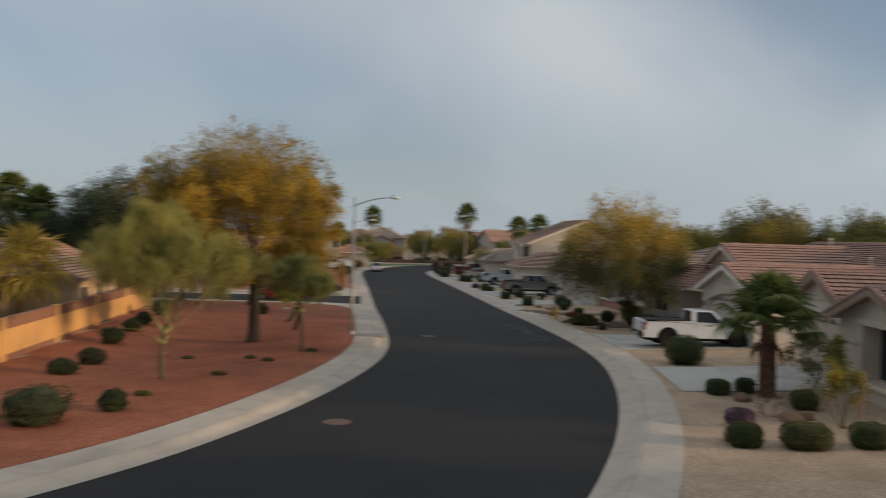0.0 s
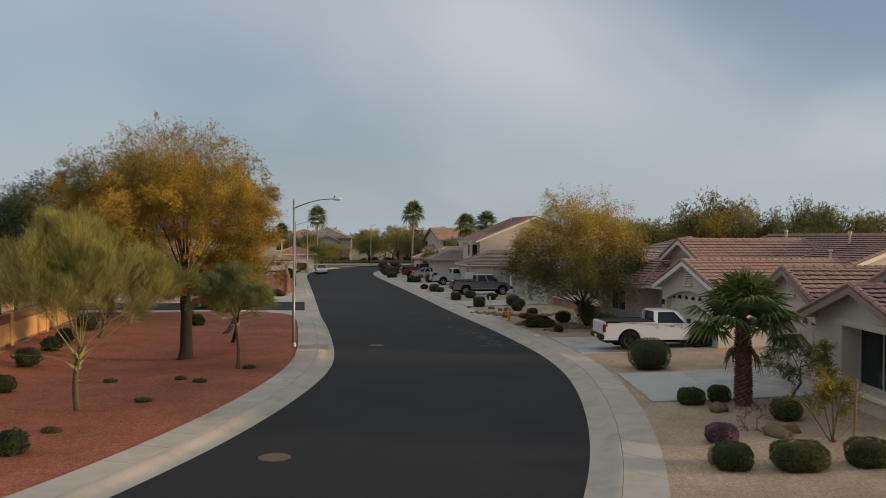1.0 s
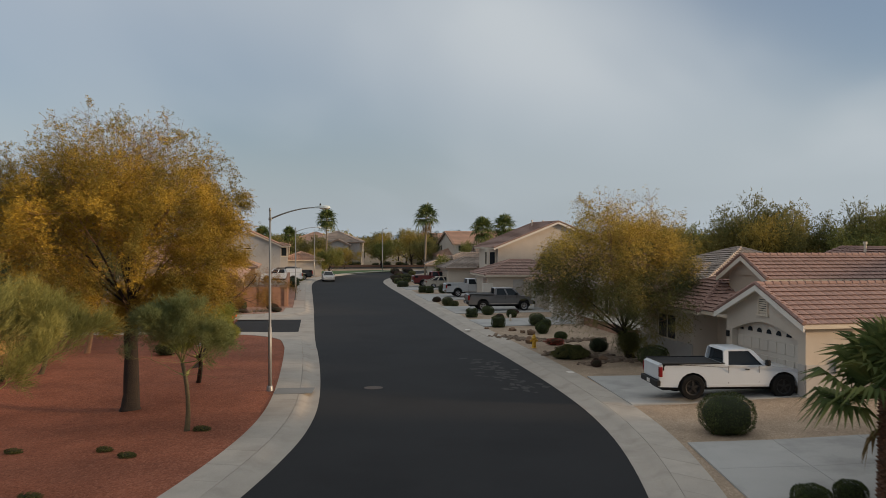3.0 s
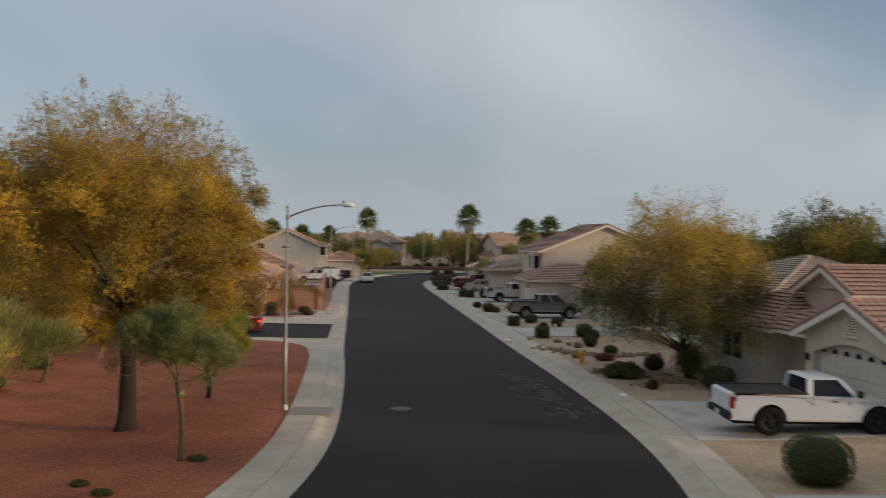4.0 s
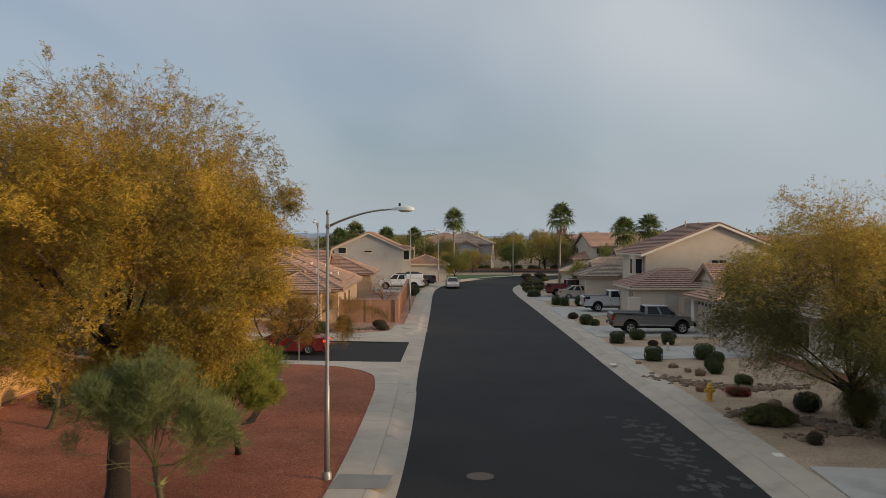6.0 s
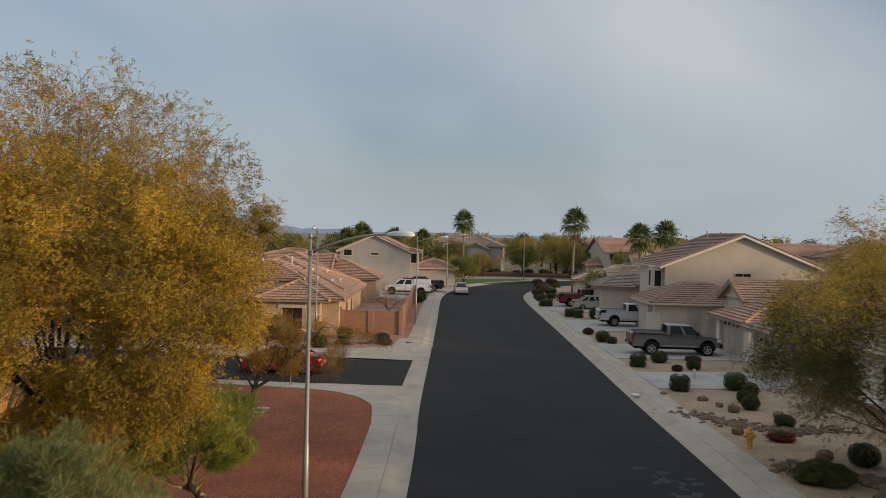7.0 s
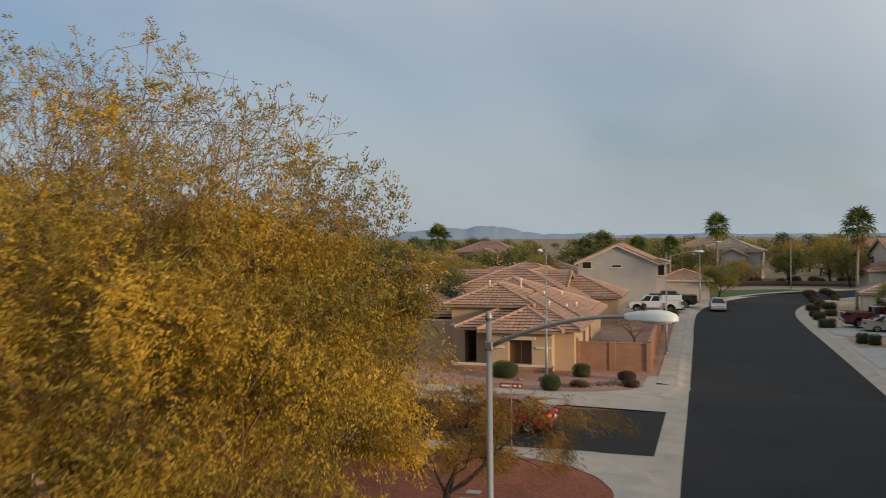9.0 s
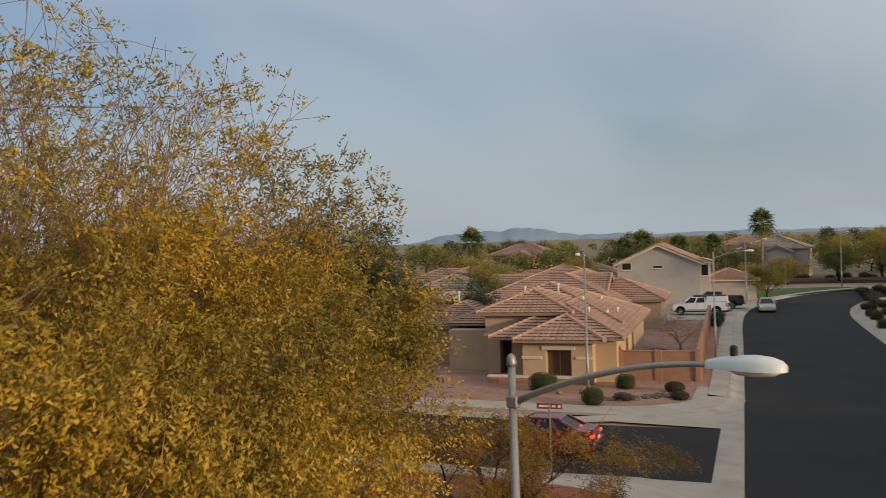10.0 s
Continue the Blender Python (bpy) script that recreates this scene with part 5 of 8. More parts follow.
# ---------------------------------------------------------------- walls and driveways
def block_wall(pts, h, label, material, post=2.6, course=0.2, length_=0.42, band=None, pieces=True):
    """A garden wall along a line: a core, courses of blocks on its faces, posts and a coping."""
    wall = thing("garden_wall", label, "wall", kind="structure")
    for (x0, y0), (x1, y1) in zip(pts, pts[1:]):
        l = math.dist((x0, y0), (x1, y1))
        a = math.degrees(math.atan2(y1 - y0, x1 - x0))
        m = pose(x0, y0, min(gz(x0, y0), gz(x1, y1)) - 0.05, 0, 0, a)
        core = part("wall_core", Shape().box(0, -0.07, -0.3, l, 0.07, h), material, wall)
        core.matrix_basis = m
        cop = part("coping", Shape().box(-0.05, -0.11, h, l + 0.05, 0.11, h + 0.07, 0.015), band or material, wall)
        cop.matrix_basis = m
        n = max(1, round(l / post))
        for k in range(n + 1):
            u = l * k / n
            p = part("post", Shape().box(u - 0.21, -0.15, -0.3, u + 0.21, 0.15, h + 0.1, 0.02), material, wall)
            p.matrix_basis = m
        if pieces:
            rows = int(h / course)
            s = Shape()
            for r in range(rows):
                u = -0.21 if r % 2 else 0.0
                while u < l:
                    a0, a1 = max(0, u) + 0.006, min(l, u + length_) - 0.006
                    if a1 > a0:
                        for sgn in (-1, 1):
                            s.box(a0, min(sgn * 0.07, sgn * 0.085), r * course + 0.006, a1, max(sgn * 0.07, sgn * 0.085), (r + 1) * course - 0.006)
                    u += length_
            b = tagged(part("blocks", s, material, wall), kind="stuff")
            b.matrix_basis = m
        if band:
            low = part("lower_band", Shape().box(0, -0.085, -0.3, l, 0.085, 0.28), band, wall)
            low.matrix_basis = m
            top = part("upper_band", Shape().box(0, -0.09, h - 0.42, l, 0.09, h - 0.002), band, wall)
            top.matrix_basis = m
    return wall


block_wall([(-22.7, 83.2), (-18.35, 84.3), (-25.9, 115.0)], 1.75, "red-brown block garden wall with posts round a back yard", BLOCK)
block_wall([(-15.5, 11.2), (-19.9, 29.9), (-25.9, 55.2), (-31, 56.5)], 1.75, "ochre painted garden wall with dark brown bands", YWALL, 6.0, band=YBAND, pieces=False)


def driveway(quad, label, nu=2, nv=3):
    """Concrete panels between four corners: street side first two, house side last two."""
    top = thing("driveway", label, "driveway", kind="structure")
    P = [Vector((*p, 0)) for p in quad]
    for i in range(nv):
        for j in range(nu):
            c = []
            for v, u in ((i, j), (i, j + 1), (i + 1, j + 1), (i + 1, j)):
                v, u = v / nv, u / nu
                c.append(lerp(lerp(P[0], P[1], u), lerp(P[3], P[2], u), v))
            m = sum(c, Vector()) / 4
            c = [m + (p - m) * (1 - 0.010 / max(0.1, (p - m).length)) for p in c]
            zs = [gz(p.x, p.y) for p in c]
            s = Shape()
            s.add([(p.x, p.y, z - 0.15) for p, z in zip(c, zs)] + [(p.x, p.y, z + 0.045) for p, z in zip(c, zs)],
                  [(4, 5, 6, 7), (0, 1, 5, 4), (1, 2, 6, 5), (2, 3, 7, 6), (3, 0, 4, 7)])
            SLABS.append(("drive_panel", s, top))
    return top


driveway([(6.98, 29.5), (6.75, 35.3), (14.6, 36.0), (14.6, 29.8)], "pale concrete driveway of broad panels", 2, 3)
driveway([(6.0, 41.0), (5.0, 47.4), (11.6, 47.6), (12.6, 41.9)], "stained grey concrete driveway under a pickup", 2, 3)
driveway([(0.0, 68.2), (-1.3, 73.0), (5.9, 75.6), (6.9, 70.4)], "pale concrete driveway", 2, 2)
driveway([(-2.5, 78.3), (-4.2, 85.2), (4.2, 86.2), (5.9, 80.1)], "grey concrete driveway under a pickup", 2, 2)
driveway([(-5.9, 91.6), (-8.3, 101.5), (0.5, 103.2), (2.2, 97.0)], "grey concrete driveway", 2, 2)
driveway([(-10.0, 109.0), (-12.0, 117.5), (-4.2, 119.5), (-2.2, 111)], "grey concrete driveway", 2, 2)
driveway([(-26.3, 118.5), (-28.3, 127), (-34.5, 125.5), (-33, 117)], "grey concrete driveway", 2, 2)


# ---------------------------------------------------------------- plants
def grow(base, fork, targets, seed, r_tip=0.006, power=1.78, bend=0.07, stem=None):
    """A branching frame: each target, nearest to the fork first, joins the closest branch. Returns nodes, parents, radii."""
    rng = np.random.default_rng(seed)
    base, fork = np.array(base, float), np.array(fork, float)
    nodes = [base]
    parent = [-1]
    k = 6
    mid = (base + fork) / 2 + np.array(stem if stem else (0.12, -0.08, 0))
    for i in range(1, k + 1):
        t = i / k
        nodes.append((1 - t) ** 2 * base + 2 * t * (1 - t) * mid + t * t * fork)
        parent.append(len(nodes) - 2)
    T = targets[np.argsort(np.linalg.norm(targets - fork, axis=1))]
    cap = len(nodes) + 2 * len(T)
    A = np.zeros((cap, 3))
    A[:len(nodes)] = nodes
    cost = np.zeros(cap)
    cost[:k] = 9.0
    n = len(nodes)
    for p in T:
        d = np.linalg.norm(A[:n] - p, axis=1) + 0.10 * cost[:n]
        # a branch starts below what it reaches
        d = d + np.where(A[:n, 2] > p[2] + 0.3, 0.35, 0.0)
        i = int(np.argmin(d))
        g = np.linalg.norm(A[i] - p)
        m = (A[i] + p) / 2 + rng.normal(0, bend * g * 0.5, 3) + np.array([0, 0, 0.08 * g])
        A[n], A[n + 1] = m, p
        parent += [i, n]
        cost[n], cost[n + 1] = cost[i] + g / 2, cost[i] + g
        n += 2
    A = A[:n]
    parent = np.array(parent)
    acc = np.zeros(n)
    kids = np.zeros(n, int)
    for i in range(n - 1, 0, -1):
        if acc[i] == 0:
            acc[i] = r_tip ** power
        acc[parent[i]] += acc[i]
        kids[parent[i]] += 1
    return A, parent, acc ** (1 / power), kids


def limb_mesh(name, A, parent, R, r_trunk, material, sides=6, lo=0.0, hi=9.0, first=1):
    """Tapered tubes along the branches whose radius lies between lo and hi; the trunk flares at its foot."""
    k = r_trunk / R[0]
    R = np.minimum(R * k, r_trunk)
    R = np.maximum(R, 0.0035)
    ch = np.arange(first, len(A))
    ch = ch[(R[ch] >= lo) & (R[ch] < hi)]
    p, q = A[parent[ch]], A[ch]
    rp, rq = np.minimum(R[parent[ch]], R[ch] * 1.35), R[ch]
    rp = np.where(parent[ch] < 6, R[parent[ch]], rp)
    foot = parent[ch] == 0
    rp = np.where(foot, rp * 1.35, rp)
    d = q - p
    d /= np.maximum(1e-6, np.linalg.norm(d, axis=1))[:, None]
    ref = np.where(np.abs(d[:, 2:3]) < 0.9, np.array([[0, 0, 1.0]]), np.array([[1.0, 0, 0]]))
    u = np.cross(d, ref)
    u /= np.linalg.norm(u, axis=1)[:, None]
    w = np.cross(d, u)
    a = np.arange(sides) * 2 * np.pi / sides
    ring = u[:, None] * np.cos(a)[None, :, None] + w[:, None] * np.sin(a)[None, :, None]
    rough = 1 + 0.10 * np.sin(a * 3)[None, :, None]
    V = np.concatenate([p[:, None] + ring * rp[:, None, None] * rough, q[:, None] + ring * rq[:, None, None] * rough], 1)
    n = len(ch)
    j = np.arange(sides)
    quad = np.stack([j, (j + 1) % sides, (j + 1) % sides + sides, j + sides], -1)
    Q = (np.arange(n) * 2 * sides)[:, None, None] + quad[None]
    me = array_mesh(name, V.reshape(-1, 3), Q.reshape(-1, 4), material)
    me.shade_smooth()
    return me


def bole(A, R, r_trunk, seed, n=14, k=6):
    """The trunk up to its fork as one furrowed tube with a flared foot."""
    pts = [Vector(A[0]), Vector(A[0]).lerp(Vector(A[1]), 0.35)] + [Vector(p) for p in A[1:k + 1]]
    rad = [r_trunk * 1.45, r_trunk * 1.12] + [r_trunk * (1.0 - 0.32 * i / k) for i in range(1, k + 1)]
    s = Shape().tube(pts, rad, n)
    for i, v in enumerate(s.v):
        c = pts[i // n]
        d = Vector(v) - c
        d *= 1 + 0.10 * math.sin(3 * (i % n) * 6.2832 / n + 0.4 * (i // n)) + 0.22 * noise.noise(Vector(v) * 2.3 + Vector((seed, 0, 0)))
        s.v[i] = tuple(c + d)
    return s


def sprays(rng, P, D, leaflets, size, width, reach, droop=0.0, flat=0.5, side=1.0, ahead=0.55, thick=False):
    """Leaflets in two ranks along small stalks at P pointing along D. Returns verts and quads."""
    n = len(P)
    D = D / np.maximum(1e-6, np.linalg.norm(D, axis=1))[:, None]
    up = rng.normal(0, 1, (n, 3)) * (1 - flat) + np.array([0, 0, 1.0]) * flat
    S = np.cross(D, up)
    S /= np.maximum(1e-6, np.linalg.norm(S, axis=1))[:, None]
    k = np.arange(leaflets)
    t = (k // 2 + 1) / (leaflets / 2)
    sgn = np.where(k % 2, 1.0, -1.0)
    base = P[:, None] + D[:, None] * (t * reach)[None, :, None] + np.array([0, 0, -droop]) * (t ** 2)[None, :, None]
    ldir = S[:, None] * sgn[None, :, None] * side + D[:, None] * ahead + rng.normal(0, 0.28, (n, leaflets, 3)) * min(1.0, side + 0.3)
    ldir /= np.linalg.norm(ldir, axis=2)[..., None]
    nn = rng.normal(0, 1, (n, leaflets, 3))
    wd = np.cross(ldir, nn)
    wd /= np.maximum(1e-6, np.linalg.norm(wd, axis=2))[..., None]
    sz = size * rng.uniform(0.65, 1.3, (n, leaflets, 1))
    a, c = base, base + ldir * sz
    m = base + ldir * sz * 0.5
    b, e = m + wd * width * 0.5, m - wd * width * 0.5
    if thick:
        return np.stack([a, b, c, e], 2).reshape(-1, 3), np.arange(n * leaflets * 4).reshape(-1, 4)
    b, e = a + (b - m) + ldir * sz * 0.3, a - (b - m) + ldir * sz * 0.18
    return np.stack([b, c, e], 2).reshape(-1, 3), np.arange(n * leaflets * 3).reshape(-1, 3)


def crown_points(rng, n, centre, radii, hollow=0.35, floor=None):
    P = rng.normal(0, 1, (n * 3, 3))
    P /= np.linalg.norm(P, axis=1)[:, None]
    lump = np.array([noise.noise(Vector(p * 1.9) + Vector(centre)) for p in P])
    rad = (hollow + (1 - hollow) * rng.uniform(0, 1, n * 3) ** 0.5) * (1 + 0.22 * lump)
    Q = np.array(centre) + P * np.array(radii) * rad[:, None]
    if floor is not None:
        Q = Q[Q[:, 2] > floor]
    return Q[:n]


def tree(label, base, fork, lobes, seed, r_trunk, bark, twig_bark, leaf_mat, count, leaflets=8, size=0.05, width=0.016, reach=0.14,
         spread=0.22, stem=None, droop=0.04, category="tree", sides=6, group="", outward=0.6, upward=0.1, extra=None):
    """A tree: trunk and limbs, twigs, and a crown of sprays of small leaflets. lobes: (number of branch ends, centre, radii, hollow, share of leaves)."""
    rng = np.random.default_rng(seed)
    base = np.array(base, float)
    o = base.copy()
    pts = [crown_points(rng, n, np.array(c) - o, r, hol) for n, c, r, hol, _ in lobes]
    tag = np.concatenate([np.full(len(p), i) for i, p in enumerate(pts)])
    T = np.concatenate(pts)
    A, parent, R, kids = grow((0, 0, -0.15), np.array(fork) - o, T, seed, stem=stem)
    root = thing("tree", label, category, pose(*base), group)
    k = r_trunk / R[0]
    part("trunk", limb_mesh("trunk", A, parent, R, r_trunk, bark, 10, 0.035), bark, root)
    tagged(part("twig_growth", limb_mesh("twig_growth", A, parent, R, r_trunk, twig_bark, 4, 0.0, 0.035), twig_bark, root), kind="stuff")
    ends = np.where((kids == 0))[0]
    # how leafy each end is follows the lobe it lies in
    lob = np.array([int(np.argmin([np.linalg.norm((A[e] + o - np.array(c)) / np.array(r)) for _, c, r, _, _ in lobes])) for e in ends])
    share = np.array([l[4] for l in lobes])[lob]
    share = share / share.sum()
    pick = ends[rng.choice(len(ends), count, p=share)]
    along = rng.uniform(-0.1, 1.12, (count, 1))
    P = A[parent[pick]] * (1 - along) + A[pick] * along + rng.normal(0, spread, (count, 3)) * np.array([1, 1, 0.8])
    c0 = np.array(lobes[0][1]) - o
    D = A[pick] - A[parent[pick]]
    D /= np.maximum(1e-6, np.linalg.norm(D, axis=1))[:, None]
    out = P - c0
    out /= np.maximum(1e-6, np.linalg.norm(out, axis=1))[:, None]
    D = D * 0.5 + out * outward + rng.normal(0, 0.55, (count, 3)) + np.array([0, 0, upward])
    V, Q = sprays(rng, P, D, leaflets, size, width, reach, droop)
    part("crown", array_mesh("crown", V, Q, leaf_mat), leaf_mat, root)
    return root


def unit(v):
    return v / max(1e-9, math.sqrt(float(v @ v)))


def sweep_frame(rng, base, fork, stem, lobes, limbs, low, high, levels, kids, up, wob, shrink, angle, from_trunk=0.8, bias=0.8, ragged=0.16):
    """A branching frame of long curved limbs that sweep outwards and up, each bearing shorter ones, inside the lobes of the crown."""
    base, fork = np.array(base, float), np.array(fork, float)
    C = np.array([l[0] for l in lobes])
    Rr = np.array([l[1] for l in lobes])
    nodes, parent, level = [base], [-1], [0]
    mid = (base + fork) / 2 + np.array(stem)
    for i in range(1, 7):
        t = i / 6
        nodes.append((1 - t) ** 2 * base + 2 * t * (1 - t) * mid + t * t * fork)
        parent.append(len(nodes) - 2), level.append(0)
    shift = Vector(rng.uniform(-9, 9, 3))

    def inside(p, k=1.0):
        q = (p - C) / Rr
        d = float(np.min(np.sqrt((q * q).sum(1))))
        return d < k * (1 + ragged * noise.noise(Vector(p * 0.7) + shift) + 0.7 * ragged * noise.noise(Vector(p * 1.7) - shift))

    def reach_of(p, d):
        r = [k * 0.4 for k in range(1, 22) if inside(p + d * k * 0.4)]
        return max(r) if r else 1.5
    queue = []
    for i in range(limbs):
        f = (i + 0.5) / limbs
        el = radians(low + (high - low) * f ** bias) + rng.normal(0, 0.07)
        az = i * 2.39996 + rng.normal(0, 0.2)
        d = np.array([math.cos(el) * math.cos(az), math.cos(el) * math.sin(az), math.sin(el)])
        j = 6 - int((1 - f) * (1 - from_trunk) * 6 + rng.uniform(0, 0.9))
        queue.append((j, d, reach_of(nodes[j], d) * rng.uniform(0.72, 0.92), 1))
    ends = []
    while queue:
        i, d, ln, lv = queue.pop()
        n = max(3, 8 - 2 * lv) if lv < 3 else 3
        p, at, last = nodes[i], i, i
        side = rng.uniform(0, 6.28)
        curl = rng.normal(0, wob * 0.5, 3)
        for k in range(n):
            d = unit(d + np.array([0, 0, up * (0.15 if lv == 1 else 0.4 + 0.25 * lv)]) + curl + rng.normal(0, wob, 3))
            p = p + d * ln / n
            if lv > 1 and not inside(p):
                break
            nodes.append(p), parent.append(at), level.append(lv)
            at = len(nodes) - 1
            if lv < levels and (k > 0 or lv > 1):
                for _ in range(kids[lv - 1] // n + (rng.random() < (kids[lv - 1] % n) / n)):
                    side += 2.4 + rng.normal(0, 0.3)
                    a = unit(np.cross(d, np.array([0.3, 0.2, 1.0])))
                    b = np.cross(d, a)
                    th = angle * rng.uniform(0.7, 1.3)
                    c = d * math.cos(th) + (a * math.cos(side) + b * math.sin(side)) * math.sin(th)
                    queue.append((at, c, ln * shrink[lv - 1] * rng.uniform(0.75, 1.2) * (1.1 - 0.45 * k / n), lv + 1))
        if at != i:
            ends.append(at)
    A, parent = np.array(nodes), np.array(parent)
    acc, cnt = np.zeros(len(A)), np.zeros(len(A), int)
    for i in range(len(A) - 1, 0, -1):
        if acc[i] == 0:
            acc[i] = 0.005 ** 1.6
        acc[parent[i]] += acc[i]
        cnt[parent[i]] += 1
    return A, parent, acc ** (1 / 1.6), np.array(level)


def swept_tree(label, base, fork, lobes, seed, r_trunk, bark, twig_bark, leaf_mat, count, limbs=9, low=5, high=82, levels=4, kids=(6, 6, 5), up=0.05, wob=0.06,
               shrink=(0.52, 0.55, 0.6), angle=0.65, leaflets=6, size=0.06, width=0.02, reach=0.16, droop=0.04, spread=0.16, thin=None, stem=(0.12, -0.08, 0),
               side=1.0, ahead=0.55, upward=0.1, category="tree", group="", from_trunk=0.8, split=0.03, top=None, jitter=0.45, bias=0.8, gather=1.9, ragged=0.26):
    """A tree of swept limbs. thin: (height, height, share): above the first height the leaves grow sparser until the second."""
    rng = np.random.default_rng(seed)
    base = np.array(base, float)
    L = [(np.array(c) - base, np.array(r)) for c, r in lobes]
    A, parent, R, lev = sweep_frame(rng, (0, 0, -0.15), np.array(fork) - base, stem, L, limbs, low, high, levels, kids, up, wob, shrink, angle, from_trunk, bias, ragged)
    root = thing("tree", label, category, pose(*base), group)
    part("trunk", bole(A, R, r_trunk, seed), bark, root, smooth=True)
    tagged(part("limb_growth", limb_mesh("limb_growth", A, parent, R, r_trunk * 0.92, bark, 8, split, 9.0, 7), bark, root), kind="stuff")
    tagged(part("twig_growth", limb_mesh("twig_growth", A, parent, R, r_trunk * 0.92, twig_bark, 3, 0.0, split, 7), twig_bark, root), kind="stuff")
    twig = np.where(lev >= levels - 1)[0]
    twig = twig[(A[twig, 2] > 0.4)]
    z = A[twig, 2] + base[2]
    wgt = np.where(lev[twig] == levels, 1.0, 0.45)
    share = np.ones(len(twig))
    if thin:
        t = np.clip((z - thin[0]) / (thin[1] - thin[0]), 0, 1)
        share = 1 - (1 - thin[2]) * t * t * (3 - 2 * t)
    # every stretch of the crown gets its part of the leaves, however many twigs it has
    key = np.floor(A[twig] / 0.8).astype(int)
    _, inv, num = np.unique(key, axis=0, return_inverse=True, return_counts=True)
    wgt = wgt * share / num[inv.ravel()] ** 0.6
    # leaves gather in clumps with gaps between
    clump = np.array([noise.noise(Vector((p[0] * 0.85, p[1] * 0.85, p[2] * 1.5))) + 0.5 * noise.noise(Vector(p) * 2.1) for p in A[twig]])
    wgt = wgt * np.clip(0.70 + gather * clump, 0.07, 2.2)
    pick = rng.choice(len(twig), count, p=wgt / wgt.sum())
    e = twig[pick]
    along = rng.uniform(0, 1.1, (count, 1))
    P = A[parent[e]] * (1 - along) + A[e] * along + rng.normal(0, 1, (count, 3)) * (spread * (0.25 + 0.75 * share[pick] ** 0.7))[:, None]
    D = A[e] - A[parent[e]]
    D /= np.maximum(1e-6, np.linalg.norm(D, axis=1))[:, None]
    D = D * 0.8 + rng.normal(0, jitter, (count, 3)) + np.array([0, 0, upward])
    V, Q = sprays(rng, P, D, leaflets, size, width, reach, droop, 0.5, side, ahead)
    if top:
        # the upper leaves get a second colour; the yard mesquite's gold paints low sun
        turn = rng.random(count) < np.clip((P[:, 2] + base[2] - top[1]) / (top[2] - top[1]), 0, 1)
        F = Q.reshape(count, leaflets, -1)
        part("crown_top", array_mesh("crown_top", V, F[turn].reshape(-1, Q.shape[1]), top[0]), top[0], root, "upper crown leaves in their own olive or painted low-sun gold")
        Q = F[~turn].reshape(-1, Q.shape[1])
    part("crown", array_mesh("crown", V, Q, leaf_mat), leaf_mat, root)
    return root


def shrub(x, y, w, d, h, seed, label, leaf_mat=None, n=None, boxy=0.75, leafsize=0.045, category="shrub", group="shrubs in the yards", z=None, rough=0.10):
    """A clipped shrub: an uneven core, coloured near-black for the inner shade, with leaves standing off its whole
    surface.
    """
    leaf_mat = leaf_mat or L_BUSH
    z = gz(x, y) if z is None else z
    if x > 0 and y < 60:
        w, d, h = w * 0.80, d * 0.80, h * 0.80
    elif y >= 60 and x > -16:
        w, d, h = w * 0.76, d * 0.76, h * 0.80
    root = thing("shrub", label, category, pose(x, y, z), group)
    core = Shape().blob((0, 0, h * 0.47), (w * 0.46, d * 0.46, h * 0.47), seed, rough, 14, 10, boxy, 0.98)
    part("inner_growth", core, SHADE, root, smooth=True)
    rng = np.random.default_rng(seed)
    n = int((n or int(700 + 900 * w * h)) * (1.2 if y < 60 else 1.3))
    leafsize = leafsize * (0.75 if y < 60 else 0.80)
    P = rng.normal(0, 1, (n, 3))
    P /= np.linalg.norm(P, axis=1)[:, None]
    # along the same rounded box as the core
    th, ph = np.arccos(np.clip(P[:, 2], -1, 1)), np.arctan2(P[:, 1], P[:, 0])
    sg = lambda v: np.sign(v) * np.abs(v) ** boxy
    N = np.stack([sg(np.sin(th)) * sg(np.cos(ph)), sg(np.sin(th)) * sg(np.sin(ph)), sg(np.cos(th))], -1)
    lump = np.array([noise.noise(Vector(v) * 2.2 + Vector((seed, 0, 0))) for v in N])
    rad = 1 + rough * 0.9 * lump + rng.normal(0, 0.025, n)
    Q = N * rad[:, None] * np.array([w * 0.5, d * 0.5, h * 0.5]) + np.array([0, 0, h * 0.5])
    keep = Q[:, 2] > 0.02
    Q, P = Q[keep], P[keep]
    V, F = sprays(rng, Q, P + rng.normal(0, 0.5, P.shape), 4, leafsize, leafsize * 0.55, leafsize * 1.2, 0.0, 0.2)
    part("leaves", array_mesh("leaves", V, F, leaf_mat), leaf_mat, root)
    return root


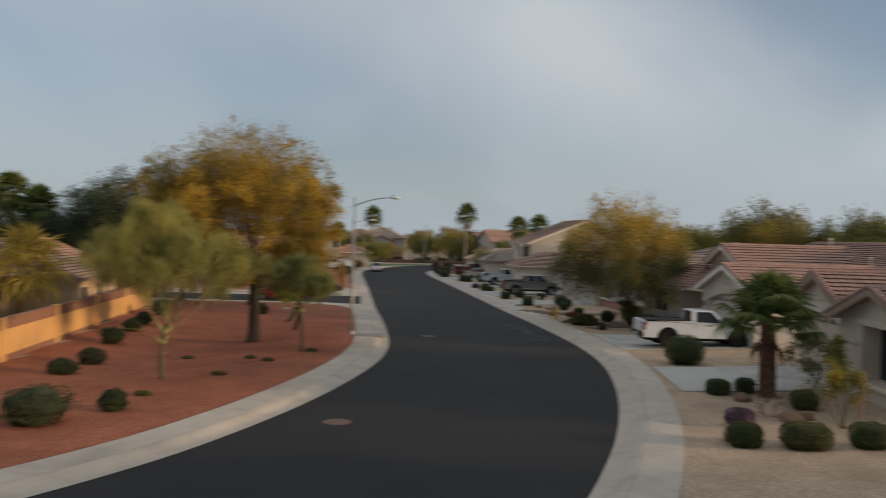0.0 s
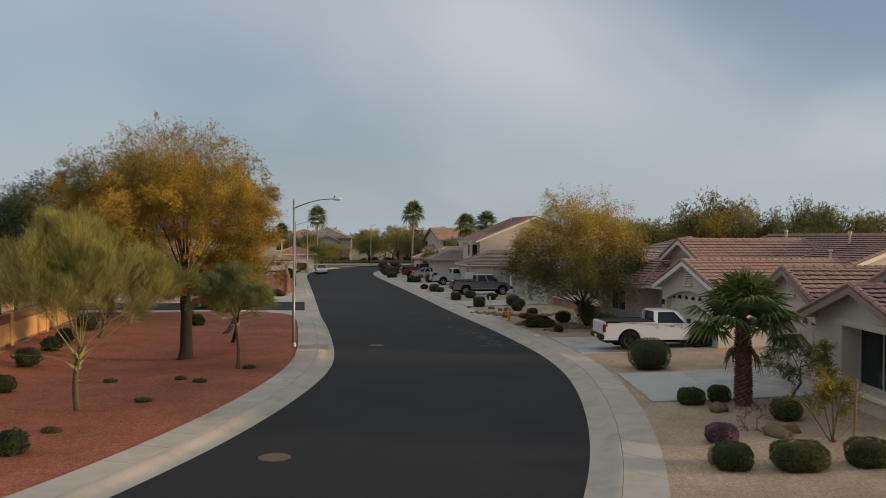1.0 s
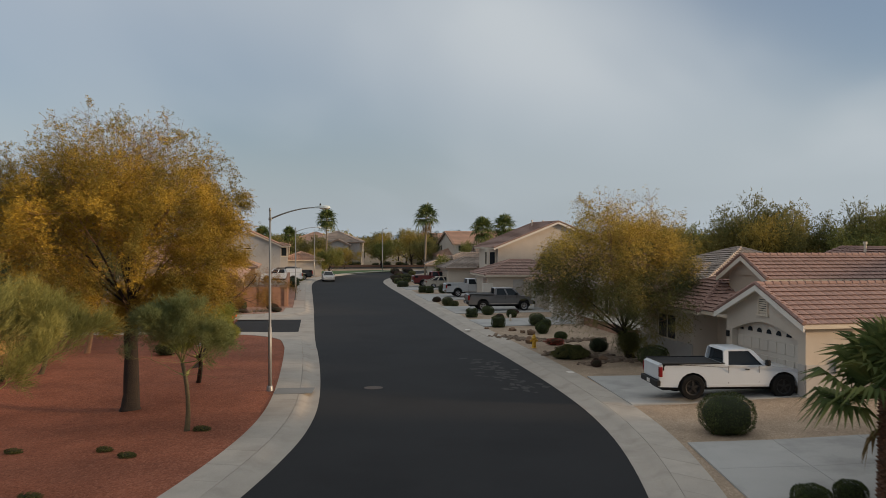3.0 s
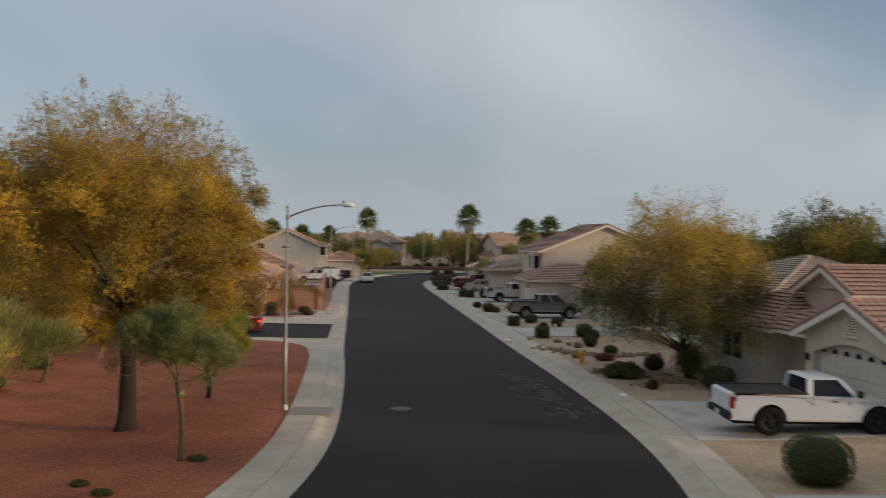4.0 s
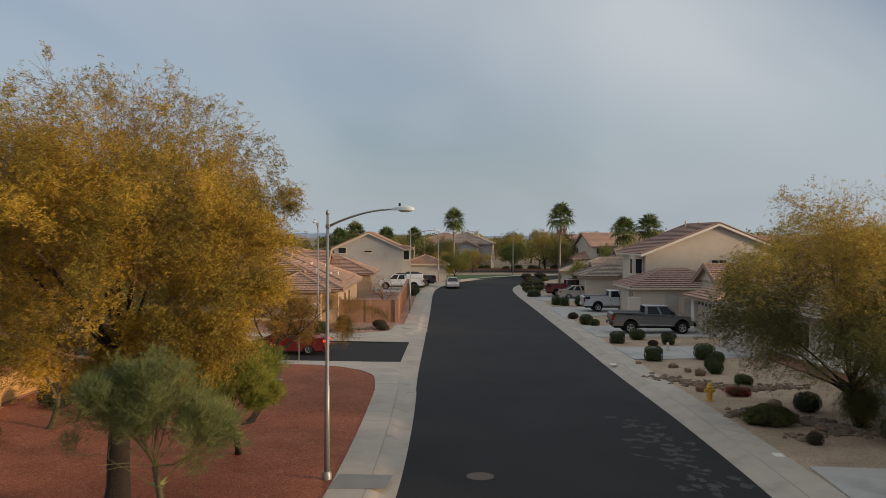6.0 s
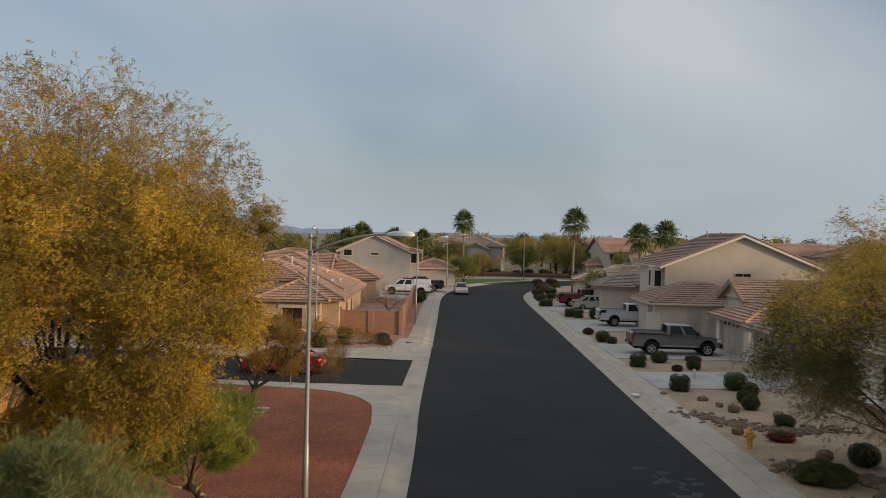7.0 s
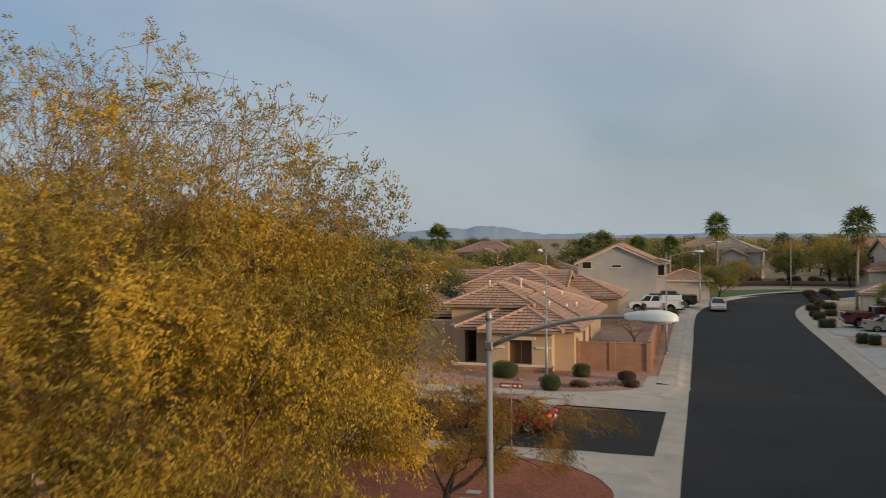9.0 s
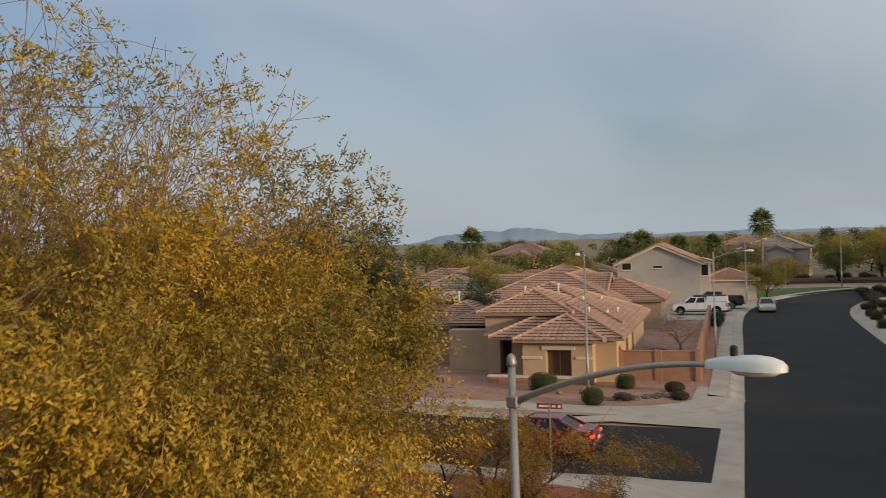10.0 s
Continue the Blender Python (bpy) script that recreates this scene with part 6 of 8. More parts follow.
def fan_frond(verts, quads, rng, p, d, petiole, blade, segs, droop, side_w=0.035):
    """One fan leaf: a stalk and a folded fan of narrow segments."""
    d = d / np.linalg.norm(d)
    up = np.array([0, 0, 1.0]) - d * d[2]
    if np.linalg.norm(up) < 0.05:
        up = np.array([1.0, 0, 0])
    up /= np.linalg.norm(up)
    s = np.cross(d, up)
    hub = p + d * petiole - np.array([0, 0, droop * 0.25 * petiole])

    def quad(a, b, c, e):
        n = len(verts)
        verts.extend([a, b, c, e])
        quads.append((n, n + 1, n + 2, n + 3))
    quad(p - s * 0.03, p + s * 0.03, hub + s * 0.012, hub - s * 0.012)
    for i in range(segs):
        a = (i / (segs - 1) - 0.5) * 4.1
        r = d * math.cos(a) + s * math.sin(a)
        ln = blade * (0.72 + 0.28 * math.cos(a * 0.6)) * rng.uniform(0.9, 1.08)
        mid = hub + r * ln * 0.55 + up * (0.10 * ln * math.cos(a))
        tip = hub + r * ln - np.array([0, 0, droop * ln * rng.uniform(0.35, 0.8)])
        t = np.cross(r, up)
        t /= max(1e-6, np.linalg.norm(t))
        fold = up * (0.03 if i % 2 else -0.03)
        quad(hub, mid + t * side_w + fold, tip, mid - t * side_w - fold)


def palm(label, x, y, h, r_trunk, fronds, blade, seed, trunk_mat, dry=6, segs=18, skirt=0.0, scales=False, z=None, leaf_mat=None, group="fan palms", spread=1.0, petiole=0.7):
    rng = np.random.default_rng(seed)
    z = gz(x, y) if z is None else z
    root = thing("palm_tree", label, "palm tree", pose(x, y, z), group)
    lean = rng.normal(0, 0.02 * h, 2)
    pts = [(lean[0] * t * t, lean[1] * t * t, h * t - 0.1 * (t == 0)) for t in np.linspace(0, 1, 12)]
    rad = [r_trunk * (1.25 if i == 0 else 1.0 - 0.25 * i / 11) for i in range(12)]
    tr = Shape().tube(pts, rad, 12)
    trunk = part("trunk", tr, trunk_mat, root, smooth=True)
    if scales:
        s = Shape()
        rows = int(h / 0.085)
        for r in range(rows):
            t = (r + 0.5) / rows
            for k in range(7):
                a = k * 0.8976 + r * 0.61
                rr = r_trunk * (1.18 - 0.22 * t)
                c = Vector((lean[0] * t * t + math.cos(a) * rr, lean[1] * t * t + math.sin(a) * rr, h * t))
                o, u = Vector((math.cos(a), math.sin(a), 0)), Vector((-math.sin(a), math.cos(a), 0))
                k1 = 0.05 + 0.035 * rng.random()
                s.add([c - u * 0.075 - o * 0.05, c + u * 0.075 - o * 0.05, c + u * 0.045 + o * k1 + Vector((0, 0, 0.10)), c - u * 0.045 + o * k1 + Vector((0, 0, 0.10)),
                       c - u * 0.04 - o * 0.05 + Vector((0, 0, 0.14)), c + u * 0.04 - o * 0.05 + Vector((0, 0, 0.14))],
                      [(0, 1, 2, 3), (3, 2, 5, 4), (0, 3, 4), (1, 5, 2)])
        tagged(part("leaf_base_cover", s, PALM_BARK, trunk, "rough cut leaf bases"), kind="stuff")
    top = np.array([lean[0], lean[1], h])
    V, Q, VD, QD = [], [], [], []
    for i in range(fronds):
        el = math.pi * (0.5 - 0.82 * spread * (i + 0.5) / fronds) + rng.normal(0, 0.08)
        az = i * 2.39996 + rng.normal(0, 0.15)
        d = np.array([math.cos(el) * math.cos(az), math.cos(el) * math.sin(az), math.sin(el)])
        fan_frond(V, Q, rng, top + np.array([0, 0, rng.uniform(-0.25, 0.1)]), d, blade * petiole * rng.uniform(0.85, 1.15), blade, segs, 0.25 + 0.5 * (i / fronds), 0.05 if h < 4 else 0.095)
    for i in range(dry):
        az = i * 2.39996
        d = np.array([math.cos(az) * 0.45, math.sin(az) * 0.45, -0.9])
        fan_frond(VD, QD, rng, top - np.array([0, 0, 0.35 + rng.uniform(0, skirt)]), d, blade * 0.4, blade * 0.8, max(8, segs // 2), 0.4)
    part("fronds", array_mesh("fronds", np.array(V), np.array(Q), leaf_mat or L_PALM), None, root)
    if dry:
        part("dry_fronds", array_mesh("dry_fronds", np.array(VD), np.array(QD), L_PALMDRY), None, root, "hanging dry fronds")
    return root


def boulder(x, y, w, d, h, seed, group="landscape boulders"):
    s = Shape().blob((0, 0, h * 0.3), (w / 2, d / 2, h * 0.7), seed, 0.45, 10, 7, 0.85, 0.6)
    ob = part("boulder", s, BOULDER)
    ob.matrix_basis = pose(x, y, gz(x, y), 0, 0, seed * 37)
    tagged(ob, "brown rounded landscape boulder on gravel", "boulder", group)
    bm = bmesh.new()
    bm.from_mesh(ob.data)
    for f in bm.faces:
        f.smooth = noise.noise(f.calc_center_median() * 3) > -0.2
    bm.to_mesh(ob.data)
    bm.free()
    return ob


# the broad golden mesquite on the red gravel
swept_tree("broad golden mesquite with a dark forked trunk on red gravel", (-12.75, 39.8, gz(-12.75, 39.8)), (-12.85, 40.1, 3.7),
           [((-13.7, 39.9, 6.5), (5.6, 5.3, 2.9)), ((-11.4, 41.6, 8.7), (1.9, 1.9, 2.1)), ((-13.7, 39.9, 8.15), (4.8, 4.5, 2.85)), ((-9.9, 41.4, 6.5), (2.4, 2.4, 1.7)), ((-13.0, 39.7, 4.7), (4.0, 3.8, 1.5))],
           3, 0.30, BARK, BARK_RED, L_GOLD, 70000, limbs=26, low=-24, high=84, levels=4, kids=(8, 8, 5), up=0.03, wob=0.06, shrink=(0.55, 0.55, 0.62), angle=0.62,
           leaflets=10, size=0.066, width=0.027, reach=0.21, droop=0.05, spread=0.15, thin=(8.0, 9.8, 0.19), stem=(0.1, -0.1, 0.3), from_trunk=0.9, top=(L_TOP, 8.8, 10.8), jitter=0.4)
# the palo verdes
swept_tree("feathery yellow-green palo verde with a low forked trunk", (-11.75, 27.3, gz(-11.75, 27.3)), (-11.7, 27.4, 2.1),
           [((-11.7, 27.4, 3.7), (3.1, 2.8, 0.85)), ((-13.2, 27.2, 4.0), (1.7, 1.6, 0.9)), ((-12.1, 27.4, 4.7), (2.0, 1.9, 1.25)), ((-12.3, 27.4, 5.6), (0.9, 0.9, 1.1)), ((-10.2, 27.6, 4.1), (1.5, 1.5, 0.8))],
           11, 0.10, BARK_GREEN, BARK_VERDE, L_VERDE, 24000, limbs=22, low=10, high=82, levels=4, kids=(8, 7, 5), up=0.06, bias=1.0, wob=0.11, shrink=(0.6, 0.6, 0.65), angle=0.62,
           leaflets=8, size=0.20, width=0.010, reach=0.34, droop=-0.03, spread=0.08, stem=(-0.30, 0.05, 0), side=0.3, ahead=0.95, upward=0.75, from_trunk=0.6, jitter=0.28, gather=1.7, ragged=0.5)
swept_tree("young grey-green palo verde with a thin pale trunk", (-9.1, 35.85, gz(-9.1, 35.85)), (-9.25, 35.9, 2.3),
           [((-9.25, 36.0, 3.45), (1.15, 1.1, 1.1)), ((-10.6, 36.3, 3.3), (1.6, 1.2, 0.8)), ((-8.4, 36.0, 3.1), (1.1, 0.9, 0.7))],
           12, 0.085, BARK_GREEN, BARK_VERDE, L_BLUE, 10500, limbs=16, low=-16, high=80, levels=4, kids=(7, 6, 4), up=0.05, wob=0.11, angle=0.65,
           leaflets=8, size=0.12, width=0.010, reach=0.18, droop=0.03, spread=0.07, stem=(0.22, 0.05, 0), side=0.4, ahead=0.9, upward=0.3, from_trunk=0.9, jitter=0.3, gather=2.0, ragged=0.45)
swept_tree("young yellow-green palo verde leaning on red gravel", (-12.2, 45.3, gz(-12.2, 45.3)), (-11.1, 42.6, 1.6),
           [((-9.7, 39.6, 3.2), (2.2, 2.0, 1.3)), ((-11.2, 42.4, 2.9), (1.5, 1.8, 1.15)), ((-9.3, 39.4, 4.0), (0.9, 1.0, 0.9)), ((-11.0, 39.4, 2.7), (1.0, 1.0, 0.8))],
           13, 0.11, BARK, BARK_VERDE, L_GREEN, 17000, limbs=15, low=-6, high=80, levels=4, kids=(7, 6, 4), up=0.05, wob=0.10, angle=0.65,
           leaflets=8, size=0.13, width=0.011, reach=0.18, droop=0.02, spread=0.07, stem=(0.1, 0.1, 0.1), side=0.4, ahead=0.9, upward=0.35, from_trunk=0.8, jitter=0.28, gather=2.0, ragged=0.5)
swept_tree("sparse bronze mesquite with a leaning dark trunk", (-13.75, 48.8, gz(-13.75, 48.8)), (-13.5, 50.7, 2.3),
           [((-11.6, 52.3, 3.6), (3.5, 3.0, 0.95)), ((-14.0, 51.6, 3.9), (2.2, 2.0, 0.8)), ((-9.0, 52.6, 3.2), (2.0, 1.9, 0.9))],
           14, 0.125, BARK, BARK, L_BRONZE, 9000, limbs=13, low=10, high=50, bias=1.3, levels=4, kids=(6, 6, 5), up=0.01, wob=0.13, angle=0.75,
           leaflets=6, size=0.06, width=0.020, reach=0.15, droop=0.08, spread=0.10, stem=(0.30, 0.45, -0.45), upward=-0.1, from_trunk=0.95)
swept_tree("thin multi-trunk mesquite beside the ochre wall", (-20.1, 46.6, 0.12), (-19.9, 46.8, 1.5),
           [((-20.0, 47.0, 4.2), (2.4, 2.4, 1.6))],
           15, 0.11, BARK_GREEN, BARK, L_DARK, 5000, limbs=7, low=15, high=75, levels=3, kids=(7, 6), shrink=(0.5, 0.5), size=0.07, spread=0.2, stem=(0.2, 0, 0), from_trunk=0.4)
swept_tree("olive mesquite with a pale trunk near the side street", (-21.2, 53.0, 0.12), (-21.0, 53.2, 1.8),
           [((-21.0, 53.4, 4.6), (2.9, 2.9, 2.0))],
           16, 0.14, BARK_RED, BARK, L_RIGHT, 6500, limbs=8, low=5, high=75, levels=3, kids=(7, 6), shrink=(0.5, 0.5), size=0.07, spread=0.22, stem=(0.2, 0, 0))
# dense dark trees behind the ochre wall
dark = None
for x, y, k, turn in ((-29.3, 57.5, 1.0, 0), (-25.4, 59.5, 1.02, 80), (-33.8, 60.5, 0.92, 150), (-30.5, 66.0, 0.95, 220)):
    m = pose(x, y, 0.1, 0, 0, turn) @ Matrix.Diagonal((k, k, k, 1))
    if dark is None:
        dark = swept_tree("tall dense dark olive tree behind the ochre wall", (0, 0, 0), (0.2, 0.1, 2.2), [((0, 0, 5.6), (3.9, 3.9, 3.3)), ((0.6, 0.4, 8.0), (2.8, 2.8, 2.3)), ((-1.2, -0.6, 7.4), (2.2, 2.2, 2.0))],
                          18, 0.2, BARK, BARK, L_DARK, 15000, limbs=15, low=-20, high=82, levels=3, kids=(8, 7), shrink=(0.5, 0.5), up=0.03, leaflets=6, size=0.15, width=0.05, reach=0.28, spread=0.34,
                          droop=0.1, upward=-0.1, gather=1.6, split=0.05, group="dark trees behind the wall")
        dark.matrix_basis = m
    else:
        copy_thing(dark, pose(0, 0, 0)).matrix_basis = m
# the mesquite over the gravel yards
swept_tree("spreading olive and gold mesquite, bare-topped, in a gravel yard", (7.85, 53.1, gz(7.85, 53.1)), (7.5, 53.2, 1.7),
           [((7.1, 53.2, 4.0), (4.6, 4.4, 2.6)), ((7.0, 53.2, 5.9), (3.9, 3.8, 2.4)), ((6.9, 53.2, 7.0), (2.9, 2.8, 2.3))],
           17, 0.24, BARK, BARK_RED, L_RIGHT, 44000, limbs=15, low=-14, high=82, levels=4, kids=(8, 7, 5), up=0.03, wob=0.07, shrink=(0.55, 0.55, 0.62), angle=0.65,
           leaflets=8, size=0.078, width=0.028, reach=0.18, droop=0.08, spread=0.26, thin=(6.6, 8.6, 0.06), stem=(-0.15, 0, 0), upward=-0.1, from_trunk=0.7, top=(L_SUNGOLD, 4.0, 6.6), gather=2.4, ragged=0.4)

palm("young fan palm with a rough red-brown trunk", 9.75, 28.7, 2.75, 0.22, 27, 1.08, 31, PALM_BARK, 2, 28, 0.1, True, petiole=0.95, spread=0.64)


# ---------------------------------------------------------------- vehicles
def wheel(car, x, y, r, w, rim_mat, n=20):
    sgn = 1 if y > 0 else -1
    ring = lambda rr, yy: [(x + rr * math.cos(6.2832 * k / n), yy, r + rr * math.sin(6.2832 * k / n)) for k in range(n)]
    t = Shape().loft([ring(r * 0.62, y - sgn * w / 2), ring(r * 0.94, y - sgn * w / 2), ring(r, y - sgn * w * 0.32), ring(r, y + sgn * w * 0.32), ring(r * 0.94, y + sgn * w / 2), ring(r * 0.64, y + sgn * w / 2),
                      ring(r * 0.60, y + sgn * w * 0.35)])
    wh = part("wheel", Shape().loft([ring(r * 0.3, y - sgn * w * 0.4), ring(r * 0.3, y + sgn * w * 0.2)]), BLACK, car)
    part("tyre", t, RUBBER, wh, angle=40)
    s = Shape().loft([ring(r * 0.60, y + sgn * w * 0.30), ring(r * 0.62, y + sgn * w * 0.47), ring(r * 0.54, y + sgn * w * 0.42), ring(r * 0.52, y + sgn * w * 0.25)], False)
    for k in range(5):
        a = 6.2832 * k / 5 + 0.3
        c, sn = math.cos(a), math.sin(a)
        px, pz = -sn * r * 0.10, c * r * 0.10
        o = lambda rr, dd, q: (x + c * rr + px * dd, y + sgn * w * q, r + sn * rr + pz * dd)
        s.add([o(0, -1, 0.42), o(0, 1, 0.42), o(r * 0.56, 0.8, 0.38), o(r * 0.56, -0.8, 0.38)], [(0, 1, 2, 3)])
    hub = ring(r * 0.16, y + sgn * w * 0.46)
    s.loft([ring(r * 0.17, y + sgn * w * 0.3), hub])
    part("rim", s, rim_mat, wh)


def body_shape(top, bottom, arches, width, tuck=0.09, n=8):
    """A car's lower body: the outline of its side with wheel arches, narrower at the nose, tail, sill and shoulder."""
    x0, x1 = top[0][0], top[-1][0]
    line = list(top)
    low = [(x1, bottom)]
    for cx, r in sorted(arches, reverse=True):
        low += [(cx + r * math.cos(math.pi * i / n), max(bottom, bottom + r * 0.98 * math.sin(math.pi * i / n))) for i in range(n + 1)]
    low.append((x0, bottom))
    line += low
    zs = [z for _, z in line]
    zm, zx = min(zs), max(zs)

    def half(x, z):
        t = (z - zm) / (zx - zm)
        e = min(x - x0, x1 - x)
        return width / 2 - tuck * max(0, t - 0.62) * 1.6 - 0.05 * max(0, 0.25 - t) * 3 - 0.16 * max(0, 1 - e / 0.55) ** 2
    m = len(line)
    s = Shape()
    s.v = [(x, half(x, z), z) for x, z in line] + [(x, half(x, z) - 0.05, z) for x, z in line] + [(x, -half(x, z) + 0.05, z) for x, z in line] + [(x, -half(x, z), z) for x, z in line]
    # outer panels need points inside the outline, so each side is filled as one face
    s.f = [tuple(reversed(range(m))), tuple(range(3 * m, 4 * m))]
    for j in range(m):
        k = (j + 1) % m
        s.f += [(j, k, m + k, m + j), (m + j, m + k, 2 * m + k, 2 * m + j), (2 * m + j, 2 * m + k, 3 * m + k, 3 * m + j)]
    return s


def cabin(car, paint, x0, x1, xr0, xr1, z0, z1, w0, w1, posts, lip=0.05):
    """The glasshouse: pillars and roof in body colour, panes of dark glass between them."""
    s = Shape()
    a, b = w0 / 2, w1 / 2
    roof = [(xr0, -b, z1 - 0.03), (xr1, -b, z1 - 0.03), (xr1, b, z1 - 0.03), (xr0, b, z1 - 0.03)]
    base = [(x0, -a, z0), (x1, -a, z0), (x1, a, z0), (x0, a, z0)]
    s.loft([[(x0 + 0.05, -a + 0.05, z0), (x1 - 0.05, -a + 0.05, z0), (x1 - 0.05, a - 0.05, z0), (x0 + 0.05, a - 0.05, z0)],
            [(xr0 + 0.04, -b + 0.05, z1 - 0.06), (xr1 - 0.04, -b + 0.05, z1 - 0.06), (xr1 - 0.04, b - 0.05, z1 - 0.06), (xr0 + 0.04, b - 0.05, z1 - 0.06)]])
    part("glass", s, GLASS, car, "dark tinted windows")
    r = Shape()
    mx = (xr0 + xr1) / 2
    r.loft([[(xr0 - 0.05, -b - 0.01, z1 - 0.09), (xr1 + 0.07, -b - 0.01, z1 - 0.09), (xr1 + 0.07, b + 0.01, z1 - 0.09), (xr0 - 0.05, b + 0.01, z1 - 0.09)],
            [(xr0, -b, z1 - 0.03), (xr1, -b, z1 - 0.03), (xr1, b, z1 - 0.03), (xr0, b, z1 - 0.03)],
            [(xr0 + 0.15, -b + 0.14, z1), (xr1 - 0.12, -b + 0.14, z1), (xr1 - 0.12, b - 0.14, z1), (xr0 + 0.15, b - 0.14, z1)]])
    for sg in (-1, 1):
        for t in posts:
            p, q = lerp(x0, x1, t), lerp(xr0, xr1, t)
            k = 0.065 if 0 < t < 1 else 0.095
            pl = Shape()
            pl.add([(p - k, sg * (a + 0.004), z0), (p + k, sg * (a + 0.004), z0), (q + k, sg * (b + 0.004), z1 - 0.08), (q - k, sg * (b + 0.004), z1 - 0.08),
                   (p - k, sg * (a - 0.07), z0), (p + k, sg * (a - 0.07), z0), (q + k, sg * (b - 0.07), z1 - 0.08), (q - k, sg * (b - 0.07), z1 - 0.08)],
                  [(0, 1, 2, 3), (4, 7, 6, 5), (0, 4, 5, 1), (1, 5, 6, 2), (3, 2, 6, 7), (0, 3, 7, 4)])
            part("pillar", pl, paint, car)
    part("roof", r, paint, car, angle=50)


def small(car, name, box, material, c=0.012, label=""):
    return part(name, Shape().box(*box, c), material, car, label)


def pickup(x, y, heading, paint, label, crew=True, lift=0.0, big=0.0, cap=False, z=None, rim=None, bumper=None, grille=None):
    """A full-size pickup, nose along its own +x."""
    L = 5.8
    car = thing("pickup_truck", label, "pickup truck", pose(x, y, (gz(x, y) + 0.045) if z is None else z, 0, 0, heading), "parked vehicles")
    R = 0.40 + big
    zl = lift + big
    xf, xr = 1.95, -1.62
    zb, zh = 0.98 + zl, 1.10 + zl
    cab0, cab1 = (-0.55, 1.35) if crew else (-0.30, 1.35)
    top = [(-2.86, 0.62 + zl), (-2.88, zb + 0.30), (-2.80, zb + 0.36), (cab0 - 0.06, zb + 0.36), (cab0 - 0.04, zb + 0.30), (1.30, zb + 0.28), (1.55, zb + 0.24), (2.45, zb + 0.14), (2.72, zb + 0.02), (2.80, 0.75 + zl), (2.80, 0.55 + zl)]
    arches = [(xf, R + 0.10), (xr, R + 0.10)]
    b = body_shape(top, 0.46 + zl, arches, 1.98, 0.05)
    part("body", b, paint, car, angle=35)
    # load bed
    if cap:
        small(car, "bed_cap", (-2.78, -0.93, zb + 0.36, cab0 - 0.08, 0.93, zb + 0.92), paint, 0.06, "hard shell over the bed")
        small(car, "ladder_rack", (-2.6, -0.8, zb + 0.94, cab0 + 1.2, 0.8, zb + 1.0), BLACK, 0.01)
    else:
        # a solid black lid imitates the dark inside of the open bed
        small(car, "bed_liner", (-2.74, -0.86, zb + 0.10, cab0 - 0.10, 0.86, zb + 0.366), BLACK, 0.01, "black lid that stands for the shaded open load bed")
        for sg in (-1, 1):
            small(car, "bed_rail", (-2.80, sg * 0.93 - 0.04, zb + 0.352, cab0 - 0.06, sg * 0.93 + 0.04, zb + 0.40), BLACK if not crew else paint)
    cabin(car, paint, cab0, 1.62 if crew else 1.28, cab0 + 0.06, 1.02 if crew else 0.74, zb + 0.24, 1.88 + zl, 1.84, 1.52, (0, 0.5, 1) if crew else (0, 1))
    for xx in (xf, xr):
        for sg in (-1, 1):
            wheel(car, xx, sg * (0.86 + big * 0.3), R, 0.26 + big * 0.5, rim or RIM)
    bm_ = bumper or (BLACK if paint is GREY_PAINT else CHROME)
    small(car, "rear_bumper", (-3.0, -0.93, 0.50 + zl, -2.84, 0.93, 0.72 + zl), bm_, 0.03)
    small(car, "front_bumper", (2.76, -0.95, 0.45 + zl, 2.94, 0.95, 0.72 + zl), bm_, 0.04)
    small(car, "grille", (2.77, -0.55, 0.74 + zl, 2.83, 0.55, zb + 0.02), grille or BLACK, 0.02)
    small(car, "tailgate", (-2.91, -0.80, 0.74 + zl, -2.86, 0.80, zb + 0.32), paint, 0.02)
    for sg in (-1, 1):
        small(car, "headlight", (2.55, sg * 0.78 - 0.16, 0.82 + zl, 2.80, sg * 0.78 + 0.16, zb + 0.03), HEAD, 0.03)
        small(car, "tail_light", (-2.91, sg * 0.90 - 0.07, 0.86 + zl, -2.78, sg * 0.90 + 0.07, zb + 0.26), TAIL, 0.02)
        small(car, "mirror", (1.22, sg * 1.05 - 0.12, zb + 0.28, 1.36, sg * 1.05 + 0.12, zb + 0.50), BLACK if lift else paint, 0.03)
        for k in range(2 if crew else 1):
            small(car, "door_handle", (0.42 - k * 0.95, sg * 0.985 - 0.015, zb + 0.12, 0.60 - k * 0.95, sg * 0.985 + 0.015, zb + 0.16), paint if crew else BLACK, 0.006)
        for xs in ((0.30, 1.28, -0.50) if crew else (-0.22, 0.98)):
            small(car, "door_gap", (xs - 0.006, sg * 0.975 - 0.012, 0.60 + zl, xs + 0.006, sg * 0.975 + 0.012, zb + 0.26), BLACK, 0)
        small(car, "sill_trim", (-1.0, sg * 0.955 - 0.02, 0.50 + zl, 1.30, sg * 0.955 + 0.02, 0.58 + zl), CHROME if crew else paint, 0.01)
    small(car, "number_plate", (-3.012, -0.16, 0.54 + zl, -3.0, 0.16, 0.68 + zl), PLATE, 0)
    for xx in (xf, xr):
        small(car, "wheel_well", (xx - R - 0.09, -0.90, 0.50 + zl, xx + R + 0.09, 0.90, R * 2 + 0.05), BLACK, 0.12)
    small(car, "underbody", (-2.7, -0.6, 0.30 + zl * 0.7, 2.6, 0.6, 0.60 + zl), BLACK, 0.05)
    return car


